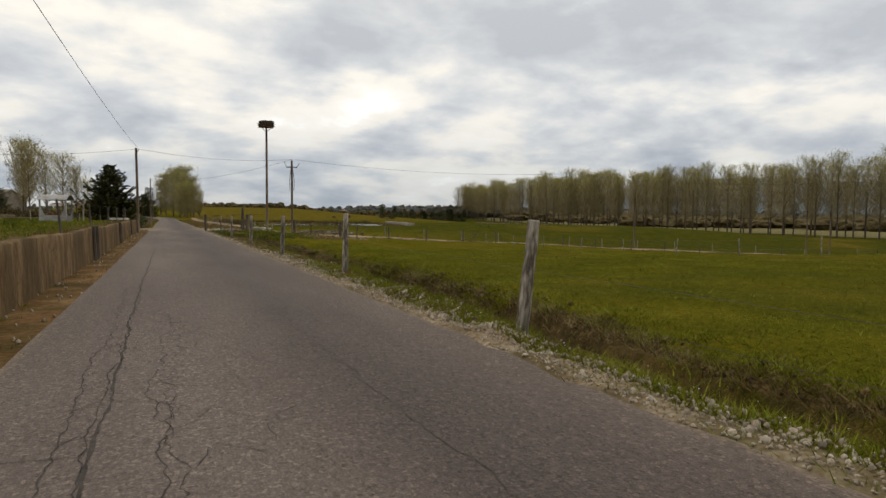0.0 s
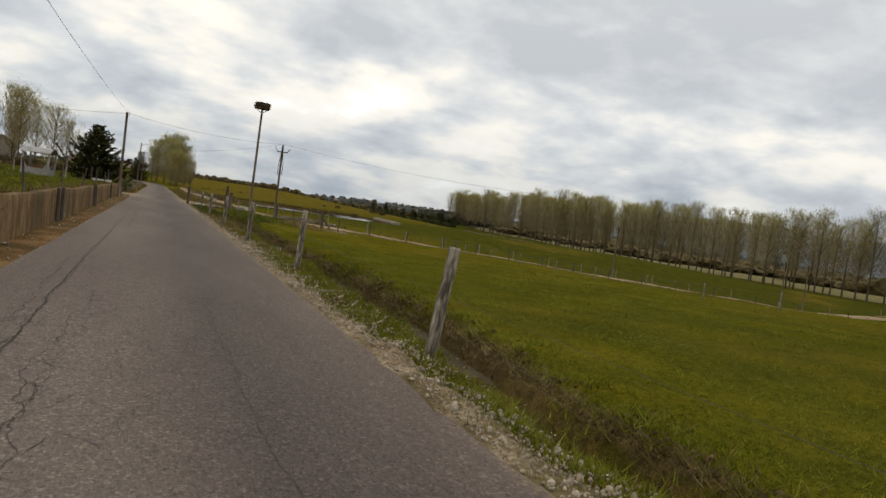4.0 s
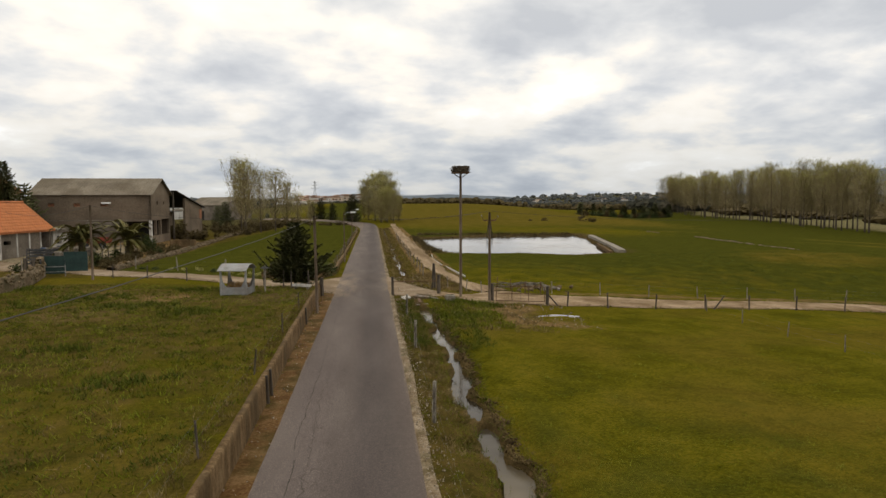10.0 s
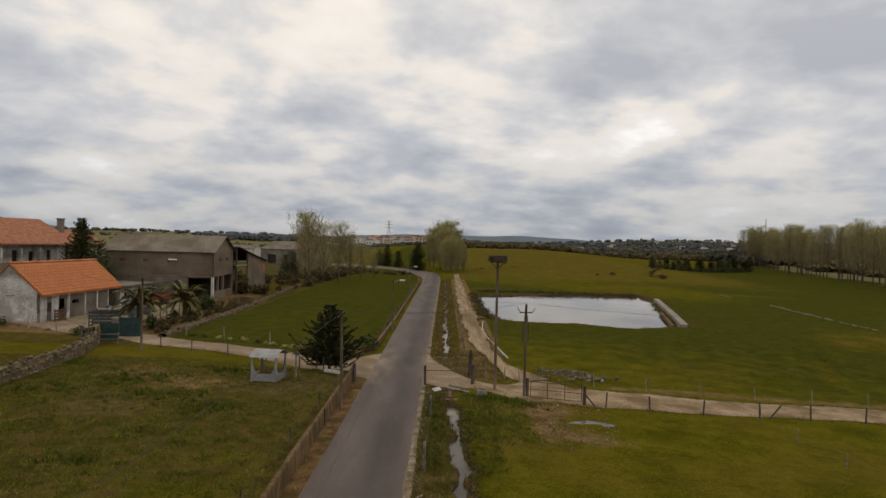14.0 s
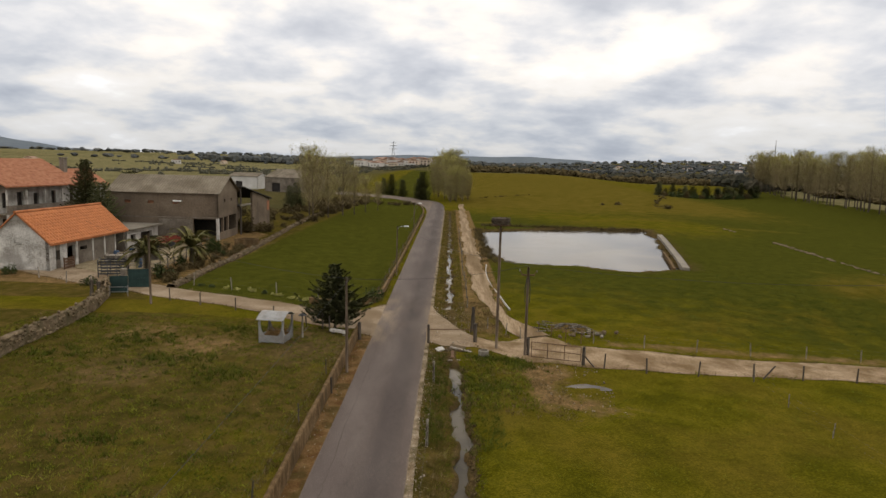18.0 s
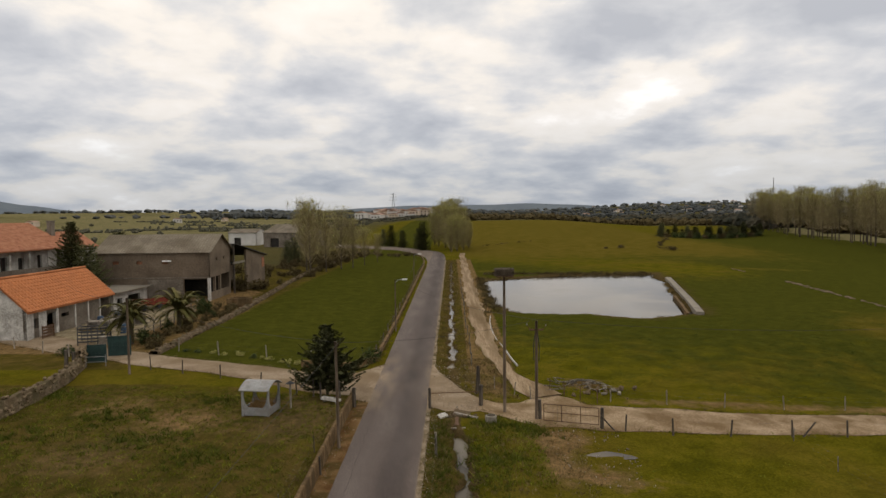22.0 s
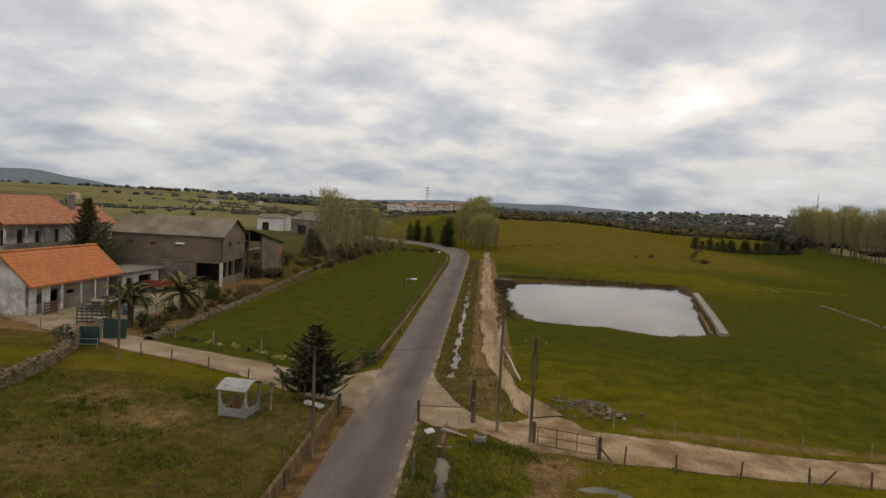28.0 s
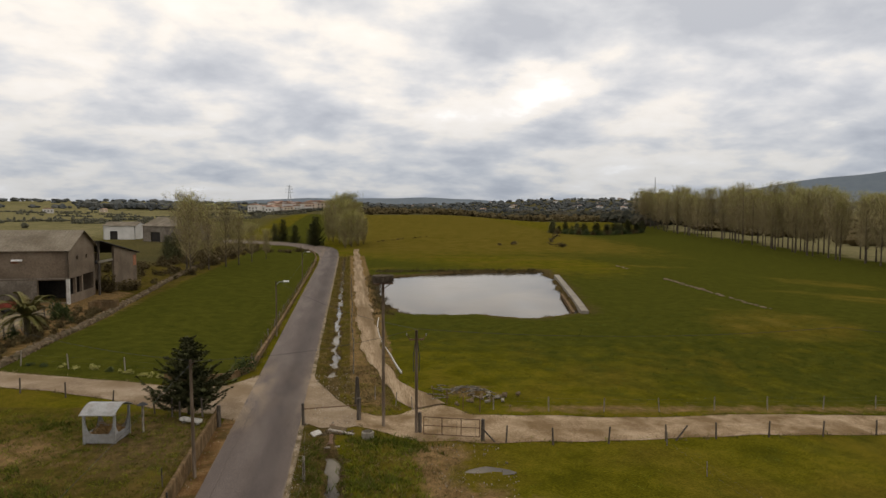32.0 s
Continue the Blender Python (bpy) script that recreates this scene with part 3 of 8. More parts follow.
def still_water(name, base, spec, r0, r1):
    mat = bpy.data.materials.new(name); mat.use_nodes = True
    n, l = mat.node_tree.nodes, mat.node_tree.links
    b = n["Principled BSDF"]
    b.inputs["Base Color"].default_value = (*base, 1); b.inputs["IOR"].default_value = 1.33
    b.inputs["Specular IOR Level"].default_value = spec
    co = n.new("ShaderNodeTexCoord")
    nz = n.new("ShaderNodeTexNoise"); nz.inputs["Scale"].default_value = 0.12; nz.inputs["Detail"].default_value = 5
    l.new(co.outputs["Object"], nz.inputs["Vector"])
    rg = ramp(n.new("ShaderNodeValToRGB"), [(0.4, (r0,) * 3), (0.7, (r1,) * 3)])
    l.new(nz.outputs[0], rg.inputs[0]); l.new(rg.outputs[0], b.inputs["Roughness"])
    # base colour patches paint in cloud reflections along with muddy silt
    silt_and_reflection = ramp(n.new("ShaderNodeValToRGB"), [(0.42, tuple(0.6 * v for v in base)), (0.62, tuple(2.8 * v for v in base))])
    l.new(nz.outputs[0], silt_and_reflection.inputs[0]); l.new(silt_and_reflection.outputs[0], b.inputs["Base Color"])
    nf = n.new("ShaderNodeTexNoise"); nf.inputs["Scale"].default_value = 2.2; nf.inputs["Detail"].default_value = 3
    l.new(co.outputs["Object"], nf.inputs["Vector"])
    bp = n.new("ShaderNodeBump"); bp.inputs["Strength"].default_value = 0.06; bp.inputs["Distance"].default_value = 0.05
    l.new(nf.outputs[0], bp.inputs["Height"]); l.new(bp.outputs[0], b.inputs["Normal"])
    return mat


M["water"] = still_water("still_water", (0.036, 0.030, 0.021), 0.06, 0.04, 0.14)
M["ditchwater"] = still_water("murky_ditch_water", (0.055, 0.045, 0.030), 0.14, 0.08, 0.18)

# ---------------------------------------------------------------- mesh helpers


def mesh_of(name, bm, m, smooth=False):
    me = bpy.data.meshes.new(name)
    bm.to_mesh(me)
    bm.free()
    me.materials.append(m)
    if smooth:
        me.polygons.foreach_set("use_smooth", [True] * len(me.polygons))
    return me


def raw_mesh(name, verts, faces, m, smooth=False):
    me = bpy.data.meshes.new(name)
    me.from_pydata(verts, [], faces)
    me.update()
    me.materials.append(m)
    if smooth:
        me.polygons.foreach_set("use_smooth", [True] * len(me.polygons))
    return me


def part(name, bm, m, parent=None, label="", smooth=False):
    ob = new(name, mesh_of(name, bm, m, smooth) if isinstance(bm, bmesh.types.BMesh) else bm)
    if parent is not None:
        ob.parent = parent
    return tagged(ob, label)


def thing(name, x, y, z, turn=0, label="", category="", group="", kind=""):
    ob = new(name)
    ob.matrix_basis = pose(x, y, z, 0, 0, turn)
    return tagged(ob, label, category, group, kind)


def box(bm, x0, y0, z0, x1, y1, z1, bevel=0.0):
    r = bmesh.ops.create_cube(bm, size=1)
    bmesh.ops.scale(bm, vec=(x1 - x0, y1 - y0, z1 - z0), verts=r["verts"])
    bmesh.ops.translate(bm, vec=((x0 + x1) / 2, (y0 + y1) / 2, (z0 + z1) / 2), verts=r["verts"])
    if bevel:
        es = {e for v in r["verts"] for e in v.link_edges}
        bmesh.ops.bevel(bm, geom=list(es), offset=bevel, segments=1, affect="EDGES")
    return bm


def boxm(x0, y0, z0, x1, y1, z1, bevel=0.0):
    return box(bmesh.new(), x0, y0, z0, x1, y1, z1, bevel)


def tube(bm, pts, radii, sides=8, cap=True):
    """A tapered tube along points."""
    rings = []
    for k, p in enumerate(pts):
        p = Vector(p)
        d = Vector(pts[min(k + 1, len(pts) - 1)]) - Vector(pts[max(k - 1, 0)])
        d.normalize()
        s = d.cross((0, 0, 1)) if abs(d.z) < 0.95 else d.cross((0, 1, 0))
        s.normalize()
        u = d.cross(s)
        r = radii[k] if hasattr(radii, "__len__") else radii
        rings.append([bm.verts.new(p + (s * math.cos(a) + u * math.sin(a)) * r) for a in (2 * math.pi * j / sides for j in range(sides))])
    for a, c in zip(rings, rings[1:]):
        for j in range(sides):
            bm.faces.new((a[j], a[(j + 1) % sides], c[(j + 1) % sides], c[j]))
    if cap:
        bm.faces.new(rings[0])
        bm.faces.new(rings[-1][::-1])
    return bm


def prism(bm, outline, y0, y1):
    """Extrude an x-z outline along y."""
    a = [bm.verts.new((x, y0, z)) for x, z in outline]
    c = [bm.verts.new((x, y1, z)) for x, z in outline]
    k = len(outline)
    bm.faces.new(a); bm.faces.new(c[::-1])
    for j in range(k):
        bm.faces.new((a[j], c[j], c[(j + 1) % k], a[(j + 1) % k]))
    bmesh.ops.recalc_face_normals(bm, faces=bm.faces[:])
    return bm


# ---------------------------------------------------------------- the lie of the land


def S(a, c, v):
    t = np.clip((v - a) / (c - a), 0, 1)
    return t * t * (3 - 2 * t)


POND = [(9.2, 134), (24, 140), (42, 141), (38.8, 125), (31.2, 92.3), (25, 89.3), (19, 92.2), (10.8, 93.3), (8.4, 103), (8.4, 120)]


def inside_dist(x, y, poly):
    """Signed distance to a polygon: positive inside."""
    x, y = np.asarray(x, float), np.asarray(y, float)
    d = np.full(x.shape, 1e9)
    ins = np.zeros(x.shape, bool)
    for (x0, y0), (x1, y1) in zip(poly, poly[1:] + poly[:1]):
        ex, ey = x1 - x0, y1 - y0
        t = np.clip(((x - x0) * ex + (y - y0) * ey) / (ex * ex + ey * ey), 0, 1)
        d = np.minimum(d, np.hypot(x - x0 - t * ex, y - y0 - t * ey))
        c = ((y0 > y) != (y1 > y)) & (x < ex * (y - y0) / ((y1 - y0) if y1 != y0 else 1e-9) + x0)
        ins ^= c
    return np.where(ins, d, -d)


def wob(x, y, s, k=0.0):
    return np.sin(x * s + 1.3 * np.sin(y * s * 0.7 + k)) * np.cos(y * s * 1.1 + 0.9 * np.sin(x * s * 0.6 - k))


def ditch_x(y):
    base = 2.05 + 0.6 * S(3, 9, y) + 0.42 * S(10, 19, y) + 0.22 * S(30, 41, y) - 0.55 * S(44, 51, y) - 0.1 * S(64, 70, y)
    return base + (0.11 * np.sin(y * 0.55) + 0.10 * np.sin(y * 1.3 + 1) + 0.07 * np.sin(y * 2.3 + 0.4)) * S(6, 16, y) + 0.04 * np.sin(y * 3.7 + 2)


def ditch_w(y):
    return (0.88 - 0.27 * S(13, 24, y) + 0.24 * np.sin(y * 0.8 + 0.5) + 0.24 * np.sin(y * 2.1) + 0.14 * np.sin(y * 4.3)) * (0.55 + 0.45 * S(3, 14, y))


def wall_x(y):
    return -3.44 - 0.28 * S(20, 54, y)


def pond_d(x, y):
    """Distance inside the pond, with an uneven muddy shore."""
    return inside_dist(x, y, POND) + 0.55 * wob(x, y, 0.42, 1) + 0.35 * wob(x, y, 1.05, 3) + 0.2 * wob(x, y, 2.2)


def H(x, y):
    x, y = np.asarray(x, float), np.asarray(y, float)
    z = 6.8 * S(150, 450, y) * (1 - 0.75 * S(60, 150, x)) * (0.4 + 0.6 * S(-90, -20, x))
    z = z - 2.5 * S(60, 122, x) * (1 - S(300, 460, y))
    z = z - 0.34 * S(3.8, 8, x) * (1 - S(45, 85, x)) * S(5, 40, y) * (1 - S(57, 76, y))
    z = z - 0.05 * (np.clip(x, 10, 75) - 10) * (1 - S(74, 122, x)) * S(6, 42, y) * (1 - S(58, 84, y))
    left = S(-0.02, -0.10, x - wall_x(y))
    lane_y = 60 + 0.32 * np.maximum(0, -x - 8)
    near = 1 - S(54.8, 56.2, y + 0.0 * x)
    z = z + left * near * 0.70
    z = z + (1 - near) * (0.72 * S(-5, -16, x)) * (1 - S(130, 200, y) * 0.5)
    z = z + 0.85 * S(-24, -30, x) * S(84, 95, y) * (1 - S(130, 160, y)) + 0.3 * S(-26, -31, x) * S(69, 73, y) * (1 - S(84, 95, y))
    z = z + 4.5 * S(500, 1300, y) * (1 + wob(x, y, 0.0021)) + 5.0 * S(900, 2000, y) * (1 + wob(x, y, 0.0013, 2))
    z = z + 21.0 * S(700, 2300, y) * S(0.10, 0.34, x / np.maximum(y, 1.0)) * (1 + 0.15 * wob(x, y, 0.004, 3))
    z = z + 4.0 * S(-200, -700, x) * S(200, 700, y) * (1 + 0.6 * wob(x, y, 0.004, 1))
    z = z + 4.5 * np.exp(-((x + 62) / 90) ** 2) * S(835, 960, y) * (1 - S(1000, 1300, y))
    away = S(4, 12, np.abs(x + 0.8))
    z = z + 0.07 * wob(x, y, 0.23) * away + 0.03 * wob(x, y, 0.9, 2) * S(2, 5, np.abs(x + 0.8))
    z = z + 0.9 * wob(x, y, 0.02) * S(40, 120, np.abs(x)) * S(120, 260, y)
    road_c = np.where(y > 172, -0.85 - 3.4 * S(172, 208, y), -0.85)
    z = z - 0.06 * (1 - S(1.7, 1.95, np.abs(x - road_c))) * (y < 206)
    dx = np.abs(x - ditch_x(y))
    run = (0.2 + 0.8 * S(2.0, 5.5, y)) * (1 - S(49.5, 51.5, y)) + S(64.5, 66, y) * (1 - S(175, 190, y))
    w = ditch_w(y)
    z = z - run * (0.5 * (1 - S(0.22 * w, 0.62 * w, dx)) + (0.22 - 0.12 * S(16, 8, y)) * (1 - S(0.6 - 0.25 * S(24, 12, y), 1.5 - 0.7 * S(24, 12, y), dx)) * S(1.15, 1.5, x))
    z = z + run * 0.07 * wob(x, y, 3.1, 1) * (1 - S(0.9, 1.8, dx)) * S(0.3, 0.7, dx)
    z = z - 0.16 * np.exp(-(((x - 10.4) * 0.96 + (y - 47.6) * 0.28) / 1.25) ** 2 - (((y - 47.6) * 0.96 - (x - 10.4) * 0.28) / 0.38) ** 2)
    pd = pond_d(x, y)
    z = z - 1.1 * S(-1.6, 2.2, pd)
    return z


def hz(x, y):
    return float(H(x, y))


def steps(a, c, d):
    return list(np.arange(a, c, d))


def grow(start, end, first, rate):
    out, v, d = [], start, first
    while v < end:
        v += d
        d *= rate
        out.append(min(v, end))
    return out


gx = [-v for v in grow(7.0, 3600, 0.6, 1.075)][::-1] + steps(-7, -4, 0.4) + steps(-3.96, -3.36, 0.05) + steps(-3.2, 1.1, 0.4) + steps(1.12, 5.0, 0.12) + steps(5.0, 8, 0.4) + grow(8, 46, 0.8, 1.0) + grow(46, 3600, 1.0, 1.09)
gy = [-v for v in grow(6, 600, 1.0, 1.3)][::-1] + steps(-6, 52, 0.3) + steps(52, 88, 0.6) + steps(88, 146, 0.8) + grow(146, 4700, 1.2, 1.035)
GX, GY = np.meshgrid(np.array(gx), np.array(gy))
GZ = H(GX, GY)
nx, ny = len(gx), len(gy)
idx = np.arange(nx * ny).reshape(ny, nx)
quads = np.stack([idx[:-1, :-1], idx[:-1, 1:], idx[1:, 1:], idx[1:, :-1]], -1).reshape(-1, 4)
me = bpy.data.meshes.new("ground")
me.from_pydata(np.stack([GX, GY, GZ], -1).reshape(-1, 3).tolist(), [], quads.tolist())
me.materials.append(M["grass"])
me.polygons.foreach_set("use_smooth", [True] * len(me.polygons))


def cover(name, values):
    a = me.attributes.new(name, "FLOAT", "POINT")
    a.data.foreach_set("value", np.clip(values, 0, 1).astype(np.float32).ravel())


dxr = np.abs(GX - ditch_x(GY))
right = S(0.5, 1.6, GX - ditch_x(GY))
cover("lush", (0.20 + 0.27 * S(52, 62, GY)) * right * (1 - S(170, 210, GY)) * (1 + wob(GX, GY, 0.05)) + 0.9 * S(50, 85, GX) * (1 - S(270, 330, GY - 0.95 * (GX - 90))) + (GX < -4) * (GY > 64) * (GX > -22.3) * (0.85 + 0.15 * wob(GX, GY, 0.09)))
cover("dry", 0.80 * S(150, 230, GY) * (1 - S(70, 120, GX)) * S(2, 8, GX) + 0.35 * S(0.2, 0.8, wob(GX, GY, 0.11, 4)) * right * (GY < 150))
cover("weedy", (0.40 + 0.28 * S(24, 38, GY)) * (GX < -3.7) * (GY < 58) * (0.85 + 0.4 * wob(GX, GY, 0.2, 1)) + 0.5 * (1 - S(0.7, 1.4, dxr)) * (GX < ditch_x(GY) + 0.3) * (GY < 180) + (0.28 + 0.22 * S(10, 25, GY)) * (GX > 1.1) * (GX < np.minimum(3.0, ditch_x(GY) + 0.2)) * (GY < 180) + 0.4 * (GX > 3) * (GX < 4.6) * (GY > 60) * (GY < 180) + 0.5 * (GX < -22.6) * (GY > 62) * (GY < 240) + 0.45 * S(-7, -1.5, pond_d(GX, GY)) * (GX < 9))
cover("dirt", 1.0 * (GX < -2.1) * (GX > -3.5) * (GY < 56) + 0.45 * np.exp(-((GX + 6.4) / 2.3) ** 2 - ((GY - 51.0) / 3.6) ** 2) + 0.5 * np.exp(-((GX + 15) / 2.6) ** 2 - ((GY - 44) / 1.6) ** 2) + 0.62 * np.exp(-((GX + 12.5) / 2.6) ** 2 - ((GY - 50) / 2.4) ** 2) + 0.45 * np.exp(-((GX + 17.5) / 2.2) ** 2 - ((GY - 53) / 2.2) ** 2) + 0.6 * np.exp(-((GX - 12.2) / 1.8) ** 2 - ((GY - 61.2) / 1.2) ** 2) + 0.4 * np.exp(-((GY - 57.6 - 0.03 * (GX - 32)) / 0.9) ** 2) * (GX > 14) * (GX < 80) + 1.1 * np.exp(-((GX - 8.6) / 1.2) ** 2 - ((GY - 49.6) / 1.5) ** 2) + 1.0 * np.exp(-((GX - 8.0) / 0.7) ** 2 - ((GY - 46.6) / 1.8) ** 2) + 0.5 * np.exp(-((GX - 9.5) / 2.4) ** 2 - ((GY - 44.2) / 1.3) ** 2) + 0.5 * np.exp(-((GX - 5.4) / 1.6) ** 2 - ((GY - 60) / 4) ** 2) + 0.5 * (GX > 4.0) * (GX < 7.6) * (GY > 63) * (GY < 180) + 0.85 * (GX < -25.2) * (GX > -60) * (GY > 68) * (GY < 108) + 0.4 * (GX < -22.6) * (GX > -25.2) * (GY > 67) * (GY < 100))
pd = pond_d(GX, GY)
cover("pale", 0.50 * S(-30, -110, GX) * S(190, 320, GY) * (1 + 0.5 * wob(GX, GY, 0.013, 2)) + 0.95 * S(8, 14, GX - 130 - 0.2 * (GY - 107)) * (1 - S(60, 75, GX - 130 - 0.2 * (GY - 107))) * (GY < 430))
cover("mud", 0.52 * np.exp(-((GX + 6.4) / 2.6) ** 2 - ((GY - 50.5) / 4.5) ** 2) + 0.4 * np.exp(-((GX + 15) / 3) ** 2 - ((GY - 45) / 3) ** 2) + 0.75 * np.exp(-((GX - ditch_x(GY) - 0.40) / 0.10) ** 2) * (GY < 52) * S(2, 4, GY) + 0.75 * (0.1 + 0.9 * S(3.5, 8, GY)) * (1 - S(0.22, 0.46 + 0.12 * S(5, 12, GY), dxr)) * (GY < 180) + 0.62 * S(-1.9, -0.3, pd) + 0.35 * S(-5, -1, pd) * (GX > 20))
cover("yard", 1.0 * S(-28.0, -28.8, GX) * (1 - S(-35.5, -36.5, GX)) * S(70.5, 72, GY) * (1 - S(90, 92, GY)))
cover("heath", 0.8 * S(430, 520, GY) * S(-60, 0, GX) + 0.45 * S(-26, -40, GX) * S(125, 170, GY) + 0.5 * S(160, 200, GX - 0.2 * (GY - 107)))
ground = tagged(new("ground", me), "green grazing meadow with worn and dry patches", "ground", kind="structure")

# ---------------------------------------------------------------- road, lane and track


def strip(name, left, right, m, lift, label, category, step=1.5, across=4, kind="structure", rag=0.0, seed=1):
    """A sheet between two edge lines, lying on the land."""
    rng = random.Random(seed)
    def along(line, k):
        seg = np.hypot(*(np.diff(np.array(line), axis=0).T))
        cum = np.concatenate([[0], np.cumsum(seg)])
        s = np.linspace(0, cum[-1], k)
        a = np.array(line)
        return np.stack([np.interp(s, cum, a[:, 0]), np.interp(s, cum, a[:, 1])], -1)
    length = max(np.hypot(*(np.diff(np.array(e), axis=0).T)).sum() for e in (left, right))
    k = max(3, int(length / step))
    L, R = along(left, k), along(right, k)
    verts, faces = [], []
    for i in range(k):
        d = i * step
        j0 = rag * (0.6 * math.sin(d * 0.43 + seed) + 0.4 * math.sin(d * 1.27 + seed * 2) + 0.1 * rng.uniform(-1, 1))
        j1 = rag * (0.6 * math.sin(d * 0.37 + seed * 3) + 0.4 * math.sin(d * 1.13 + seed) + 0.1 * rng.uniform(-1, 1))
        side = (R[i] - L[i]) / max(0.01, np.hypot(*(R[i] - L[i])))
        for j in range(across + 1):
            t = j / across
            p = L[i] * (1 - t) + R[i] * t + side * (j0 * (1 - t) + j1 * t)
            verts.append((p[0], p[1], hz(p[0], p[1]) + lift * (1 if 0 < j < across else 0.5)))
    w = across + 1
    for i in range(k - 1):
        for j in range(across):
            faces.append((i * w + j, i * w + j + 1, (i + 1) * w + j + 1, (i + 1) * w + j))
    ob = new(name, raw_mesh(name, verts, faces, m, True))
    return tagged(ob, label, category, kind=kind)


strip("verge_earth", [(-3.4, -12), (-3.38, 20), (-3.46, 32), (-3.6, 45), (-3.66, 55)], [(-2.55, -12), (-2.55, 55)], M["earth"], 0.02, "ochre earth verge beside the road", "verge", 0.3, 4, rag=0.02)
strip("verge_gravel", [(0.94, -12), (0.95, 54), (0.95, 180)], [(1.40, -12), (1.36, 12), (1.28, 54), (1.34, 180)], M["verge"], 0.03, "pale stony gravel verge along the asphalt", "verge", 0.2, 4, rag=0.05)
strip("road", [(-2.8, -14), (-2.76, 30), (-2.76, 50), (-2.78, 62), (-2.9, 120), (-2.95, 160), (-3.2, 174), (-4.2, 187), (-6.6, 198), (-12, 208), (-22, 217), (-36, 226)], [(1.02, -14), (1.04, 60), (1.12, 120), (1.12, 170), (1.1, 186), (0.5, 198), (-0.9, 206), (-4.5, 213.5), (-10, 219), (-22, 227), (-36, 236)], M["asphalt"], 0.075, "worn grey asphalt country road with cracks", "road", 0.4, 10, rag=0.016)
LANE_S = [(-2.7, 55.4), (-4.6, 56.6), (-9.5, 58.9), (-15.5, 61.0), (-21.5, 63.4), (-27, 66.2), (-34, 69.8), (-46, 75)]
LANE_N = [(-2.7, 66), (-4.6, 63.4), (-9, 63.2), (-14, 64.0), (-20, 66.3), (-25.5, 69), (-33, 73.2), (-46, 80)]
strip("lane", LANE_S, LANE_N, M["lane"], 0.05, "pale gravel farm lane joining the road", "lane", 0.4, 6, rag=0.12)
APRON_N = [(0.95, 67.5), (1.5, 64), (3.1, 58.9), (4.3, 56.6)]
strip("track_apron", [(0.95, 54.8), (2.3, 53.5), (3.4, 53.5), (4.3, 53.7)], APRON_N, M["lane"], 0.045, "pale gravel apron where the track meets the road", "track", 0.35, 8, rag=0.12, seed=6)
TRACK_S = [(4.25, 53.7), (5.9, 52.7), (7.8, 51.7), (11.3, 51.1), (15.5, 51.2), (21.5, 51.7), (28, 52.1), (38, 52.6), (60, 53.6), (110, 55.6)]
TRACK_N = [(4.25, 56.6), (5.5, 55.8), (7.0, 56.3), (8.4, 57.9), (9.6, 58.6), (10.7, 57.6), (11.4, 55.9), (14.5, 55.7), (21, 55.6), (28.5, 56.1), (39, 56.4), (61, 57.3), (112, 59.9)]
strip("track", TRACK_S, TRACK_N, M["dirt"], 0.045, "sandy farm track crossing the meadow", "track", 0.35, 6, rag=0.14, seed=3)
BY_W = [(8.1, 57.2), (7.2, 59.8), (6.3, 63.5), (5.5, 68.5), (5.0, 75), (4.7, 90), (4.6, 120), (4.9, 170), (5.0, 200)]
BY_E = [(10.4, 58.4), (9.4, 60.4), (8.2, 61.7), (7.3, 64.4), (6.9, 69), (6.7, 80), (6.6, 110), (6.5, 150), (6.4, 200)]
strip("track_by_ditch", BY_W, BY_E, M["ruts"], 0.12, "rutted sandy track beside the ditch", "track", 0.4, 8, rag=0.26, seed=4)


def water_sheet(name, verts_xy, z, label, m="water"):
    bm = bmesh.new()
    f = bm.faces.new([bm.verts.new((x, y, z)) for x, y in verts_xy])
    bmesh.ops.triangulate(bm, faces=[f])
    return tagged(part(name, bm, M[m]), label, "water", kind="structure")


water_sheet("pond_water", [(x + (1.6 if x > 20 else -1.6) * 0.9, y + (1.2 if y > 115 else -1.2)) for x, y in POND], -0.36, "still grey pond water reflecting the clouds")
water_sheet("puddle_water", [(10.4 + 1.7 * math.cos(a) - 0.25 * math.sin(a), 47.6 - 0.45 * math.cos(a) + 0.6 * math.sin(a)) for a in np.arange(0, 6.2, 0.4)], hz(10.4, 47.6) + 0.085, "shallow grey puddle in the trampled meadow", "ditchwater")
for a, c in ((-8, 50.5), (65, 182)):
    ys = np.arange(a, c, 1.0)
    v = [(float(ditch_x(y)) + s, float(y), -0.41 + 0.06 * float(S(18, 8, y))) for y in ys for s in (-0.38, 0.38)]
    fc = [(2 * i, 2 * i + 1, 2 * i + 3, 2 * i + 2) for i in range(len(ys) - 1)]
    tagged(new("ditch_water", raw_mesh("ditch_water", v, fc, M["ditchwater"])), "shallow ditch water between muddy banks", "water", kind="structure")

# low roadside wall, rendered and streaked, holding the meadow
WALL = [(float(wall_x(y)) - 0.02, y) for y in np.arange(-8, 55.4, 0.3)]
verts, faces = [], []
for k, (x, y) in enumerate(WALL):
    top = 0.84 + 0.02 * math.sin(y * 0.7) + 0.012 * math.sin(y * 3.1)
    for o, z in ((0.10, -0.2), (0.09, 0.25), (0.08, top - 0.2), (0.075, top - 0.02), (0.055, top), (-0.09, top), (-0.10, -0.2)):
        verts.append((x + o + 0.002 * math.sin(y * 2.1 + z * 9), y, z))
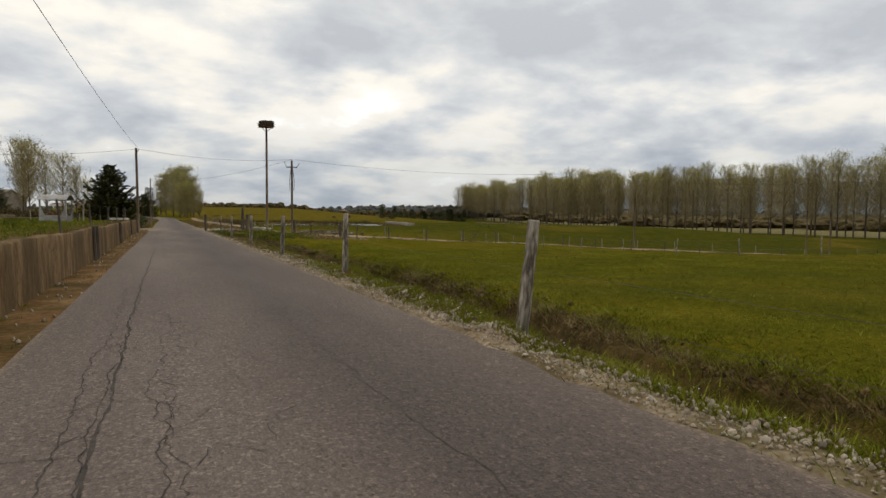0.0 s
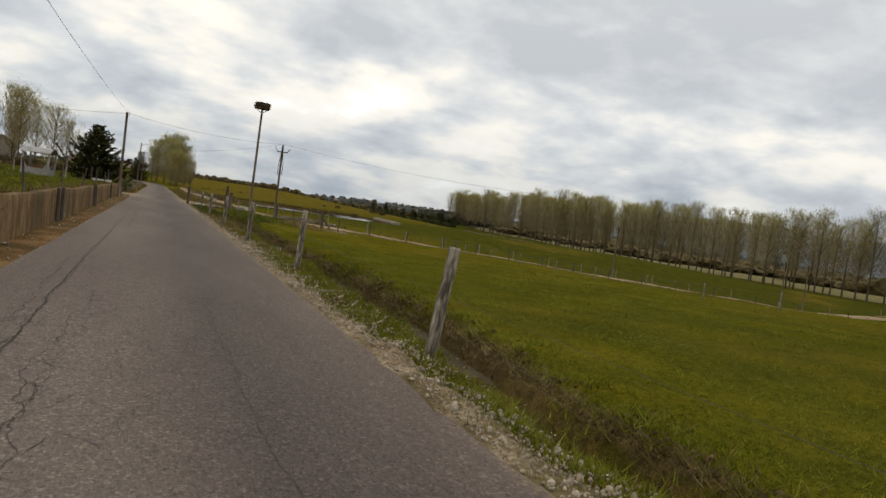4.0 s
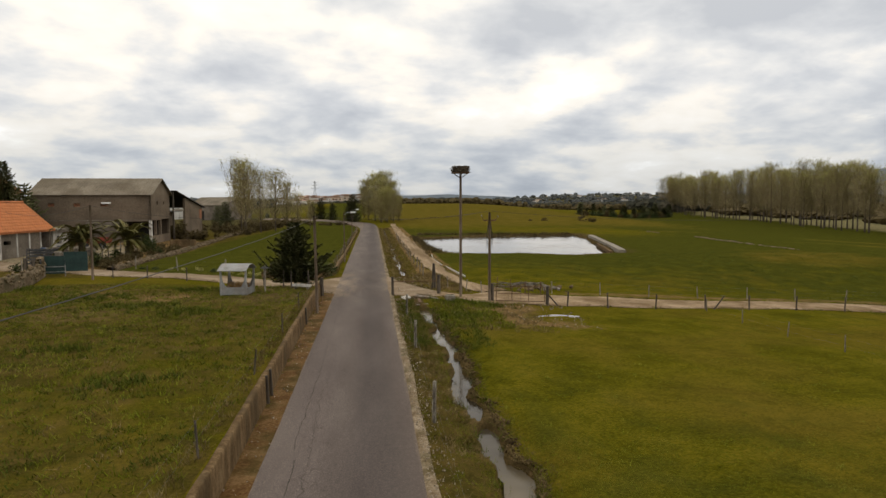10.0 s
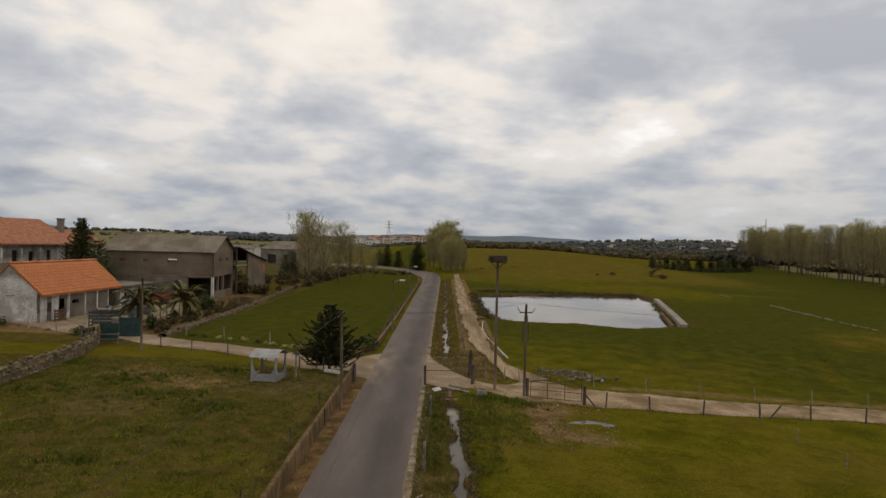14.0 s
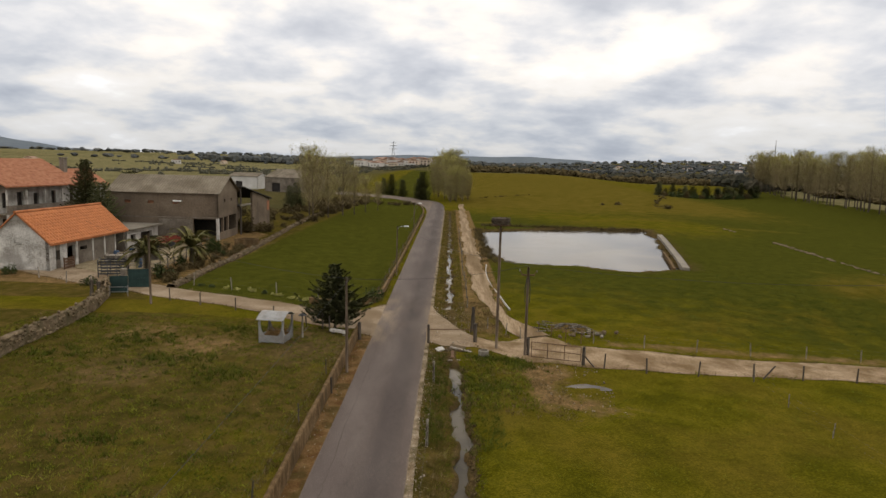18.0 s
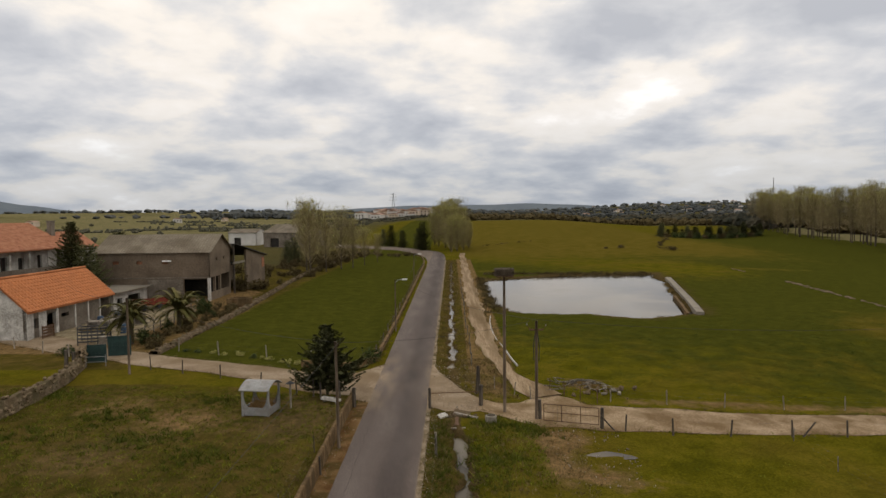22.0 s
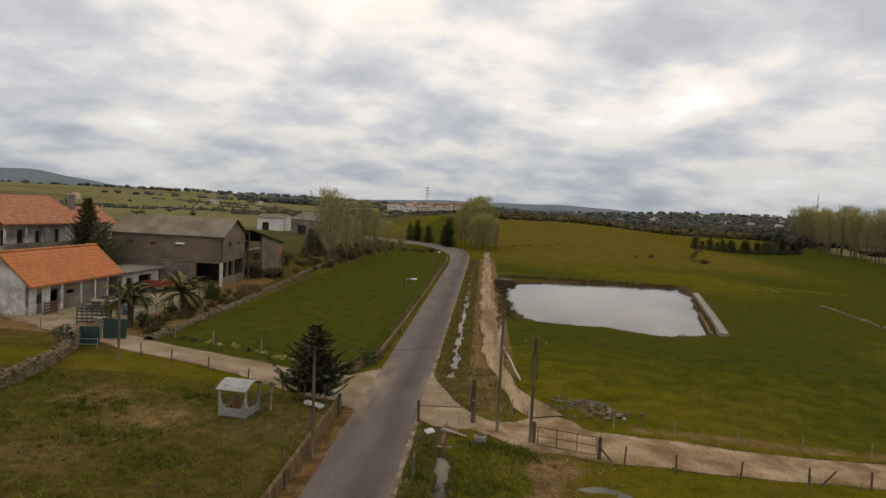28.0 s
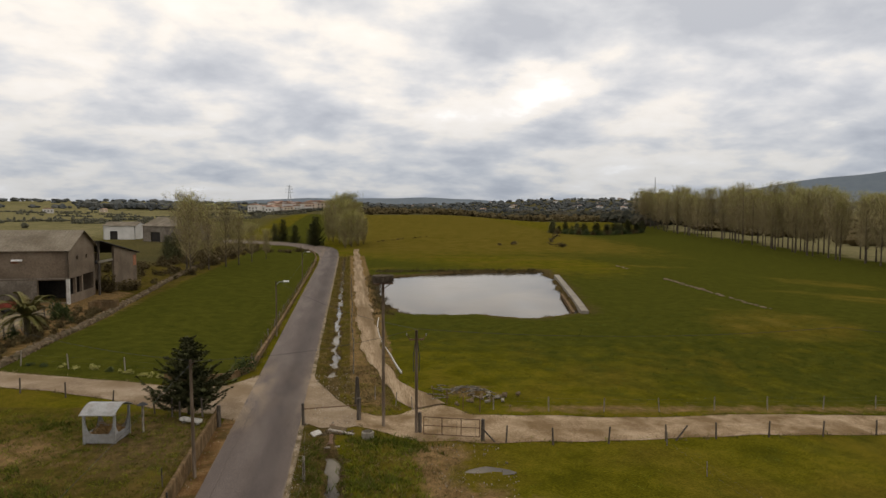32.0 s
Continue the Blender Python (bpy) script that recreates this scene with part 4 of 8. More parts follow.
for k in range(len(WALL) - 1):
    for j in range(6):
        faces.append((k * 7 + j, (k + 1) * 7 + j, (k + 1) * 7 + j + 1, k * 7 + j + 1))
faces += [tuple(range(7)), tuple(range(len(verts) - 1, len(verts) - 8, -1))]
wall = tagged(new("wall_roadside", raw_mesh("wall_roadside", verts, faces, M["brownwall"], True)), "low earth-stained rendered wall along the road", "wall", kind="structure")
for y in (19.2, 20.1, 30.6, 31.4, 44.0):
    pb = new("prop", mesh_of("prop", boxm(-0.03, -0.04, -0.1, 0.05, 0.04, 0.9, 0.01), M["darkwood"]))
    pb.parent = wall
    pb.matrix_basis = pose(float(wall_x(y)) + 0.12, y, 0, 0, -3, 0)

# long cracks and broken seams in the asphalt
rng = random.Random(77)
verts, faces = [], []


def crack(pts, w):
    k0 = len(verts)
    for k, (x, y) in enumerate(pts):
        a, c = pts[max(0, k - 1)], pts[min(len(pts) - 1, k + 1)]
        d = Vector((c[0] - a[0], c[1] - a[1])).normalized()
        ww = w * rng.uniform(0.35, 1.3) * (0.25 if k in (0, len(pts) - 1) else 1)
        for s2 in (-1, 1):
            px, py = x - d.y * s2 * ww / 2, y + d.x * s2 * ww / 2
            verts.append((px, py, hz(px, py) + 0.079))
    for k in range(len(pts) - 1):
        a = k0 + 2 * k
        faces.append((a, a + 1, a + 3, a + 2))


def run_crack(x, y0, y1, drift, w, step=0.07):
    pts, px = [], x
    for y in np.arange(y0, y1, step):
        px += rng.gauss(0, drift) + 0.06 * (x - px)
        pts.append((px, float(y)))
    crack(pts, w)


run_crack(-2.01, -2, 26, 0.006, 0.022)
run_crack(-2.04, -2, 20, 0.010, 0.008)
run_crack(-2.10, 26.5, 58, 0.014, 0.022)
run_crack(-2.2, -1.0, 12, 0.014, 0.008)
run_crack(-1.68, 1.4, 9, 0.022, 0.007)
run_crack(-1.56, 1.6, 5, 0.025, 0.005)
run_crack(-0.35, 2.5, 9, 0.02, 0.006)
for q in range(26):
    x0, y0, reach = -2.26 + rng.uniform(-0.02, 0.05), rng.uniform(0.8, 12), rng.uniform(0.14, 0.3)
    crack([(x0 + reach * j / 4, y0 + rng.gauss(0, 0.04) + 0.05 * j) for j in range(5)], 0.006)
for q in range(24):
    x0, y0, reach = rng.uniform(-1.75, -1.45), rng.uniform(1.2, 9), rng.uniform(0.1, 0.35)
    crack([(x0 + reach * j / 4, y0 + rng.gauss(0, 0.05)) for j in range(5)], 0.006)
run_crack(-2.22, 10, 15, 0.02, 0.008)
run_crack(-1.6, 4.5, 7.5, 0.035, 0.005)
run_crack(-1.72, 20, 34, 0.03, 0.016)
for k in range(38):
    y = rng.uniform(0.8, 22) if k < 28 else rng.uniform(22, 50)
    x, ang = rng.uniform(-2.2, -1.0), rng.choice((0, 1, 1)) * 1.57 + rng.gauss(0, 0.5)
    pts = [(x, y)]
    for q in range(rng.randrange(4, 12)):
        ang += rng.gauss(0, 0.45)
        x += math.cos(ang) * 0.07; y += math.sin(ang) * 0.09
        pts.append((x, y))
    crack(pts, 0.005)
crack([(-2.8 + 0.1 * k, 3.95 + 0.02 * math.sin(k * 1.7)) for k in range(9)], 0.006)
tagged(new("asphalt_cracks", raw_mesh("asphalt_cracks", verts, faces, M["gap"])), "dark ragged cracks running along the old asphalt", "cracks", kind="stuff")

# ---------------------------------------------------------------- posts, fences, poles


def post(x, y, h=1.2, r=0.075, lean=(0, 0), label="grey weathered wooden fence post", m="wood", group="fence posts", square=False, name="fence_post", sub=0.35):
    bm = bmesh.new()
    pts = [(0, 0, -sub), (0, 0, h * 0.5), (0, 0, h - 0.02), (0, 0, h)]
    rg = random.Random(int(x * 97 + y * 31))
    if square:
        pts = [(0, 0, z) for z in (-sub, 0.1, 0.35, 0.6, 0.85, 1.0, h - 0.015, h)]
        tube(bm, pts, [r * k for k in (1.12, 1.1, 1.06, 1.04, 1.0, 0.98, 0.97, 0.92)], 7)
        for v in bm.verts:
            v.co.x *= 1.0 + 0.12 * (v.co.y > 0)
    else:
        tube(bm, pts, [r * 1.05, r, r * 0.95, r * 0.7], 8)
    for v in bm.verts:
        v.co.x += rg.uniform(-0.1, 0.1) * r; v.co.y += rg.uniform(-0.1, 0.1) * r
    bmesh.ops.rotate(bm, verts=bm.verts[:], cent=(0, 0, 0), matrix=Matrix.Rotation(rg.uniform(0, 1.5), 3, "Z"))
    ob = new(name, mesh_of(name, bm, M[m]))
    ob.matrix_basis = pose(x, y, hz(x, y), lean[0], lean[1], 0)
    return tagged(ob, label, "fence post", group)


def wire_run(points, heights, r=0.0018, name="wire_fence", label="thin wire fence strands between posts", m="wire"):
    base = thing(name, points[0][0], points[0][1], hz(*points[0]), 0, label, "fence")
    for h in heights:
        bm, line3 = bmesh.new(), []
        for (x0, y0), (x1, y1) in zip(points, points[1:]):
            for t, sag in ((0.0, 0.0), (0.5, 0.02)):
                x, y = x0 + (x1 - x0) * t, y0 + (y1 - y0) * t
                line3.append(Vector((x, y, (hz(x0, y0) * (1 - t) + hz(x1, y1) * t) + h - sag)) - base.matrix_basis.translation)
        line3.append(Vector((*points[-1], hz(*points[-1]) + h)) - base.matrix_basis.translation)
        tube(bm, line3, r, 3, False)
        part("strand", bm, M[m], base)
    return base


# posts beside the road and ditch
ROADSIDE = [(1.79, 6.32), (1.76, 13.5), (1.6, 20.4), (1.6, 28.2), (1.72, 38.0), (1.8, 46.5)]
for k, (x, y) in enumerate(ROADSIDE):
    post(x, y, 1.2 if k else 1.22, 0.06 if k else 0.065, (random.Random(k).uniform(-3, 3), random.Random(k + 9).uniform(0, 3) if k else 5.0), "grey timber fence post with dark weather streaks", "postwood", "roadside fence posts", k == 0)
wire_run([(2.1, -10)] + ROADSIDE + [(1.4, 54.3)], (0.35, 0.7), label="rusty wire strands between the roadside posts")

# thin posts on the meadow side of the low wall
WALLPOSTS = [(-3.85, 3.5), (-3.85, 10.5), (-3.86, 17.6), (-3.9, 24.5), (-3.95, 31.5), (-4.0, 38.5), (-4.02, 45)]
for k, (x, y) in enumerate(WALLPOSTS):
    post(x, y, 0.85, 0.027, (0, random.Random(k + 70).uniform(-7, 7)), "thin dark fence post behind the low wall", "darkwood", "wall fence posts")
wire_run(WALLPOSTS + [(-3.9, 54)], (0.45, 0.85))

# posts along the sandy track
TRACK_NEAR = [(12.6, 51.2), (15.2, 50.8), (18.6, 51.1), (22.2, 51.3), (25.6, 51.7), (29.2, 51.9), (33, 52.1), (37, 52.4), (41.5, 52.6), (46, 52.8), (51, 53.0), (57, 53.3), (64, 53.5), (72, 53.8), (82, 54.1), (94, 54.5)]
TRACK_FAR = [(13.2, 57.1), (16.8, 56.7), (20.6, 56.7), (24.6, 56.9), (28.8, 57.2), (33, 57.5), (37.5, 57.7), (42, 58.0), (47, 58.2), (52.5, 58.3), (58.5, 58.5), (66, 58.8), (75, 59.0), (86, 59.4), (98, 59.8)]
for k, (x, y) in enumerate(TRACK_NEAR):
    post(x, y, 1.0, 0.05, (0, random.Random(k).uniform(-4, 4)), "dark short wooden fence post beside the sandy track", "darkwood", "track fence posts")
for k, (x, y) in enumerate(TRACK_FAR):
    post(x, y, 0.95, 0.035, (0, random.Random(k + 40).uniform(-5, 5)), "thin wooden stake of the far meadow fence", "wood", "meadow fence stakes")
wire_run(TRACK_NEAR, (0.4, 0.8))
wire_run(TRACK_FAR, (0.3, 0.6, 0.85))
MEADOW = [(21.9, 50.6), (21.9, 46.4), (22.0, 42.3), (22.1, 38.2), (22.2, 34.0), (22.2, 29.9), (22.1, 25.7), (21.9, 21.6), (21.5, 17.4)]
for k, (x, y) in enumerate(MEADOW):
    post(x, y, 0.8, 0.026, (random.Random(k + 5).uniform(-5, 5), random.Random(k + 50).uniform(-6, 6)), "thin leaning stake of the cross fence in the meadow", "postwood", "cross fence stakes")
wire_run(MEADOW, (0.3, 0.7))
DITCHSIDE = [(4.2 + 0.06 * math.sin(q), 65.5 + 4.2 * q) for q in range(16)]
for k, (x, y) in enumerate(DITCHSIDE):
    post(x, y, 1.05, 0.045, (random.Random(k + 25).uniform(-5, 5), random.Random(k + 35).uniform(-5, 5)), "weathered stake of the fence beside the ditch", "postwood", "ditch fence stakes")
wire_run(DITCHSIDE, (0.35, 0.75))
brace = post(22.9, 51.4, 1.1, 0.05, (0, 38), "slanting timber brace propping a fence post", "darkwood", "track fence posts", name="brace_post", sub=0.1)


def pole(name, x, y, h, r0, r1, label, m="polewood", category="pole", lean=(0, 0)):
    base = thing(name, x, y, hz(x, y), 0, label, category)
    base.matrix_basis = pose(x, y, hz(x, y), lean[0], lean[1], 0)
    bm = bmesh.new()
    tube(bm, [(0, 0, -0.6), (0, 0, h * 0.3), (0, 0, h * 0.7), (0, 0, h)], [r0, r0 * 0.95, (r0 + r1) / 2, r1], 10)
    part("shaft", bm, M[m], base, smooth=True)
    return base


nest_pole = pole("nest_pole", 5.87, 53.75, 8.45, 0.10, 0.075, "tall dark wooden pole carrying a bird nest platform")
bm = bmesh.new()
for a in range(4):
    tube(bm, [(0, 0, 8.1), (0.48 * math.cos(a * math.pi / 2), 0.48 * math.sin(a * math.pi / 2), 8.45)], 0.025, 5)
box(bm, -0.55, -0.55, 8.44, 0.55, 0.55, 8.50)
part("platform", bm, M["rust"], nest_pole, "rusty iron basket under the nest")
rng = random.Random(8)
bm = bmesh.new()
for k in range(520):
    a, rr = rng.uniform(0, 6.28), 0.58 * rng.random() ** 0.35
    z = 8.5 + rng.random() * 0.42
    t, ln = a + 1.57 + rng.gauss(0, 0.5), rng.uniform(0.1, 0.24)
    p = Vector((rr * math.cos(a), rr * math.sin(a), z))
    d = Vector((math.cos(t), math.sin(t), rng.uniform(-0.3, 0.3))) * ln
    tube(bm, [p - d, p + d], 0.012, 3, False)
bmesh.ops.create_cone(bm, cap_ends=True, segments=12, radius1=0.5, radius2=0.6, depth=0.4, matrix=Matrix.Translation((0, 0, 8.7)))
part("nest", bm, M["twig"], nest_pole, "shaggy brown twig nest")

tpole = pole("power_pole", 7.72, 52.95, 6.0, 0.095, 0.075, "wooden power pole with a rusty crossarm and insulators")
bm = bmesh.new()
box(bm, -0.42, -0.04, 5.42, 0.42, 0.04, 5.50)
tube(bm, [(-0.4, 0, 5.5), (-0.56, 0, 5.78)], 0.02, 5); tube(bm, [(0.4, 0, 5.5), (0.56, 0, 5.72)], 0.02, 5)
part("crossarm", bm, M["rust"], tpole)
for sx, sz in ((-0.56, 5.8), (0.56, 5.74), (0, 5.86)):
    bm = bmesh.new()
    tube(bm, [(sx, 0, sz - 0.09), (sx, 0, sz - 0.02), (sx, 0, sz), (sx, 0, sz + 0.05)], [0.02, 0.035, 0.02, 0.03], 8)
    part("insulator", bm, M["greypaint"], tpole)
for sx in (-0.16, 0.16):
    bm = bmesh.new()
    tube(bm, [(sx, 0, 3.6), (sx * 1.1, 0, 4.5), (sx * 0.4, 0, 5.35)], 0.022, 6)
    part("cable_loop", bm, M["cable"], tpole)
bm = bmesh.new()
tube(bm, [(0.22, 0.05, -0.4), (0.2, 0.05, 1.2)], 0.1, 8)
part("stub_post", bm, M["darkwood"], tpole, "short timber stub bolted beside the pole")

lpole = pole("utility_pole", -3.28, 47.5, 5.6, 0.085, 0.07, "slender brown wooden utility pole beside the low wall", "polewood", lean=(0, -0.8))
bm = bmesh.new()
tube(bm, [(0, 0, 5.3), (0.12, 0, 5.4), (0.16, 0, 5.55)], 0.02, 5)
part("cable_hook", bm, M["rust"], lpole)


def street_lamp(x, y, h, turn=0):
    base = pole("street_lamp", x, y, h, 0.07, 0.05, "slender dark street lamp with a white lantern arm", "polewood", "street lamp")
    base.matrix_basis = pose(x, y, hz(x, y), 0, 0, turn)
    bm = bmesh.new()
    tube(bm, [(0, 0, h - 0.35), (0.3, 0, h - 0.05), (0.75, 0, h)], 0.025, 6)
    part("arm", bm, M["galv"], base)
    bm = boxm(0.7, -0.1, h - 0.07, 1.25, 0.1, h + 0.07, 0.03)
    part("lantern", bm, M["lampwhite"], base, "white lantern head")
    return base


street_lamp(-3.15, 80.7, 5.4)
street_lamp(-3.6, 122, 5.4)
gatepole = pole("gate_utility_pole", -20.95, 60.9, 5.6, 0.09, 0.075, "wooden utility pole beside the farm gate", "polewood")
for x, y, h in ((46, 57.6, 5.6), (74, 58, 6.0), (77, 57, 6.0), (104, 60, 6)):
    pole("utility_pole", x, y, h, 0.09, 0.07, "dark wooden utility pole standing beside the sandy track")


def span(p, q, sag, r=0.008):
    bm = bmesh.new()
    p, q = Vector(p), Vector(q)
    pts = []
    for k in range(15):
        t = k / 14
        v = p.lerp(q, t) - p
        v.z -= 4 * sag * t * (1 - t)
        pts.append(v)
    tube(bm, pts, r, 4, False)
    ob = new("overhead_cable", mesh_of("overhead_cable", bm, M["cable"]))
    ob.matrix_basis = Matrix.Translation(p)
    return tagged(ob, "thin black overhead cable strung between poles", "cable", "overhead cables")


T_TOP, L_TOP, G_TOP = (7.72, 52.95, 5.75), (-3.2, 47.5, 5.55), (-20.95, 60.9, 6.2)
span(T_TOP, L_TOP, 0.35)
span(T_TOP, (-2.5, 80.7, 5.1), 0.5)
span(L_TOP, (-4.6, -30, 6.5), 0.9)
span(L_TOP, G_TOP, 0.5)
span(T_TOP, (33.6, 52.0, 5.4), 0.5)
span((33.6, 52.0, 5.4), (62, 43.5, 5.0), 0.6)
span((62, 43.5, 5.0), (100, 31, 4.6), 0.7)
span((-2.5, 80.7, 5.1), (-3.0, 122, 5.1), 0.6)
span(G_TOP, (-36, 78, 5.6), 0.5)

# ---------------------------------------------------------------- walls of loose stone


def stone_meshes(count, m, seed):
    out, rg = [], random.Random(seed)
    for k in range(count):
        bm = bmesh.new()
        bmesh.ops.create_icosphere(bm, subdivisions=1, radius=0.5)
        for v in bm.verts:
            v.co = Vector((v.co.x * rg.uniform(0.85, 1.15), v.co.y * rg.uniform(0.7, 1.0), v.co.z * rg.uniform(0.6, 0.9)))
        out.append(mesh_of("stone", bm, m))
    return out


STONES = stone_meshes(6, M["stone"], 3)


def dry_wall(line, h, w, size, singles, label, seed, lift=0.0, neat=False):
    """A rough wall: a rubble core, loose stones over it."""
    rg = random.Random(seed)
    verts, faces = [], []
    pts = []
    for (x0, y0), (x1, y1) in zip(line, line[1:]):
        k = max(1, int(math.hypot(x1 - x0, y1 - y0) / 0.6))
        pts += [(x0 + (x1 - x0) * j / k, y0 + (y1 - y0) * j / k) for j in range(k)]
    pts.append(line[-1])
    for k, (x, y) in enumerate(pts):
        a, c = pts[max(0, k - 1)], pts[min(len(pts) - 1, k + 1)]
        d = Vector((c[0] - a[0], c[1] - a[1], 0)).normalized()
        s = Vector((d.y, -d.x, 0))
        g = hz(x, y) + lift
        hh = h * (rg.uniform(0.93, 0.98) if neat else rg.uniform(0.72, 0.98))
        for o, z in ((-0.5, -0.3), (-0.42, hh * 0.6), (-0.25, hh), (0.25, hh * rg.uniform(0.9, 1.05)), (0.42, hh * 0.6), (0.5, -0.3)):
            verts.append((x + s.x * o * w + rg.uniform(-0.05, 0.05), y + s.y * o * w + rg.uniform(-0.05, 0.05), g + z))
    for k in range(len(pts) - 1):
        for j in range(5):
            faces.append((k * 6 + j, k * 6 + j + 1, k * 6 + j + 7, k * 6 + j + 6))
    wall_ob = tagged(new("stone_wall", raw_mesh("stone_wall", verts, faces, M["stone"])), label, "stone wall", kind="structure")
    rest_v, rest_f = [], []
    total = int(len(pts) * 0.6 * h * 5.5 / size)
    for k in range(total):
        t = rg.random() * (len(pts) - 1.01)
        i, f = int(t), t - int(t)
        x, y = pts[i][0] * (1 - f) + pts[i + 1][0] * f, pts[i][1] * (1 - f) + pts[i + 1][1] * f
        d = Vector((pts[i + 1][0] - pts[i][0], pts[i + 1][1] - pts[i][1], 0)).normalized()
        s = Vector((d.y, -d.x, 0)) * rg.choice((-1, 1))
        z = rg.random() * h
        o = w * (0.46 - 0.2 * (z / h)) if z < h * 0.85 else rg.uniform(0, 0.25) * w
        sc = size * rg.uniform(0.7, 1.5)
        turn = Euler((rg.uniform(-0.4, 0.4), rg.uniform(-0.4, 0.4), rg.uniform(0, 6.28)))
        grow3 = (sc, sc, sc)
        if neat:
            z = (math.floor(z / 0.19) + 0.5) * 0.19
            o = w * 0.40 if z < h * 0.9 else rg.uniform(-0.3, 0.3) * w
            turn = Euler((rg.uniform(-0.08, 0.08), rg.uniform(-0.08, 0.08), math.atan2(d.y, d.x) + rg.uniform(-0.12, 0.12)))
            grow3 = (sc * 1.25, sc * 0.8, 0.30 * rg.uniform(0.85, 1.1))
        m4 = Matrix.LocRotScale((x + s.x * o, y + s.y * o, hz(x, y) + lift + z), turn, grow3)
        src = rg.choice(STONES)
        if k < singles:
            ob = new("stone", src)
            ob.parent, ob.matrix_basis = wall_ob, m4
        else:
            b0 = len(rest_v)
            rest_v += [tuple(m4 @ v.co) for v in src.vertices]
            rest_f += [tuple(b0 + q for q in p.vertices) for p in src.polygons]
    if rest_f:
        ob = new("stones", raw_mesh("stones", rest_v, rest_f, M["stone"]))
        ob.parent = wall_ob
        tagged(ob, kind="stuff")
    return wall_ob


dry_wall([(-22.3, 34), (-22.8, 44), (-23.2, 51), (-23.5, 55), (-24.3, 59), (-25.2, 62.0)], 1.0, 0.5, 0.32, 280, "rough dry stone wall beside the meadow and gate", 11, neat=True)
dry_wall([(-25.2, 62.0), (-25.7, 63.3)], 1.55, 0.5, 0.34, 60, "taller stone end of the wall at the gate", 13, neat=True)
dry_wall([(-21.9, 66.8), (-22.0, 72), (-22.2, 80), (-22.5, 92), (-24.4, 120), (-25.8, 150), (-24.6, 190)], 0.42, 0.8, 0.30, 220, "tumbled low dry stone wall edging the field", 12)
kerbwall = [(-9.2, 64.6), (-6.6, 64.4), (-4.9, 65.0), (-3.9, 66.6), (-3.6, 69), (-3.55, 90), (-3.6, 120), (-3.7, 160), (-4.1, 176), (-5.2, 188), (-7.2, 197)]
verts, faces = [], []
for k, (x, y) in enumerate(kerbwall):
    a, c = kerbwall[max(0, k - 1)], kerbwall[min(len(kerbwall) - 1, k + 1)]
    d = Vector((c[0] - a[0], c[1] - a[1], 0)).normalized()
    top = 0.5 if y < 70 else 0.26
    for o, z in ((-0.12, -0.3), (-0.12, top), (0.12, top), (0.12, -0.3)):
        verts.append((x + d.y * o, y - d.x * o, hz(x, y) + z))
for k in range(len(kerbwall) - 1):
    for j in range(3):
        faces.append((k * 4 + j, k * 4 + j + 1, k * 4 + j + 5, k * 4 + j + 4))
tagged(new("wall_low", raw_mesh("wall_low", verts, faces, M["brownwall"])), "low stained concrete wall curving from lane to road", "wall", kind="structure")

# ---------------------------------------------------------------- buildings


def opening_wall(length, height, thick, holes, z0=0.0):
    """A wall along x from 0 to length, thickness along +y, with rectangular holes (x0, x1, z0, z1) cut right through."""
    xs = sorted({0, length, *[v for h in holes for v in h[:2]]})
    zs = sorted({z0, height, *[v for h in holes for v in h[2:]]})
    bm = bmesh.new()
    solid = {}
    for i in range(len(xs) - 1):
        for j in range(len(zs) - 1):
            cx, cz = (xs[i] + xs[i + 1]) / 2, (zs[j] + zs[j + 1]) / 2
            solid[i, j] = not any(h[0] < cx < h[1] and h[2] < cz < h[3] for h in holes)
    def quad(*p):
        bm.faces.new([bm.verts.new(v) for v in p])
    for (i, j), s in solid.items():
        if not s:
            continue
        a, c, e, g = xs[i], xs[i + 1], zs[j], zs[j + 1]
        quad((a, 0, e), (c, 0, e), (c, 0, g), (a, 0, g))
        quad((a, thick, g), (c, thick, g), (c, thick, e), (a, thick, e))
        if not solid.get((i - 1, j)): quad((a, 0, e), (a, 0, g), (a, thick, g), (a, thick, e))
        if not solid.get((i + 1, j)): quad((c, 0, g), (c, 0, e), (c, thick, e), (c, thick, g))
        if not solid.get((i, j - 1)): quad((a, 0, e), (a, thick, e), (c, thick, e), (c, 0, e))
        if not solid.get((i, j + 1)): quad((a, 0, g), (c, 0, g), (c, thick, g), (a, thick, g))
    bmesh.ops.remove_doubles(bm, verts=bm.verts[:], dist=1e-4)
    return bm


def gable_bm(width, eave, rise, thick, z0=0.0, apex=0.5):
    bm = bmesh.new()
    return prism(bm, [(0, z0), (width, z0), (width, eave), (width * apex, eave + rise), (0, eave)], 0, thick)


def place(ob, x, y, z, turn=0):
    ob.matrix_basis = pose(x, y, z, 0, 0, turn)
    return ob


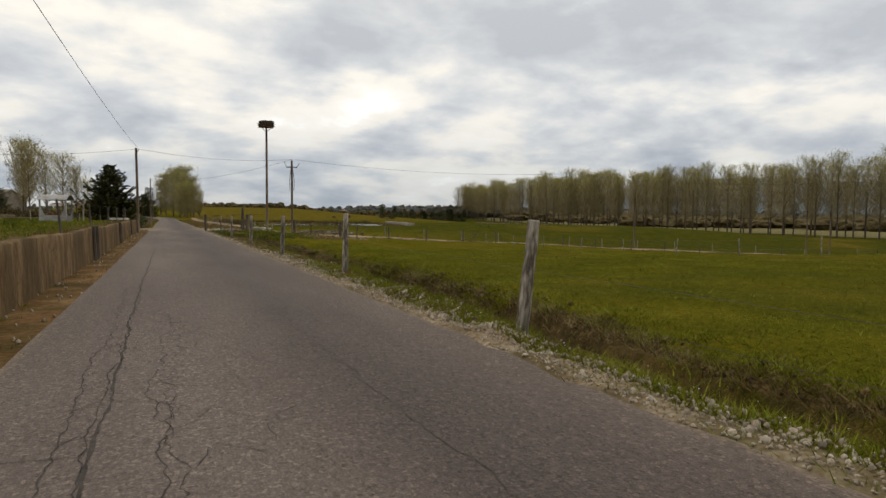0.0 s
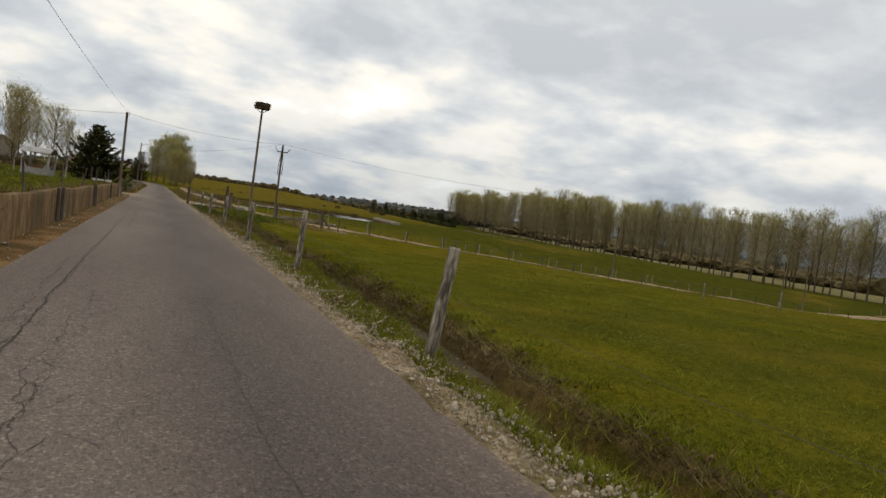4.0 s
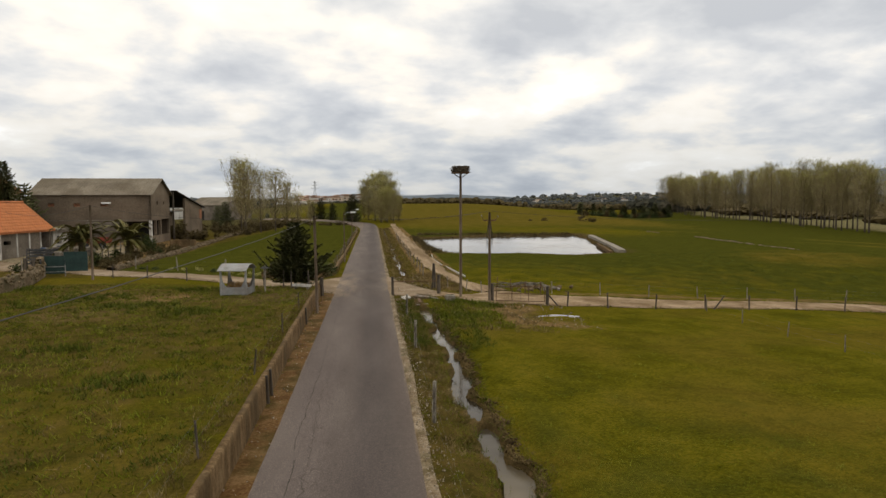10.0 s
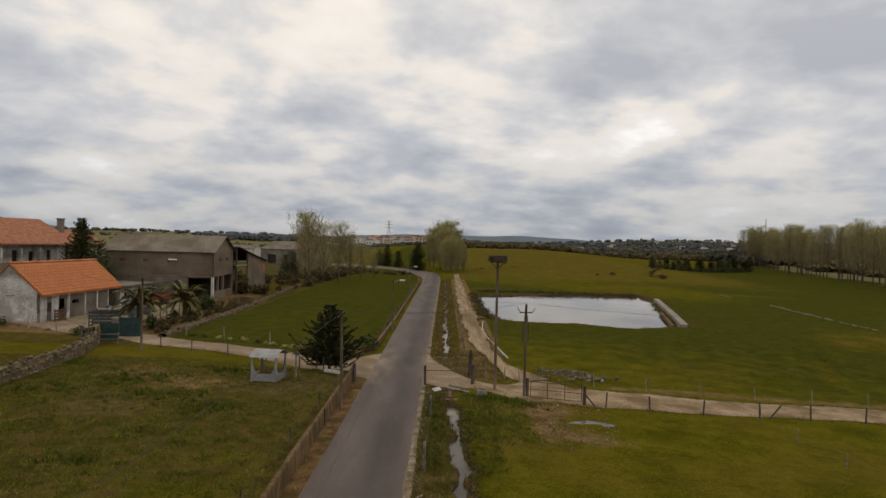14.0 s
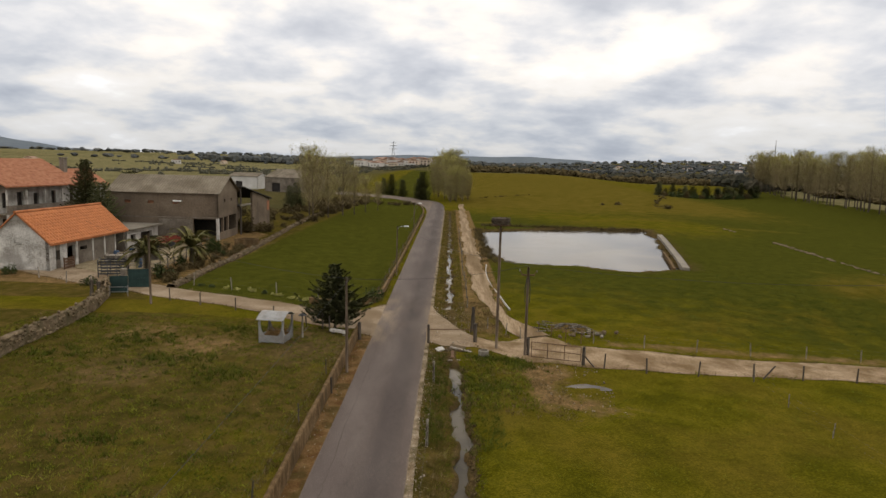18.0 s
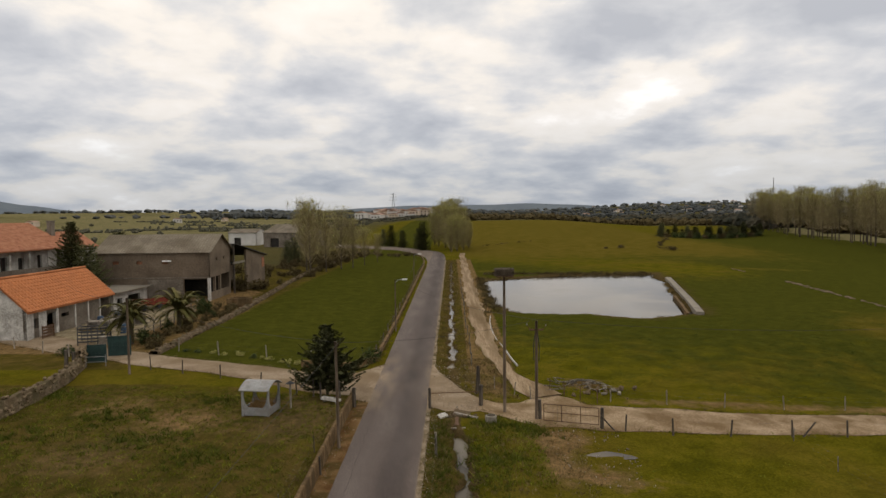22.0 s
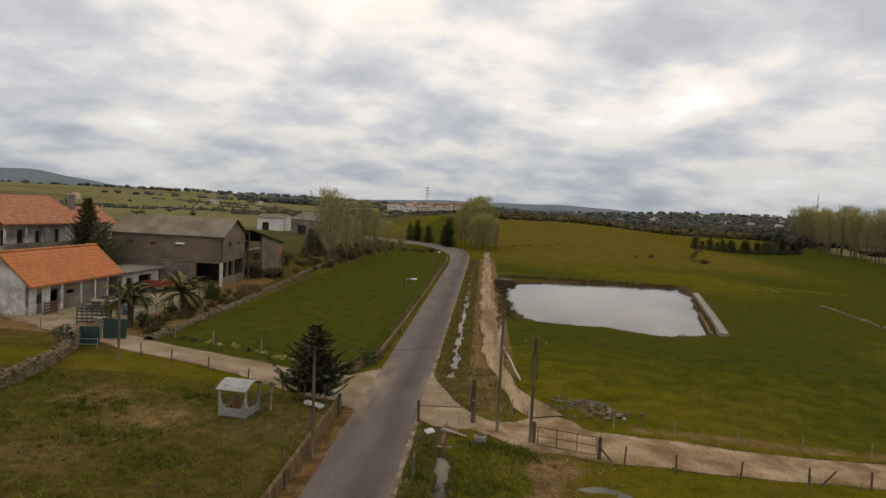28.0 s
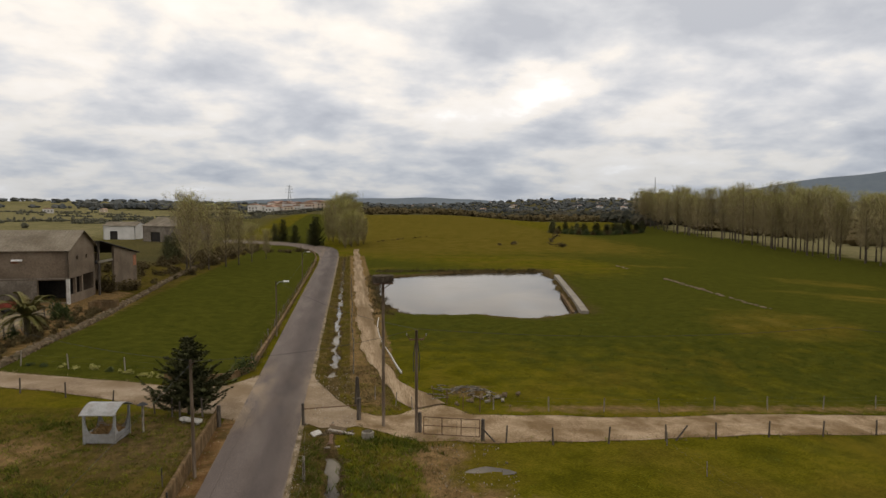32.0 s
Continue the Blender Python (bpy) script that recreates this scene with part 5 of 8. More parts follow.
def slope(name, parent, length, run, rise, thick, m, x, y, z, turn, label="", wave=0.0, pitch=0.25, sag=0.0):
    """A roof slope: length along x, climbing along +y; wave gives the rolls of tiles or sheet."""
    k = max(2, int(length / (pitch / 6))) if wave else 2
    cols = [length * i / (k - 1) for i in range(k)]
    rows = 7 if sag else 2
    verts, faces = [], []
    for side in (0, 1):
        for r in range(rows):
            f = r / (rows - 1)
            for c in cols:
                w = wave * abs(math.sin(math.pi * c / pitch)) if wave else 0
                verts.append((c, run * f, rise * f + w - sag * math.sin(math.pi * c / length) * math.sin(math.pi * f) - (thick if side else 0)))
    n = rows * k
    for r in range(rows - 1):
        for i in range(k - 1):
            a = r * k + i
            faces.append((a, a + 1, a + k + 1, a + k))
            faces.append((n + a, n + a + k, n + a + k + 1, n + a + 1))
    for i in range(k - 1):
        faces.append((i, n + i, n + i + 1, i + 1))
        a = (rows - 1) * k + i
        faces.append((a, a + 1, n + a + 1, n + a))
    for r in range(rows - 1):
        a = r * k
        faces.append((a, a + k, n + a + k, n + a))
        a = r * k + k - 1
        faces.append((a, n + a, n + a + k, a + k))
    ob = new(name, raw_mesh(name, verts, faces, m))
    ob.parent = parent
    place(ob, x, y, z, turn)
    return tagged(ob, label)


def tile_rows(parent, length, run, rise, x, y, z, turn, m, course=0.42, width=0.44):
    """Clay tiles laid as separate pieces over a slope."""
    ang = math.atan2(rise, run)
    span_len = math.hypot(run, rise)
    w, t, k = width, 0.035, 6
    vs, fs = [], []
    for end in (0, course * 1.12):
        for i in range(k + 1):
            a = math.pi * i / k
            vs.append((w * i / k, end, 0.055 * math.sin(a) + (0.03 if end == 0 else 0.0)))
    for i in range(k):
        fs.append((i, i + 1, k + 1 + i + 1, k + 1 + i))
    b0 = len(vs)
    for end in (0, course * 1.12):
        for i in range(k + 1):
            a = math.pi * i / k
            vs.append((w * i / k, end, 0.055 * math.sin(a) + (0.03 if end == 0 else 0.0) - t))
    for i in range(k):
        fs.append((i, b0 + i, b0 + i + 1, i + 1))
    me_t = raw_mesh("tile", vs, fs, m)
    holder = parent
    base = pose(x, y, z, 0, 0, turn) @ pose(0, 0, 0, math.degrees(ang), 0, 0)
    rows_n, cols_n = int(span_len / course), int(length / width)
    rg = random.Random(int(length * 10))
    for r in range(rows_n):
        for c in range(cols_n):
            ob = new("tile", me_t)
            ob.parent = holder
            ob.matrix_basis = base @ Matrix.Translation((c * width + rg.uniform(-0.012, 0.012), r * course + rg.uniform(-0.015, 0.015), 0.05 + rg.uniform(0, 0.012)))


def pane_window(parent, x, y, z, w, h, turn=0, frame_m="white", glass="dark"):
    win = new("window", mesh_of("window", boxm(0, 0.1, 0, w, 0.14, h), M[glass]))
    win.parent = parent
    place(win, x, y, z, turn)
    bm = bmesh.new()
    t = 0.06
    for q in ((0, 0, w, t), (0, h - t, w, h), (0, t, t, h - t), (w - t, t, w, h - t), (w / 2 - 0.02, t, w / 2 + 0.02, h - t)):
        box(bm, q[0], 0.06, q[1], q[2], 0.115, q[3])
    part("window_frame", bm, M[frame_m], win)
    part("sill", boxm(-0.05, -0.05, -0.08, w + 0.05, 0.12, -0.01), M[frame_m], win)
    return win


# small farmhouse with the bright tile roof; local x runs along the front
HX, HY, HZ, HT = -35.8, 72.0, 1.02, 88
house = thing("farmhouse", HX, HY, HZ, HT, "small whitewashed stone farmhouse with a bright orange tile roof", "house")
LEN, DEP, EAVE, RISE = 13.6, 6.0, 2.85, 2.7
holes = [(0.9, 1.6, 0.9, 1.8), (2.7, 4.2, 0.0, 2.05), (4.9, 6.1, 1.35, 1.75), (11.6, 13.2, 0.0, 2.3)]
place(part("front_wall", opening_wall(LEN, EAVE, 0.35, holes, -0.4), M["plaster"], house, "grey patched front wall"), 0, 0, 0)
for x0, x1 in ((-0.02, 0.9), (1.6, 2.7)):
    part("whitewash_panel", boxm(x0, -0.03, -0.3, x1, 0.02, EAVE - 0.1), M["white"], house, "peeling white corner panel")
for x0 in (4.22, 7.0, 9.2, 11.3):
    part("pilaster", boxm(x0, -0.06, -0.3, x0 + 0.2, 0.0, EAVE - 0.05), M["white"], house)
place(part("back_wall", opening_wall(LEN, EAVE, 0.35, [], -0.4), M["plaster"], house), 0, DEP - 0.35, 0)
gl = part("gable_wall", gable_bm(DEP, EAVE, RISE, 0.35, -0.5), M["white"], house, "mould-stained white gable wall")
gl.matrix_basis = pose(0.35, 0, 0, 0, 0, 90)
gr = part("gable_wall", gable_bm(DEP, EAVE, RISE, 0.35, -0.4), M["plaster"], house)
gr.matrix_basis = pose(LEN, 0, 0, 0, 0, 90)
w = pane_window(house, 0, 0, 0, 0.75, 1.05, 0, "white", "white")
w.matrix_basis = pose(-0.06, DEP / 2 + 0.4, 2.6, 0, 0, -90)
# dark sheets standing for shade behind the window and doorway
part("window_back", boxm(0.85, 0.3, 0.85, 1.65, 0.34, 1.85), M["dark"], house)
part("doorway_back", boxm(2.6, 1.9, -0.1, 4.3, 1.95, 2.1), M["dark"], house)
part("recess_back", boxm(11.4, 1.5, -0.1, 13.3, 1.55, 2.35), M["teal"], house)
part("door_jamb", boxm(4.05, -0.05, 0, 4.2, 0.3, 2.1), M["white"], house)
gate = part("yard_gate", boxm(0.72, -0.97, 0, 0.8, -0.88, 1.2), M["rust"], house, "dark rusty slatted yard gate")
part("gate_post", boxm(2.3, -0.97, 0, 2.38, -0.88, 1.2), M["rust"], gate)
for zz in (0.1, 0.38, 0.66, 0.94):
    part("board", boxm(0.8, -0.95, zz, 2.3, -0.9, zz + 0.2), M["rust"], gate)
sf = slope("roof_front", house, LEN + 0.5, DEP / 2 + 0.35, RISE + 0.3, 0.12, M["tile"], -0.25, -0.35, EAVE - 0.3, 0)
tile_rows(sf, LEN + 0.5, DEP / 2 + 0.35, RISE + 0.3, 0, 0, 0, 0, M["tile"])
slope("roof_back", house, LEN + 0.5, DEP / 2 + 0.35, RISE + 0.3, 0.12, M["tile"], LEN + 0.25, DEP + 0.35, EAVE - 0.3, 180, wave=0.05, pitch=0.44)
bm = bmesh.new()
tube(bm, [(-0.3, DEP / 2, EAVE + RISE + 0.03), (LEN * 0.5, DEP / 2, EAVE + RISE + 0.0), (LEN + 0.3, DEP / 2, EAVE + RISE + 0.03)], 0.14, 8)
part("ridge_tiles", bm, M["tile"], house)

# flat-roofed annex
annex = thing("annex", -35.6, 86.6, 0.9, 88, "low whitewashed annex with a flat concrete roof", "outbuilding")
place(part("front_wall", opening_wall(7.6, 2.5, 0.3, [(0.8, 1.9, 1.0, 1.9), (3.2, 5.9, 0, 2.0)], -0.4), M["white"], annex), 0, 0, 0)
part("side_wall", boxm(0, 0.3, -0.4, 0.3, 5.2, 2.5), M["plaster"], annex)
part("side_wall", boxm(7.3, 0.3, -0.4, 7.6, 5.2, 2.5), M["plaster"], annex)
part("back_wall", boxm(0.3, 4.9, -0.4, 7.3, 5.2, 2.5), M["plaster"], annex)
# added dark sheet for the shade inside the annex
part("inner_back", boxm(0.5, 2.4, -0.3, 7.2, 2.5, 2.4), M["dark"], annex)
part("roof_slab", boxm(-0.3, -0.6, 2.5, 7.9, 5.4, 2.72, 0.03), M["concrete"], annex, "pale stained concrete roof slab")

# two-storey house behind
big_house = thing("two_storey_house", -50.9, 88.4, 1.9, 82, "two-storey rendered house with a weathered red tile roof", "house")
BL, BD, BE, BR = 12.4, 8.5, 7.0, 2.4
ups = [(0.9, 1.7, 3.5, 5.4), (3.2, 4.2, 3.5, 5.4), (5.9, 6.8, 3.7, 5.2), (9.0, 9.8, 3.5, 5.4)]
lows = [(0.8, 2.1, 0, 2.2), (7.2, 8.4, 0, 2.2), (10.8, 11.8, 0.6, 2.1)]
place(part("front_wall", opening_wall(BL, BE, 0.35, ups + lows, -1), M["white"], big_house, "grey-white rendered front"), 0, 1.5, 0)
place(part("back_wall", opening_wall(BL, BE, 0.35, [], -1), M["plaster"], big_house), 0, BD + 1.15, 0)
g1 = part("gable_wall", gable_bm(BD, BE, BR, 0.35, -1), M["plaster"], big_house); g1.matrix_basis = pose(0.35, 1.5, 0, 0, 0, 90)
g2 = part("gable_wall", gable_bm(BD, BE, BR, 0.35, -1), M["plaster"], big_house); g2.matrix_basis = pose(BL, 1.5, 0, 0, 0, 90)
part("balcony_slab", boxm(0, 0, 2.75, BL, 1.5, 2.95, 0.02), M["concrete"], big_house)
part("balcony_wall", boxm(0, 0, 2.95, BL, 0.15, 3.9), M["plaster"], big_house, "solid grey balcony parapet")
for k in range(5):
    part("column", boxm(k * (BL - 0.25) / 4, 0.0, -1, k * (BL - 0.25) / 4 + 0.25, 0.2, 2.75), M["white"], big_house)
    part("balcony_post", boxm(k * (BL - 0.2) / 4, 0.02, 3.9, k * (BL - 0.2) / 4 + 0.2, 0.16, 5.75), M["white"], big_house)
for h in ups + lows:
    q = pane_window(big_house, h[0], 1.7, h[2], h[1] - h[0], h[3] - h[2], 0, "darkwood")
slope("roof_front", big_house, BL + 0.8, BD / 2 + 2.0, BR + 0.9, 0.18, M["oldtile"], -0.4, -0.4, BE - 0.75, 0, wave=0.05, pitch=0.4)
slope("roof_back", big_house, BL + 0.8, BD / 2 + 0.5, BR + 0.35, 0.18, M["oldtile"], BL + 0.4, BD + 2.0, BE - 0.3, 180, wave=0.05, pitch=0.4)
wing = thing("house_wing", -50.6, 101.6, 3.2, 82, "rendered house wing with a red tile roof and chimney", "house")
place(part("front_wall", opening_wall(7, 5.0, 0.3, [(4.5, 5.6, 2.4, 3.9)], -1), M["white"], wing), 0, 0, 0)
# dark sheet for the shade behind the wing's window
part("window_back", boxm(4.4, 0.3, 2.3, 5.7, 0.35, 4.0), M["dark"], wing)
g1 = part("gable_wall", gable_bm(6, 5.0, 1.9, 0.3, -1), M["plaster"], wing); g1.matrix_basis = pose(0.3, 0, 0, 0, 0, 90)
g2 = part("gable_wall", gable_bm(6, 5.0, 1.9, 0.3, -1), M["plaster"], wing); g2.matrix_basis = pose(7, 0, 0, 0, 0, 90)
slope("roof_front", wing, 7.6, 3.4, 2.15, 0.15, M["oldtile"], -0.3, -0.4, 4.75, 0, wave=0.05, pitch=0.4)
slope("roof_back", wing, 7.6, 3.4, 2.15, 0.15, M["oldtile"], 7.3, 6.4, 4.75, 180, wave=0.05, pitch=0.4)
chim = part("chimney", boxm(1.2, 2.2, 5.8, 1.9, 2.9, 8.4, 0.02), M["plaster"], wing, "rendered chimney stack")
part("cap", boxm(1.1, 2.1, 8.4, 2.0, 3.0, 8.52), M["concrete"], chim)

# barn: local x along the long side, which faces the meadow
barn = thing("barn", -42.2, 95.4, 1.55, 1, "large taupe rendered barn with a grey fibre-cement roof", "barn")
L2, D2, E2, R2 = 14.2, 8.2, 6.1, 2.0
vents = [(x, x + 0.8, 4.55, 4.95) for x in (2.0, 5.0, 8.2)]
long_holes = vents + [(10.9, 14.0, 0.0, 2.6)]
place(part("front_wall", opening_wall(L2, E2, 0.3, long_holes, -0.8), M["barnwall"], barn), 0, 0, 0)
place(part("back_wall", opening_wall(L2, E2, 0.3, [], -0.8), M["barnwall"], barn), 0, D2 - 0.3, 0)
gw = part("gable_wall", opening_wall(D2, E2, 0.3, [(0.35, 2.0, 0.8, 2.75), (2.3, 3.9, 0.8, 2.75), (4.3, 7.7, 0.8, 2.85), (2.4, 3.0, 4.75, 5.2), (5.2, 5.8, 4.75, 5.2)], -0.8), M["barnwall"], barn)
gw.matrix_basis = pose(L2, 0, 0, 0, 0, 90)
bm = bmesh.new(); prism(bm, [(0, E2), (D2, E2), (D2 / 2, E2 + R2)], 0, 0.3)
gt = part("gable_top", bm, M["barnwall"], barn); gt.matrix_basis = pose(L2, 0, 0, 0, 0, 90)
bm = bmesh.new(); prism(bm, [(0, -0.8), (D2, -0.8), (D2, E2), (D2 / 2, E2 + R2), (0, E2)], 0, 0.3)
gb = part("gable_wall", bm, M["barnwall"], barn); gb.matrix_basis = pose(0.3, 0, 0, 0, 0, 90)
part("string_course", boxm(-0.02, -0.05, 2.72, L2 + 0.06, 0.0, 2.86), M["plaster"], barn)
part("lower_render", boxm(6.4, -0.035, -0.6, 10.85, 0.0, 2.6), M["plaster"], barn, "paler lower render patch")
part("corner_pillar", boxm(L2 - 0.25, -0.06, -0.8, L2 + 0.06, 0.3, 2.72), M["white"], barn)
# dark floor and added sheet give the barn openings their shade
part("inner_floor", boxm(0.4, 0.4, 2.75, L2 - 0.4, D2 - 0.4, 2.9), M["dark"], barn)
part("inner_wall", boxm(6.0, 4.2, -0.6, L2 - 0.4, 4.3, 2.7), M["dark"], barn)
for v in vents:
    bm = bmesh.new()
    for q in range(4):
        box(bm, v[0], 0.1, v[2] + 0.1 * q, v[1], 0.16, v[2] + 0.1 * q + 0.04)
    part("vent", bm, M["oldtile"], barn)
slope("roof_front", barn, L2 + 0.8, D2 / 2 + 0.4, R2 + 0.2, 0.06, M["fibro"], -0.4, -0.4, E2 - 0.12, 0, wave=0.05, pitch=0.35)
slope("roof_back", barn, L2 + 0.8, D2 / 2 + 0.4, R2 + 0.2, 0.06, M["fibro"], L2 + 0.4, D2 + 0.4, E2 - 0.12, 180, wave=0.05, pitch=0.35)
bm = bmesh.new()
tube(bm, [(9.0, -0.05, 4.9), (9.0, -0.6, 5.0)], 0.03, 6)
arm = part("lamp_arm", bm, M["galv"], barn)
part("yard_lamp", boxm(8.55, -0.75, 4.86, 9.65, -0.45, 5.06, 0.05), M["lampwhite"], barn, "white yard lamp on the wall")

lean = thing("lean_to", -27.6, 103.8, 1.7, 88, "open dark lean-to shed with a sloping block end wall", "shed")
part("post", boxm(0.05, 0, -0.6, 0.25, 0.2, 6.4), M["darkwood"], lean)
part("mid_beam", boxm(0.0, 0, 3.7, 4.4, 0.2, 3.95), M["concrete"], lean)
# back wall and loft coloured dark for the shade under the roof
part("back_wall", boxm(0.2, 5.0, -0.6, 5.2, 5.2, 5.6), M["dark"], lean)
part("loft_floor", boxm(0.1, 0.3, 3.6, 4.4, 5.0, 3.75), M["dark"], lean)
part("hay_stack", boxm(0.8, 1.5, 1.6, 4.3, 1.6, 3.6), M["barnwall"], lean)
bm = bmesh.new(); prism(bm, [(4.4, -0.6), (12.6, -0.6), (12.6, 4.2), (4.4, 5.6)], -0.15, 0.15)
part("end_wall", bm, M["barnwall"], lean, "sloping block wall")
part("brick_patch", boxm(11.2, -0.2, 2.4, 12.3, -0.16, 3.9), M["oldtile"], lean, "exposed red brick patch")
part("back_wall", boxm(5.2, 5.0, -0.6, 12.6, 5.2, 4.2), M["barnwall"], lean)
bm = bmesh.new(); prism(bm, [(-0.2, 6.45), (-0.2, 6.57), (13.0, 4.26), (13.0, 4.12)], -0.5, 5.4)
part("roof", bm, M["dark"], lean, "dark sagging sheet roof")

# farther sheds and white houses
def shed(name, x, y, turn, w, d, e, r, wm, rm, label):
    z = hz(x, y)
    s = thing(name, x, y, z, turn, label, "building")
    bm = opening_wall(w, e, 0.3, [(w * 0.2, w * 0.45, 0, e * 0.6)], -1)
    place(part("front_wall", bm, M[wm], s), 0, 0, 0)
    # dark sheet for shade inside the front opening
    part("inner_dark", boxm(w * 0.15, 0.5, -0.5, w * 0.5, 0.6, e * 0.65), M["dark"], s)
    part("back_wall", boxm(0, d - 0.3, -1, w, d, e), M[wm], s)
    for xx in (0.3, w):
        g = part("gable_wall", gable_bm(d, e, r, 0.3, -1), M[wm], s); g.matrix_basis = pose(xx, 0, 0, 0, 0, 90)
    slope("roof", s, w + 0.6, d / 2 + 0.3, r * (d / 2 + 0.3) / (d / 2), 0.15, M[rm], -0.3, -0.3, e - 0.05, 0)
    slope("roof", s, w + 0.6, d / 2 + 0.3, r * (d / 2 + 0.3) / (d / 2), 0.15, M[rm], w + 0.3, d + 0.3, e - 0.05, 180)
    return s


shed("far_barn", -62, 236, -30, 16, 13, 5.0, 2.6, "plaster", "fibro", "grey gabled farm shed beyond the field")
shed("far_white_house", -79, 250, -10, 11, 8, 4.8, 1.2, "farwhite", "fibro", "white flat-fronted building beyond the field")
shed("far_cottage", -50, 138, 60, 7, 6, 3.2, 1.8, "plaster", "oldtile", "small cottage with a red tile roof among shrubs")

# ---------------------------------------------------------------- farm gate and yard


def leaf_gate(x, y, turn, w, h, label):
    g = thing("farm_gate", x, y, hz(x, y), turn, label, "gate", "farm gates")
    bm = bmesh.new()
    for q in ((0, 0.1, 0.06, h), (w - 0.06, 0.1, w, h), (0.06, 0.1, w - 0.06, 0.16), (0.06, h - 0.06, w - 0.06, h), (0.06, h * 0.5, w - 0.06, h * 0.5 + 0.05)):
        box(bm, q[0], -0.03, q[1], q[2], 0.03, q[3])
    part("gate_frame", bm, M["teal"], g)
    part("sheet_panel", boxm(0.05, -0.012, 0.15, w - 0.05, 0.012, h - 0.05), M["teal"], g)
    return g


leaf_gate(-25.6, 63.6, 15, 1.4, 1.5, "dark teal sheet-metal gate leaf at the farm entrance")
leaf_gate(-25.45, 66.4, 12, 1.75, 1.7, "dark teal sheet-metal gate leaf beside the pillar")
gp = thing("gate_pillar", -25.85, 66.4, hz(-25.85, 66.4), 0, "pale rendered gate pillar", "pillar")
part("shaft", boxm(-0.2, -0.2, -0.3, 0.2, 0.2, 1.65, 0.03), M["plaster"], gp)
part("cap", boxm(-0.24, -0.24, 1.65, 0.24, 0.24, 1.74, 0.02), M["concrete"], gp)
post(-26.2, 61.9, 1.5, 0.14, (0, 2), "thick dark gate post in the stone wall", "darkwood", "gate posts", True)
post(-25.5, 61.8, 1.4, 0.14, (0, -2), "thick dark gate post in the stone wall", "darkwood", "gate posts", True)
bm = bmesh.new()
rail_gate = thing("rail_gate", -24.3, 63.2, hz(-24.3, 63.2), 12, "low rusty pipe rail in front of the gate", "gate")
for zz in (0.35, 0.75):
    bm = bmesh.new(); tube(bm, [(-1.0, -0.2, zz), (0.4, -0.2, zz)], 0.025, 6); part("rail", bm, M["greypaint"], rail_gate)
for xx in (-1.0, 0.4):
    bm = bmesh.new(); tube(bm, [(xx, -0.2, -0.2), (xx, -0.2, 0.9)], 0.03, 6); part("upright", bm, M["greypaint"], rail_gate)

pen = thing("cattle_pen", -30.4, 70.6, hz(-30.4, 70.6), 18, "dark grey steel cattle crush of rails and posts", "pen")
for k in range(4):
    for yy in (0, 1.5):
        part("upright", boxm(k * 0.8 - 0.04, yy - 0.04, -0.2, k * 0.8 + 0.04, yy + 0.04, 1.6), M["blue"], pen)
for zz in (0.3, 0.6, 0.9, 1.2, 1.45):
    for yy in (0, 1.5):
        part("rail", boxm(0, yy - 0.03, zz, 2.4, yy + 0.03, zz + 0.12), M["blue"], pen)
for sx in (0, 2.4):
    part("head_bar", boxm(sx - 0.04, 0, 1.6, sx + 0.04, 1.5, 1.68), M["blue"], pen)
for k, (x, y, t, ln) in enumerate(((-32.2, 77.6, 15, 2.2), (-31.8, 79.2, 80, 2.0), (-30.6, 81, 30, 2.4))):
    pile = thing("pallet_stack", x, y, hz(x, y), t, "stack of weathered timber pallets in the farmyard", "pallets", "farmyard pallets")
    for q in range(6):
        part("board", boxm(-ln / 2, -0.6, 0.16 * q, ln / 2, 0.6, 0.16 * q + 0.05), M["wood"], pile)
        for s in (-ln / 2 + 0.1, 0, ln / 2 - 0.1):
            part("block", boxm(s - 0.06, -0.6, 0.16 * q + 0.05, s + 0.06, 0.6, 0.16 * q + 0.16), M["wood"], pile)
tr = thing("farm_trailer", -32.6, 89.3, hz(-32.6, 89.3), 35, "red farm trailer parked before the annex", "trailer")
part("bed", boxm(-1.9, -0.9, 0.6, 1.9, 0.9, 0.75, 0.02), M["redpaint"], tr)
for q in ((-1.9, -0.9, 1.9, -0.86), (-1.9, 0.86, 1.9, 0.9), (-1.9, -0.86, -1.86, 0.86), (1.86, -0.86, 1.9, 0.86)):
    part("side_board", boxm(q[0], q[1], 0.75, q[2], q[3], 1.2), M["redpaint"], tr)
for xx in (-0.9, 0.9):
    for yy in (-0.95, 0.95):
        bm = bmesh.new(); tube(bm, [(xx, yy - 0.1, 0.35), (xx, yy + 0.1, 0.35)], 0.35, 14); part("wheel", bm, M["rubber"], tr)

# odds and ends lying about the yard
rng = random.Random(19)
for k in range(7):
    x, y = rng.uniform(-33.5, -29), rng.uniform(75, 86)
    bd = thing("timber_plank", x, y, hz(x, y), rng.uniform(0, 180), "loose weathered plank lying in the farmyard", "plank", "yard planks")
    part("board", boxm(-1.2, -0.12, 0.02, 1.2, 0.12, 0.08), M["wood"], bd)
for k, (x, y) in enumerate(((-33.6, 80.2), (-33.2, 82.8), (-29.2, 76.2))):
    bk = thing("feed_barrel", x, y, hz(x, y), 0, "dull blue plastic barrel standing in the farmyard", "barrel", "yard barrels")
    bm = bmesh.new(); tube(bm, [(0, 0, 0), (0, 0, 0.1), (0, 0, 0.45), (0, 0, 0.8), (0, 0, 0.9)], [0.26, 0.29, 0.31, 0.29, 0.25], 12)
    part("drum", bm, M["bluedrum"], bk)
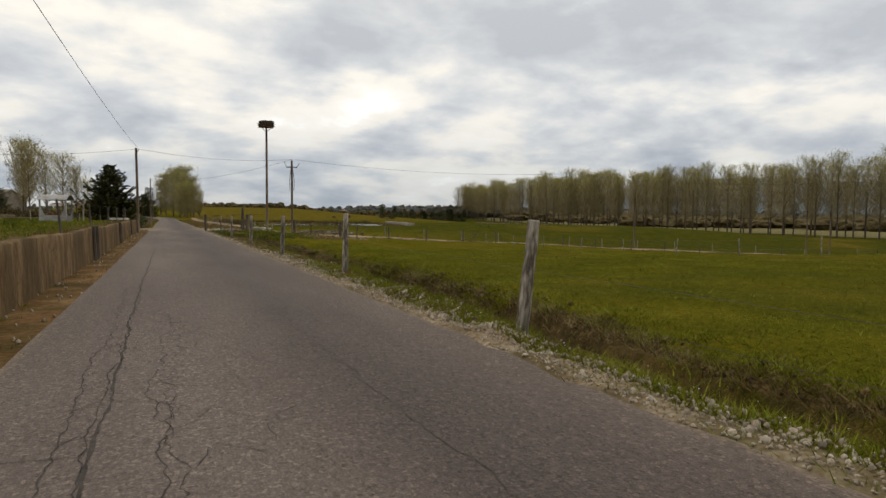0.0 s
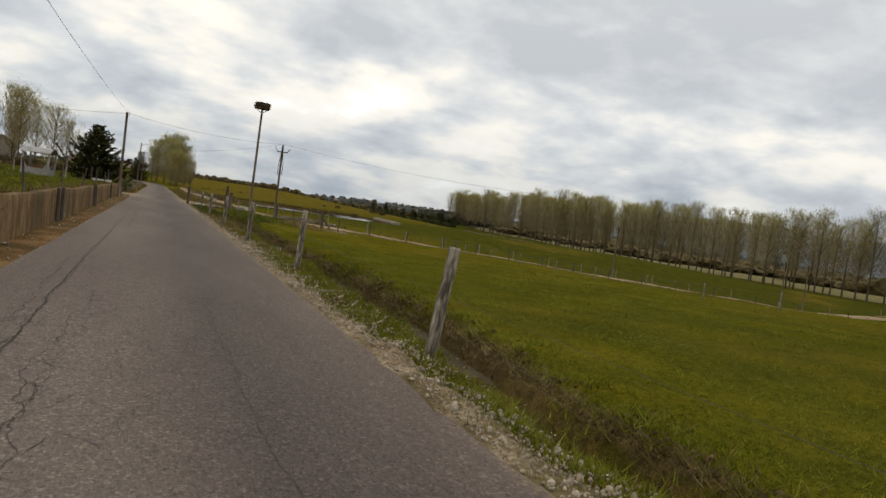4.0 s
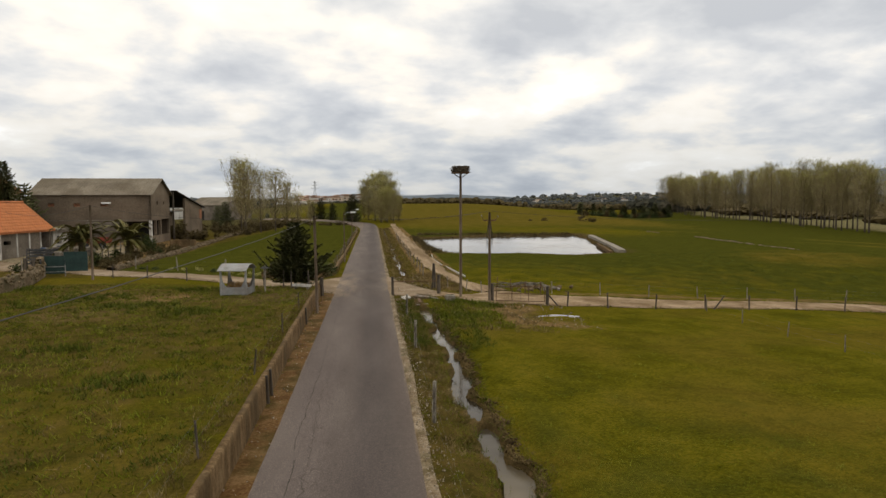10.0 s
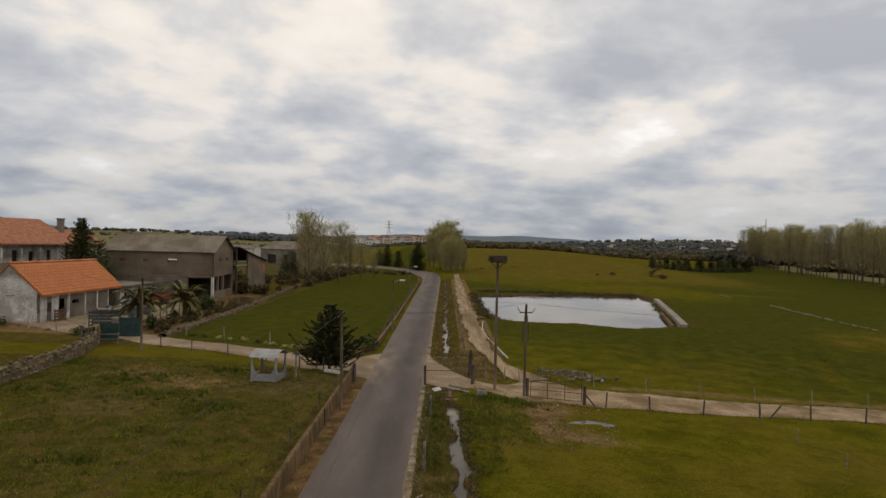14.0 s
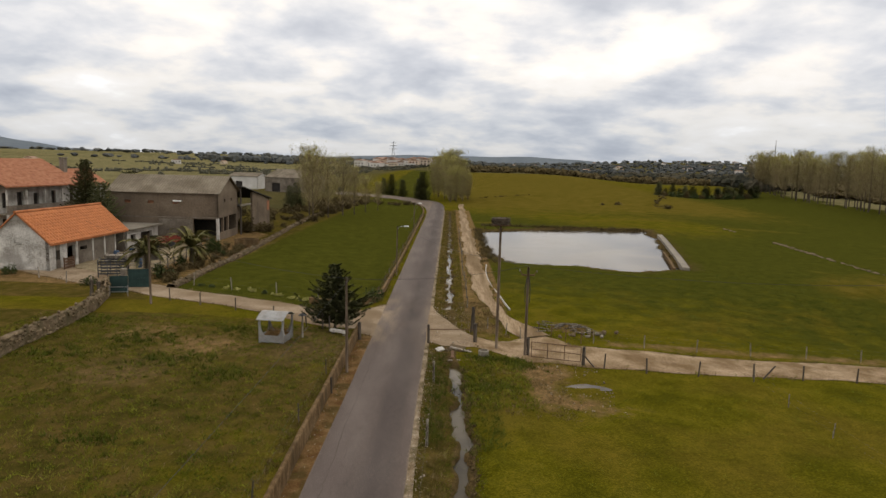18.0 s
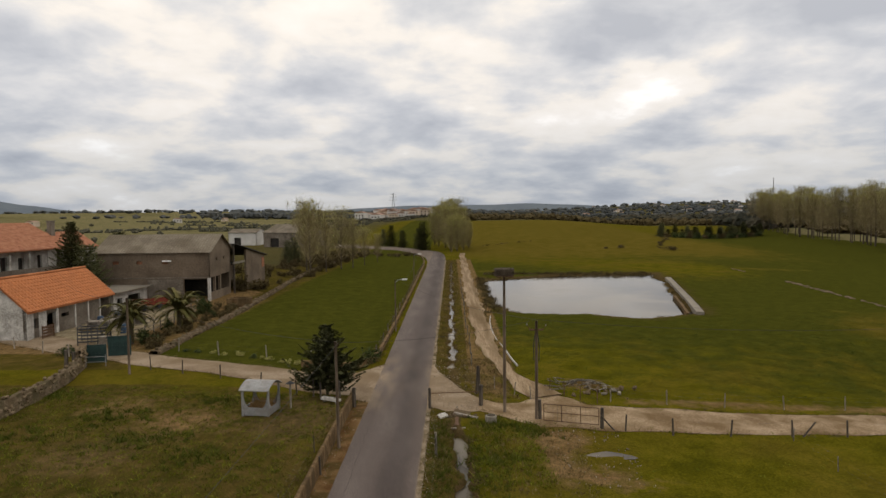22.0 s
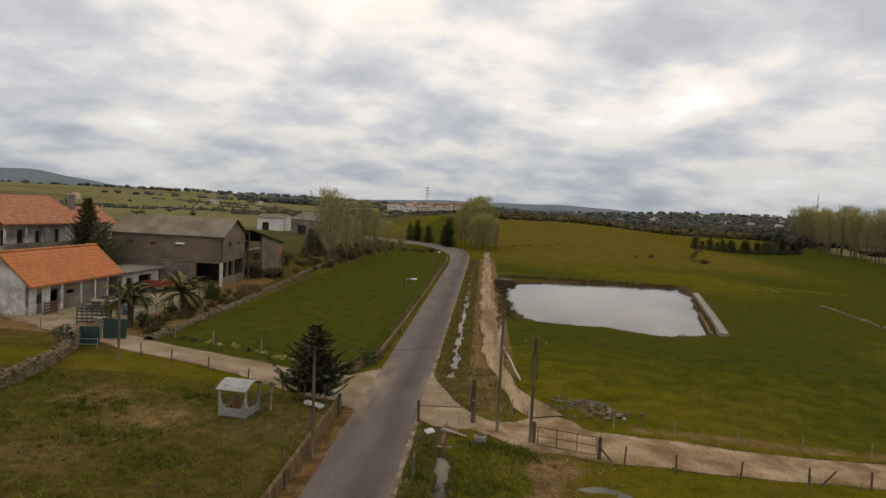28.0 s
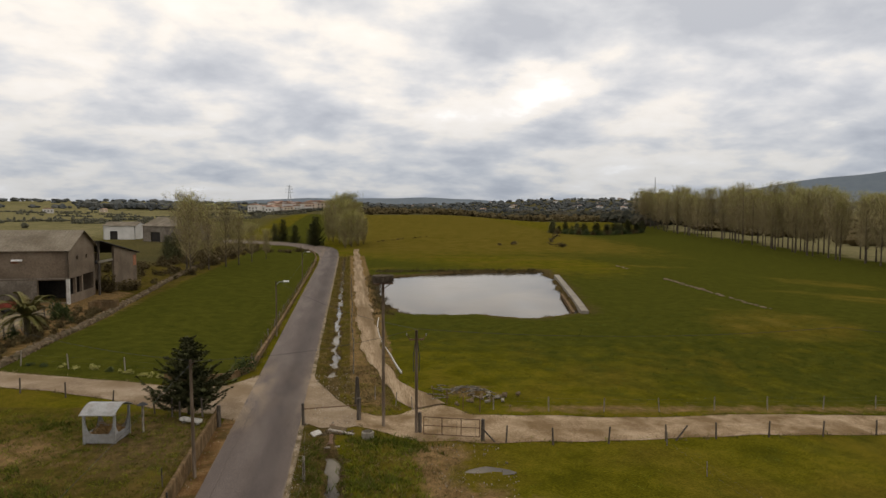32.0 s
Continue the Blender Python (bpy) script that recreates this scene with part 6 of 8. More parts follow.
rh = thing("hay_heap", -32.4, 77.2, hz(-32.4, 77.2), 0, "low heap of old hay in the farmyard", "hay")
bm = bmesh.new()
for k in range(420):
    a, r = rng.uniform(0, 6.28), rng.random() ** 0.6 * 1.5
    p = Vector((r * math.cos(a), r * math.sin(a) * 0.8, 0.55 * (1 - r / 1.6) * rng.random() + 0.04))
    d = Vector((rng.uniform(-1, 1), rng.uniform(-1, 1), rng.uniform(-0.4, 0.4))) * 0.2
    tube(bm, [p - d, p + d], 0.03, 3, False)
part("loose_hay", bm, M["straw_blade"], rh)

# yard fence of palings behind the wall
rng = random.Random(21)
yard_posts = [(-28.6, 72.6), (-27.6, 73.8), (-26.7, 75.4), (-26.7, 77.2), (-26.8, 79), (-26.9, 80.8), (-27.0, 82.6), (-27.1, 84.4), (-27.2, 86.2), (-27.3, 88), (-27.3, 90)]
for x, y in yard_posts:
    post(x, y, 1.5, 0.06, (0, rng.uniform(-4, 4)), "weathered timber post of the yard fence", "postwood", "yard fence posts")
wire_run(yard_posts, (0.4, 0.8, 1.2), 0.045, "yard_fence", "rough timber rails of the farmyard fence", "postwood")
for k in range(19):
    post(-3.85 + 0.03 * math.sin(k), 69.5 + 5.2 * k, 0.95, 0.04, (0, rng.uniform(-5, 5)), "thin grey stake of the field fence beside the road", "postwood", "field fence stakes")
wire_run([(-3.85, 69.5 + 5.2 * k) for k in range(19)], (0.45, 0.8))
tank = thing("water_trough", -23.9, 94.6, hz(-23.9, 94.6), -8, "brown concrete water trough beside the stone wall", "trough")
bm = bmesh.new()
for q in ((-1.3, -0.9, 1.3, -0.7), (-1.3, 0.7, 1.3, 0.9), (-1.3, -0.7, -1.1, 0.7), (1.1, -0.7, 1.3, 0.7)):
    box(bm, q[0], q[1], -0.2, q[2], q[3], 1.1)
part("basin", bm, M["brownwall"], tank)
part("inner_floor", boxm(-1.1, -0.7, 0.6, 1.1, 0.7, 0.65), M["dark"], tank)

# lane-side posts
for k, (x, y) in enumerate(((-7.8, 57.2), (-10.6, 58.4), (-13.8, 59.6), (-17, 60.8), (-20.0, 62.2))):
    post(x, y, 1.0, 0.045, (0, rng.uniform(-5, 5)), "dark thin fence stake beside the farm lane", "darkwood", "lane stakes")
for k, (x, y) in enumerate(((-8.6, 65.4), (-12.4, 66.2), (-16.6, 67.0), (-20.5, 68.4))):
    post(x, y, 1.15, 0.045, (0, rng.uniform(-4, 4)), "pale concrete fence stake in the grass field", "concrete", "field stakes")
wire_run([(-8.6, 65.4), (-12.4, 66.2), (-16.6, 67.0), (-20.5, 68.4)], (0.5, 0.9))
for k, (x, y) in enumerate(((-28.8, 66.6), (-32.0, 68.2), (-35.5, 69.8))):
    post(x, y, 1.05, 0.05, (0, rng.uniform(-4, 4)), "thin fence stake along the upper lane", "wood", "upper lane stakes")
wire_run([(-25.8, 64.4), (-28.8, 66.6), (-32.0, 68.2), (-35.5, 69.8)], (0.4, 0.9))

# ---------------------------------------------------------------- hay feeder
fx, fy = -8.5, 51.5
feeder = thing("hay_feeder", fx, fy, hz(fx, fy), -8, "grey steel hay feeder under a curved sheet roof", "hay feeder")
W, D = 1.55, 1.5
for sx in (-1, 1):
    for sy in (-1, 1):
        part("corner_post", boxm(sx * W / 2 - 0.05, sy * D / 2 - 0.05, 0, sx * W / 2 + 0.05, sy * D / 2 + 0.05, 1.58), M["greypaint"], feeder)
for sy in (-1, 1):
    part("side_panel", boxm(-W / 2 + 0.05, sy * D / 2 - 0.02, 0.05, W / 2 - 0.05, sy * D / 2 + 0.02, 0.52), M["greypaint"], feeder)
for sx in (-1, 1):
    part("side_panel", boxm(sx * W / 2 - 0.02, -D / 2 + 0.05, 0.05, sx * W / 2 + 0.02, D / 2 - 0.05, 0.48), M["greypaint"], feeder)
def gusset(sx, sy, along_x):
    """A curved plate bracing a corner post above the tray."""
    bm, ring = bmesh.new(), [(0, 0.48), (0, 1.25)] + [(0.40 * math.sin(a) ** 1.6, 0.48 + 0.77 * (1 - math.sin(a)) ** 1.6) for a in (0.3, 0.6, 0.9, 1.2, 1.5)]
    for off in (-0.015, 0.015):
        vs = []
        for u, z in ring:
            x, y = (sx * (W / 2 - 0.05 - u), sy * D / 2 + off) if along_x else (sx * W / 2 + off, sy * (D / 2 - 0.05 - u))
            vs.append(bm.verts.new((x, y, z)))
        bm.faces.new(vs if off > 0 else vs[::-1])
    return part("gusset", bm, M["greypaint"], feeder)


for sx in (-1, 1):
    for sy in (-1, 1):
        gusset(sx, sy, True)
        gusset(sx, sy, False)
part("tray", boxm(-W / 2 + 0.02, -D / 2 + 0.02, 0.12, W / 2 - 0.02, D / 2 - 0.02, 0.18), M["galv"], feeder)
verts, faces = [], []
K = 12
for s2, dz in ((0, 0.0), (1, -0.03)):
    for xx in (-W / 2 - 0.12, W / 2 + 0.12):
        for i in range(K + 1):
            t = i / K
            verts.append((xx, (t - 0.5) * (D + 0.5), 1.56 + 0.36 * math.sin(math.pi * t) + dz))
q = K + 1
for i in range(K):
    faces += [(i, i + 1, q + i + 1, q + i), (2 * q + i, 3 * q + i, 3 * q + i + 1, 2 * q + i + 1), (i, 2 * q + i, 2 * q + i + 1, i + 1), (q + i, q + i + 1, 3 * q + i + 1, 3 * q + i)]
faces += [(0, q, 3 * q, 2 * q), (K, 2 * q + K, 3 * q + K, q + K)]
ob = new("roof", raw_mesh("roof", verts, faces, M["greypaint"])); ob.parent = feeder
tagged(ob, "curved grey roof sheet")
bm = bmesh.new()
rng = random.Random(31)
for k in range(500):
    p = Vector((rng.uniform(-0.62, 0.62), rng.uniform(-0.6, 0.6), 0.35 + rng.random() ** 1.5 * 0.4))
    d = Vector((rng.uniform(-1, 1), rng.uniform(-1, 1), rng.uniform(-0.4, 0.6))) * 0.14
    tube(bm, [p - d, p + d], 0.012, 3, False)
box(bm, -0.7, -0.68, 0.18, 0.7, 0.68, 0.42)
hay = part("hay", bm, M["hay"])
hay.matrix_basis = feeder.matrix_basis.copy()
tagged(hay, "loose straw lying in the hay feeder", "hay")
bm = bmesh.new(); tube(bm, [(0, 0, -0.2), (0, 0, 1.5)], 0.06, 8)
st = thing("capped_post", -6.95, 52.2, hz(-6.95, 52.2), 0, "short post with a dark round cap beside the feeder", "post")
part("shaft", bm, M["wood"], st)
bm = bmesh.new(); bmesh.ops.create_cone(bm, cap_ends=True, segments=12, radius1=0.28, radius2=0.05, depth=0.14, matrix=Matrix.Translation((0, 0, 1.56))); part("cap", bm, M["rubber"], st)

# white trough board by the conifer, guard stakes
tb = thing("white_trough", -4.75, 53.2, hz(-4.75, 53.2) + 0.18, -28, "grey enamel trough on a stand beside the tree", "trough")
tb.scale = (0.68, 0.68, 0.9)
bm = bmesh.new()
for q in ((-0.95, -0.22, 0.0, 0.95, 0.22, 0.04), (-0.95, -0.24, 0.0, 0.95, -0.2, 0.16), (-0.95, 0.2, 0.0, 0.95, 0.24, 0.16), (-0.97, -0.2, 0.0, -0.93, 0.2, 0.16), (0.93, -0.2, 0.0, 0.97, 0.2, 0.16)):
    box(bm, *q)
part("basin", bm, M["white"], tb)
for sx in (-0.7, 0.7):
    part("leg", boxm(sx - 0.05, -0.18, -0.18, sx + 0.05, 0.18, 0.0), M["concrete"], tb)
for x, y in ((-6.1, 54.6), (-5.5, 53.9), (-4.4, 54.4), (-3.75, 54.9)):
    post(x, y, 1.1, 0.05, (0, rng.uniform(-4, 4)), "dark stake guarding the conifer", "darkwood", "tree guard stakes")
post(-3.55, 54.6, 1.25, 0.11, (0, 0), "thick dark post at the end of the low wall", "darkwood", "gate posts", True)

# ---------------------------------------------------------------- ditch crossing, gate, pond edge
cg = thing("field_gate", 7.95, 52.55, hz(8, 52.5), -17, "rusty tubular steel field gate across the track", "gate")
for zz in (0.12, 0.62, 1.1):
    bm = bmesh.new(); tube(bm, [(0.15, 0, zz), (3.35, 0, zz)], 0.025, 6); part("rail", bm, M["rust"], cg)
for xx in (0.15, 1.2, 2.3, 3.35):
    bm = bmesh.new(); tube(bm, [(xx, 0, 0.1), (xx, 0, 1.12)], 0.025, 6); part("upright", bm, M["rust"], cg)
bm = bmesh.new()
for k in range(12):
    tube(bm, [(0.15 + 0.27 * k, 0, 0.12), (0.15 + 0.27 * k, 0, 1.1)], 0.005, 3, False)
part("mesh_infill", bm, M["wire"], cg)
post(11.32, 51.5, 1.25, 0.11, (0, 0), "thick dark gate post", "darkwood", "gate posts")
post(12.0, 51.3, 1.2, 0.05, (0, -42), "slanting brace of the gate post", "darkwood", "gate posts", name="brace_post", sub=0.1)
for x, y, h, r in ((1.25, 54.2, 1.3, 0.09), (4.45, 54.75, 1.35, 0.13), (4.3, 57.6, 1.9, 0.09), (4.5, 57.9, 1.8, 0.09)):
    post(x, y, h, r, (0, rng.uniform(-3, 3)), "dark timber gate post at the ditch crossing", "darkwood", "gate posts", r > 0.1)
for x, y in ((5.6, 59.2), (6.9, 58.2), (7.9, 57.2)):
    post(x, y, 0.9, 0.035, (0, rng.uniform(-6, 6)), "thin stake beside the sandy crossing", "wood", "crossing stakes")
bar = thing("crossing_barrier", 1.25, 54.25, 0.95, 9, "thin iron bar barrier over the ditch crossing", "barrier")
bm = bmesh.new(); tube(bm, [(0, 0, 0), (3.25, 0, -0.05)], 0.03, 6); part("bar", bm, M["rust"], bar)
cul = thing("culvert", 2.85, 51.6, -0.35, 0, "rusty broken culvert pipe with timber and slabs over the ditch", "culvert")
bm = bmesh.new(); tube(bm, [(0.05, -0.55, 0.0), (0.05, 2.4, 0.05)], 0.36, 14, False); part("pipe", bm, M["rust"], cul)
sl = part("slab", boxm(-0.3, -0.25, 0, 0.22, 0.2, 0.09, 0.02), M["white"], cul, "pale broken concrete slab")
sl.matrix_basis = pose(-0.75, 0.9, 0.42, 12, -9, 25)
sl = part("slab", boxm(-0.5, -0.35, 0, 0.5, 0.35, 0.1, 0.02), M["stone"], cul)
sl.matrix_basis = pose(0.35, 1.2, 0.4, 14, 4, -20)
pk = part("plank", boxm(-0.75, -0.1, 0, 0.75, 0.1, 0.07), M["wood"], cul)
pk.matrix_basis = pose(0.6, 0.9, 0.42, 0, 6, -20)
pk = part("plank", boxm(-0.5, -0.07, 0, 0.5, 0.07, 0.05), M["wood"], cul, "pale broken board")
pk.matrix_basis = pose(0.05, -0.75, 0.2, 0, -5, -8)
rgc = random.Random(5)
for k in range(26):
    ob = new("stone", STONES[k % 6]); ob.parent = cul
    s = rgc.uniform(0.18, 0.42)
    ob.matrix_basis = Matrix.LocRotScale((rgc.uniform(-1.2, 1.3), 0.5 + rgc.random() * 0.9, rgc.uniform(0.05, 0.42)), Euler((rgc.random() * 3, rgc.random(), rgc.random() * 6)), (s, s, s * 0.7))
bm = bmesh.new()
R = 0.34
for k in range(16):
    a, c = 2 * math.pi * k / 16, 2 * math.pi * (k + 1) / 16
    for r0, r1, z0, z1 in ((R, R, 0, 0.36), (R, R - 0.07, 0.36, 0.40), (R - 0.07, R - 0.09, 0.40, 0.05)):
        bm.faces.new([bm.verts.new(v) for v in ((r0 * math.cos(a), r0 * math.sin(a), z0), (r0 * math.cos(c), r0 * math.sin(c), z0), (r1 * math.cos(c), r1 * math.sin(c), z1), (r1 * math.cos(a), r1 * math.sin(a), z1))])
bmesh.ops.remove_doubles(bm, verts=bm.verts[:], dist=1e-4)
tub = thing("round_tub", 4.9, 51.75, hz(4.9, 51.75), 0, "pale round concrete tub on the grass bank", "tub")
part("rim", bm, M["concrete"], tub)
part("soil", boxm(-0.2, -0.2, 0.0, 0.2, 0.2, 0.1), M["dark"], tub)

# concrete sluice wall beside the pond
def slab_line(name, line, w, z0, z1, m, label, cat):
    ob = thing(name, 0, 0, 0, 0, label, cat)
    for (x0, y0), (x1, y1) in zip(line, line[1:]):
        ln = math.hypot(x1 - x0, y1 - y0)
        s = part("slab", boxm(0, -w / 2, z0, ln - 0.03, w / 2, z1, 0.02), M[m], ob)
        place(s, x0, y0, 0, math.degrees(math.atan2(y1 - y0, x1 - x0)))
    return ob


slab_line("sluice_wall", [(31.8, 90.0), (34.2, 99.5), (36.7, 110), (39.2, 120.5), (41.4, 130)], 0.9, -1.0, 0.32, "concrete", "long pale concrete wall along the pond edge", "wall")
slab_line("sluice_wall", [(30.6, 90.6), (32.6, 98.5), (34.6, 107)], 0.35, -1.0, 0.1, "brownwall", "dark inner wall of the pond sluice", "wall")
slab_line("water_channel", [(6.95, 75.5), (6.85, 77.5), (6.8, 80), (6.78, 82.5), (6.85, 85), (7.0, 87.5), (7.2, 90)], 0.10, -0.1, 0.06, "white", "narrow white concrete gutter at the track edge", "gutter")
slab_line("water_channel", [(7.85, 65.4), (7.6, 68), (7.4, 71), (7.1, 74.5)], 0.10, -0.1, 0.06, "white", "narrow white concrete gutter at the track edge", "gutter")

def stony_line(name, a, c, n, size, label):
    """A broken line of pale stones lying in the grass."""
    ob = thing(name, a[0], a[1], hz(*a), 0, label, "drain")
    rg = random.Random(int(a[0] * 7 + a[1]))
    for k in range(n):
        t = (k + rg.random()) / n
        x, y = a[0] + (c[0] - a[0]) * t + rg.gauss(0, 0.22), a[1] + (c[1] - a[1]) * t
        st1 = new("stone", rg.choice(STONES)); st1.parent = ob
        sz = size * rg.uniform(0.6, 1.4)
        st1.matrix_basis = Matrix.LocRotScale((x - a[0], y - a[1], hz(x, y) - hz(*a) + 0.03), Euler((0, 0, 1.57 + rg.gauss(0, 0.4))), (sz * 1.8, sz, sz * 0.4))


stony_line("stone_drain", (61.2, 149), (60.6, 142), 10, 0.5, "short broken line of pale drain stones in the meadow")
stony_line("stone_drain", (59.2, 124), (57.0, 102), 46, 0.6, "pale stony drain line across the green meadow")
stony_line("stone_drain", (57.0, 101), (56.0, 90), 14, 0.5, "pale stony drain line across the green meadow")

# rubble by the track bend
rub = thing("rubble_heap", 12.0, 60.3, hz(12.0, 60.3), 0, "heap of pale rubble stones by the track bend", "rubble")
rng = random.Random(41)
for k in range(46):
    ob = new("stone", rng.choice(STONES)); ob.parent = rub
    s = rng.uniform(0.15, 0.5)
    ob.matrix_basis = Matrix.LocRotScale((rng.gauss(0, 1.3), rng.gauss(0, 1.1), 0.06), Euler((rng.random(), rng.random(), rng.random() * 6)), (s, s, s * 0.7))
for k in range(24):
    bm = bmesh.new()
    ln = rng.uniform(0.5, 2.0)
    tube(bm, [(-ln / 2, 0, 0), (0, rng.uniform(-0.1, 0.1), 0.06), (ln / 2, 0, 0.02)], [0.035, 0.04, 0.02], 5)
    br = part("branch", bm, M["postwood"], rub, "grey dead branch")
    br.matrix_basis = pose(rng.gauss(-0.2, 1.0), rng.gauss(0.5, 0.7), 0.10 + 0.15 * rng.random(), 0, rng.uniform(-12, 12), rng.uniform(-60, 60))
for k in range(7):
    sb = part("block", boxm(-0.17, -0.1, 0, 0.17, 0.1, 0.14, 0.02), M["concrete"], rub, "broken pale building block")
    sb.matrix_basis = pose(1.6 + rng.gauss(0, 0.35), -0.9 + rng.gauss(0, 0.5), 0.03, rng.uniform(-20, 20), rng.uniform(-20, 20), rng.uniform(0, 180))
for x, y in ((9.5, 59.3), (10.3, 58.2), (11.2, 57.2), (12.2, 56.6)):
    post(x, y, 0.95, 0.03, (0, 0), "thin metal stake of the wire fence at the bend", "rust", "bend stakes")
wire_run([(9.5, 59.3), (10.3, 58.2), (11.2, 57.2), (12.2, 56.6), (13.2, 56.3)], (0.3, 0.6, 0.9))

# ---------------------------------------------------------------- trees


class Soup:
    """Gathers triangles and tubes as plain lists."""

    def __init__(self):
        self.v, self.f = [], []

    def limb(self, pts, radii, sides=5):
        base = len(self.v)
        for k, p in enumerate(pts):
            d = (Vector(pts[min(k + 1, len(pts) - 1)]) - Vector(pts[max(k - 1, 0)])).normalized()
            s = d.cross((0, 0, 1)) if abs(d.z) < 0.95 else d.cross((0, 1, 0))
            s.normalize()
            u = d.cross(s)
            for j in range(sides):
                a = 2 * math.pi * j / sides
                self.v.append(tuple(Vector(p) + (s * math.cos(a) + u * math.sin(a)) * radii[k]))
        for k in range(len(pts) - 1):
            for j in range(sides):
                a, c = base + k * sides + j, base + k * sides + (j + 1) % sides
                self.f.append((a, c, c + sides, a + sides))

    def leaf(self, p, size, rg, tilt=1.0, long=1.6):
        a = rg.uniform(0, 6.28)
        u = Vector((math.cos(a), math.sin(a), rg.uniform(-tilt, tilt))).normalized() * size * long
        b2 = rg.uniform(0, 6.28)
        w = Vector((math.cos(b2), math.sin(b2), rg.uniform(-1, 1))).normalized() * size
        k = len(self.v)
        p = Vector(p)
        self.v += [tuple(p - u * 0.5), tuple(p + w * 0.4), tuple(p + u * 0.5), tuple(p - w * 0.4)]
        self.f.append((k, k + 1, k + 2, k + 3))

    def sliver(self, p, q, w):
        k = len(self.v)
        p, q = Vector(p), Vector(q)
        s = (q - p).cross((0.3, 0.5, 0.8)).normalized() * w
        self.v += [tuple(p - s), tuple(p + s), tuple(q)]
        self.f.append((k, k + 1, k + 2))

    def mesh(self, name, m):
        return raw_mesh(name, self.v, self.f, m)


def poplar_meshes(seed, h, spread, first, branches, buds, budsize, bare=0.35):
    rg = random.Random(seed)
    wood, twigs, crown = Soup(), Soup(), Soup()
    lean = (rg.uniform(-0.3, 0.3), rg.uniform(-0.3, 0.3))
    spine = [(lean[0] * t * t, lean[1] * t * t, h * t) for t in (0, 0.15, 0.35, 0.6, 0.85, 1.0)]
    wood.limb(spine, [h * 0.0125, h * 0.010, h * 0.0085, h * 0.006, h * 0.003, 0.01], 6)
    tips = []
    for k in range(branches):
        t = first + (0.97 - first) * (k / branches) ** 0.9
        a = k * 2.4 + rg.uniform(-0.4, 0.4)
        reach = spread * (1 - 0.55 * abs(t - 0.45) / 0.55) * rg.uniform(0.55, 1.1)
        rise = reach * rg.uniform(1.2, 2.2)
        z0 = h * t
        p0 = Vector((lean[0] * t * t, lean[1] * t * t, z0))
        p1 = p0 + Vector((math.cos(a) * reach * 0.55, math.sin(a) * reach * 0.55, rise * 0.35))
        p2 = p0 + Vector((math.cos(a) * reach, math.sin(a) * reach, min(rise, h * 1.02 - z0)))
        twigs.limb([p0, p1, p2], [0.05 + 0.05 * (1 - t), 0.03, 0.008], 3)
        for j in range(7):
            q = p0.lerp(p1, rg.uniform(0.4, 1)) if j < 3 else p1.lerp(p2, rg.uniform(0, 1))
            e = q + Vector((rg.gauss(0, 0.5), rg.gauss(0, 0.5), rg.uniform(0.3, 1.5)))
            twigs.sliver(q, e, 0.035)
            tips.append((q, e))
    for k in range(buds):
        q, e = rg.choice(tips)
        p = q.lerp(e, rg.uniform(0.2, 1.15)) + Vector((rg.gauss(0, 0.22), rg.gauss(0, 0.22), rg.gauss(0, 0.25)))
        if rg.random() > bare + (1 - bare) * (p.z / h) ** 1.8:
            a2 = p + Vector((rg.gauss(0, 0.3), rg.gauss(0, 0.3), rg.uniform(0.2, 0.9)))
            twigs.sliver(p, a2, 0.035)
        else:
            crown.leaf(p, budsize * rg.uniform(0.6, 1.3), rg)
    return wood.mesh("trunk", M["bark"]), twigs.mesh("branchwork", M["poptwig"]), crown.mesh("crown", M["bud"])


def tree(name, x, y, meshes, names, label, category, group="", scale=1.0, turn=0.0, sink=0.1, stretch=1.0):
    ob = new(name)
    ob.matrix_basis = Matrix.LocRotScale((x, y, hz(x, y) - sink), Euler((0, 0, turn)), (scale, scale, scale * stretch))
    tagged(ob, label, category, group)
    for nm, me2 in zip(names, meshes):
        c = new(nm, me2)
        c.parent = ob
        if nm != "trunk":
            tagged(c, kind="stuff")
    return ob


POP = [poplar_meshes(100 + k, 20, 4.7, 0.19, 96, 5000, 0.16, 0.02) for k in range(4)]
rng = random.Random(61)
y = 52.0
k = 0
while y < 425:
    for row, off in ((0, 0.0), (1, 7.5)):
        if row and rng.random() < 0.12:
            continue
        x = 130 + 0.2 * (y - 107) + off + rng.uniform(-1.6, 1.6)
        yy = y + rng.uniform(-1.7, 1.7) + row * 2.2
        tree("poplar", x, yy, POP[rng.randrange(4)], ("trunk", "branchwork", "crown"), "tall slender poplar with fresh yellow-green spring buds", "tree", "poplar row", rng.uniform(0.88, 1.07) * (0.78 + 0.29 * float(S(80, 260, y))), rng.uniform(0, 6.28), stretch=rng.uniform(0.92, 1.06))
    y += 5.0 if y < 260 else 6.4

# poplar clump where the road bends
CL = [poplar_meshes(140 + k, 14, 4.2, 0.04, 110, 10000, 0.15, 0.62) for k in range(2)]
for k, (x, y, s) in enumerate(((2.6, 206, 0.66), (4.4, 209, 0.72), (2.4, 214, 0.92), (6.4, 213, 0.66), (4.0, 219, 1.05), (8.2, 219, 0.55), (6.0, 227, 0.86), (0.8, 222, 1.0), (-1.4, 228, 0.9), (-3.0, 234, 0.74))):
    tree("poplar", x, y, CL[k % 2], ("trunk", "branchwork", "crown"), "bushy young poplar in pale spring leaf at the road bend", "tree", "roadside poplars", s, k * 1.3)

# thin half-bare trees on the left bank
BANK = [poplar_meshes(160 + k, 13, 3.9, 0.18, 70, 3600, 0.12, 0.45) for k in range(3)]
